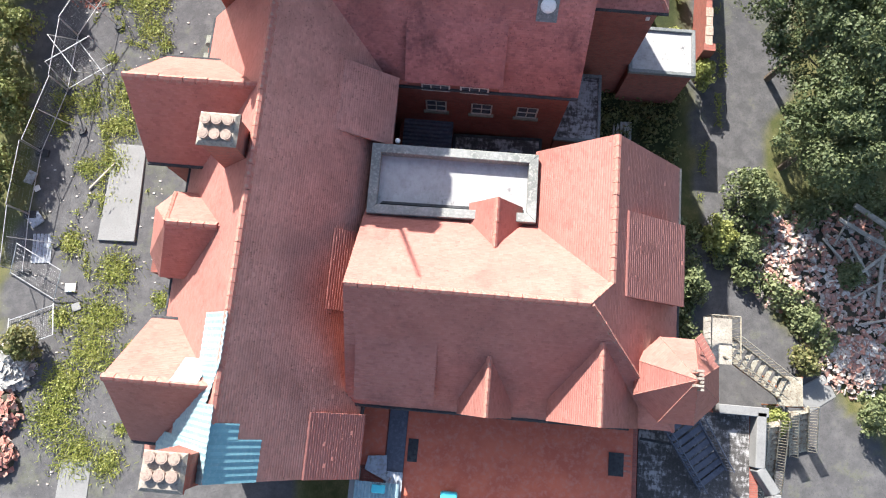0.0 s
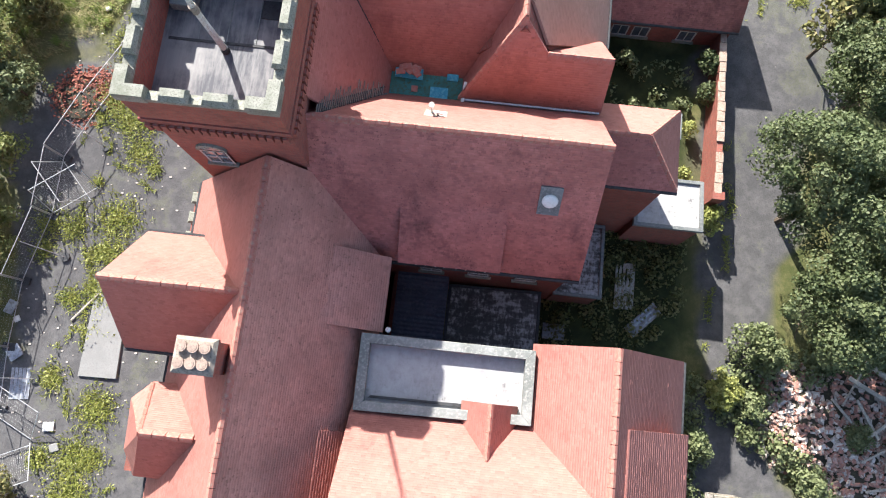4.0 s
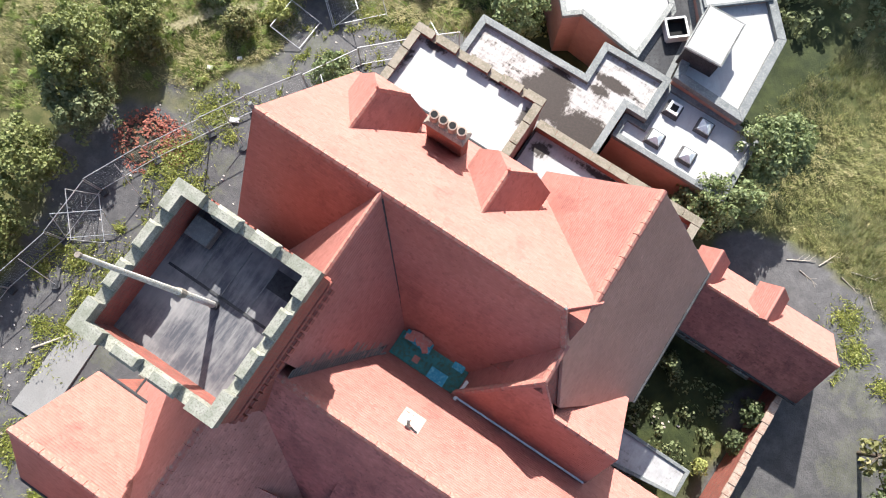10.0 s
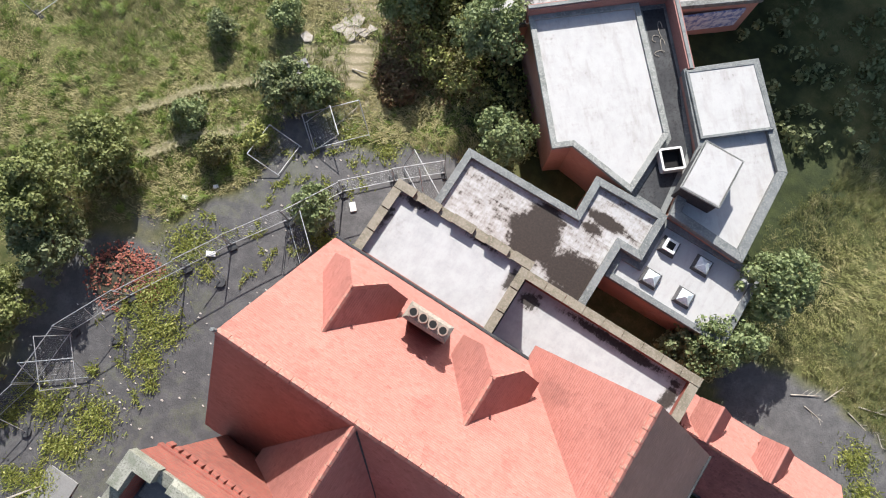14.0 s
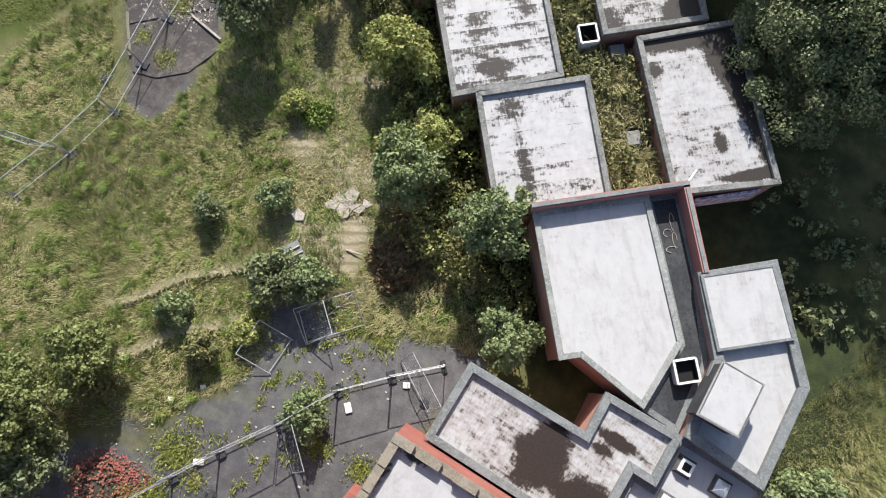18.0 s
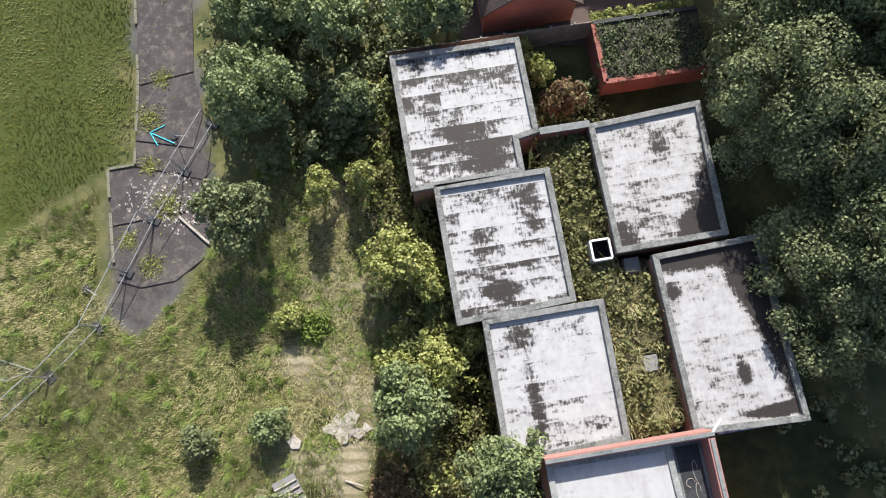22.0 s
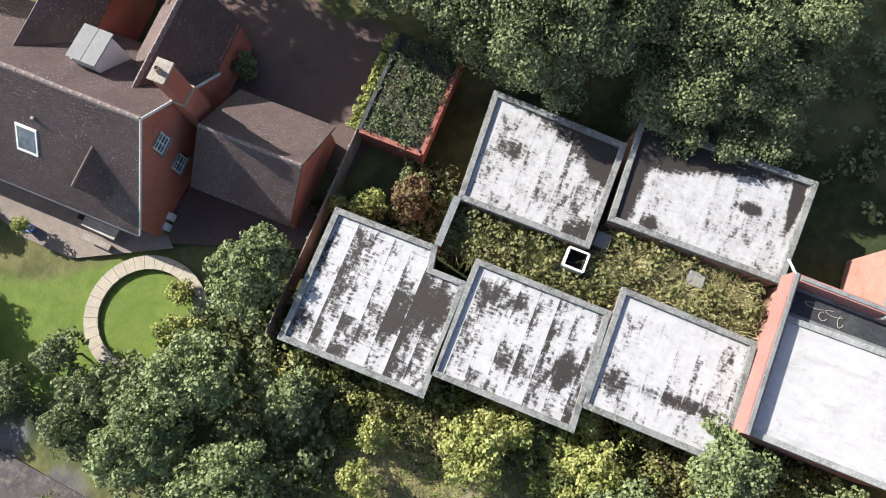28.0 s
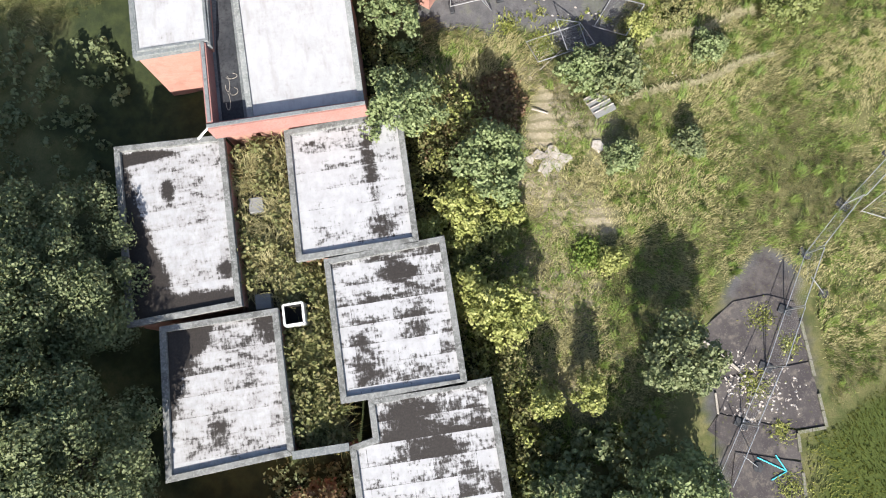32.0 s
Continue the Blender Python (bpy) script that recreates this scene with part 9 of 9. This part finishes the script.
solo("concrete_lump", prism([(-18.2, 37.9), (-17.75, 37.65), (-17.4, 37.85), (-17.5, 38.2), (-18.0, 38.3)], height(-17.8, 38.0) - 0.1, height(-17.8, 38.0) + 0.22), WORN_PAVING, IDENT, (-17.8, 38.0, height(-17.8, 38.0)), "pale broken concrete lump beside a dark shrub", "rubble", "", "", 0.03)
stp = thing("garden_steps", IDENT, (-16.6, 35.8, height(-16.6, 35.8)), "mossy concrete garden steps with pale nosings", "steps", "", "structure")
BASE[stp.name] = Vector((-16.6, 35.8, height(-16.6, 35.8)))
sd, sn = Vector((-0.575, -0.818, 0)), Vector((-0.818, 0.575, 0))
for i in range(4):
    c = Vector((-16.3, 36.05, height(-16.3, 36.0) + 0.06 + 0.07 * i)) + sn * (0.32 * i)
    part("tread", plank(c - sd * 0.15, c + sd * 1.0, 0.30, 0.12), CONCRETE, stp)
    part("nosing", plank(c - sd * 0.15 - sn * 0.17 + Vector((0, 0, 0.02)), c + sd * 1.0 - sn * 0.17 + Vector((0, 0, 0.02)), 0.06, 0.12), RUBBLE_PALE, stp)


def flattened(name, a, b, wide, n, seed, label):
    """A line of flattened bleached grass."""
    r = np.random.RandomState(seed)
    a, b = np.array(a), np.array(b)
    f = r.uniform(0, 1, n)
    d = (b - a) / np.linalg.norm(b - a)
    side = np.array([-d[1], d[0]])
    pts = a + (b - a) * f[:, None] + side * (r.normal(size=n) * wide + 0.15 * np.sin(f * 9))[:, None]
    blades(name, pts, ground_z(pts) + 0.2, 0.05, 0.16, 0.035, BLEACHED, seed + 1, label, 1.6, False)


BLEACHED = leaf("bleached_straw", (0.30, 0.275, 0.15), (0.38, 0.345, 0.20), (0.46, 0.42, 0.27))
for a, b, w, sd0 in (((-17.4, 32.4), (-22.0, 28.0), 0.09, 91), ((-17.9, 35.5), (-23.8, 29.8), 0.06, 93)):
    flattened("flattened_grass", a, b, w, 1300, sd0, "line of flattened bleached grass in the meadow")

# loose cable on the gutter roof
cab = thing("loose_cable", MOD, (25.2, 36.5, 4.18), "tangled pale cable lying on the gutter roof", "cable")
for cx, cy, rr, fx, fy in ((25.1, 36.2, 0.2, 1.5, 0.7), (25.3, 36.6, 0.24, 0.5, 1.7), (25.05, 37.0, 0.17, 1.3, 1.1), (25.35, 37.5, 0.2, 0.6, 2.2)):
    for i in range(8):
        a0, a1 = i * 0.55, (i + 1) * 0.55
        k0, k1 = rr * (0.7 + 0.06 * i), rr * (0.7 + 0.06 * (i + 1))
        part("cable_length", bar((cx + k0 * fx * math.cos(a0), cy + k0 * fy * math.sin(a0), 4.21), (cx + k1 * fx * math.cos(a1), cy + k1 * fy * math.sin(a1), 4.21), 0.014, 5), PALE_TIMBER, cab)
GRAFFITI = grainy("sprayed_wall_paint", (0.50, 0.52, 0.58), (0.13, 0.17, 0.36), (0.62, 0.63, 0.66), 2.4, 6, 0.6, 0.1, spread=(0.46, 0.54))
solo("sprayed_wall_panel", box(27.2, 30.5, 38.58, 38.68, 1.3, 2.9), GRAFFITI, MOD, (28.8, 38.6, 1.3), "wall panel sprayed with blue and white paint", "painted panel", "", "structure")
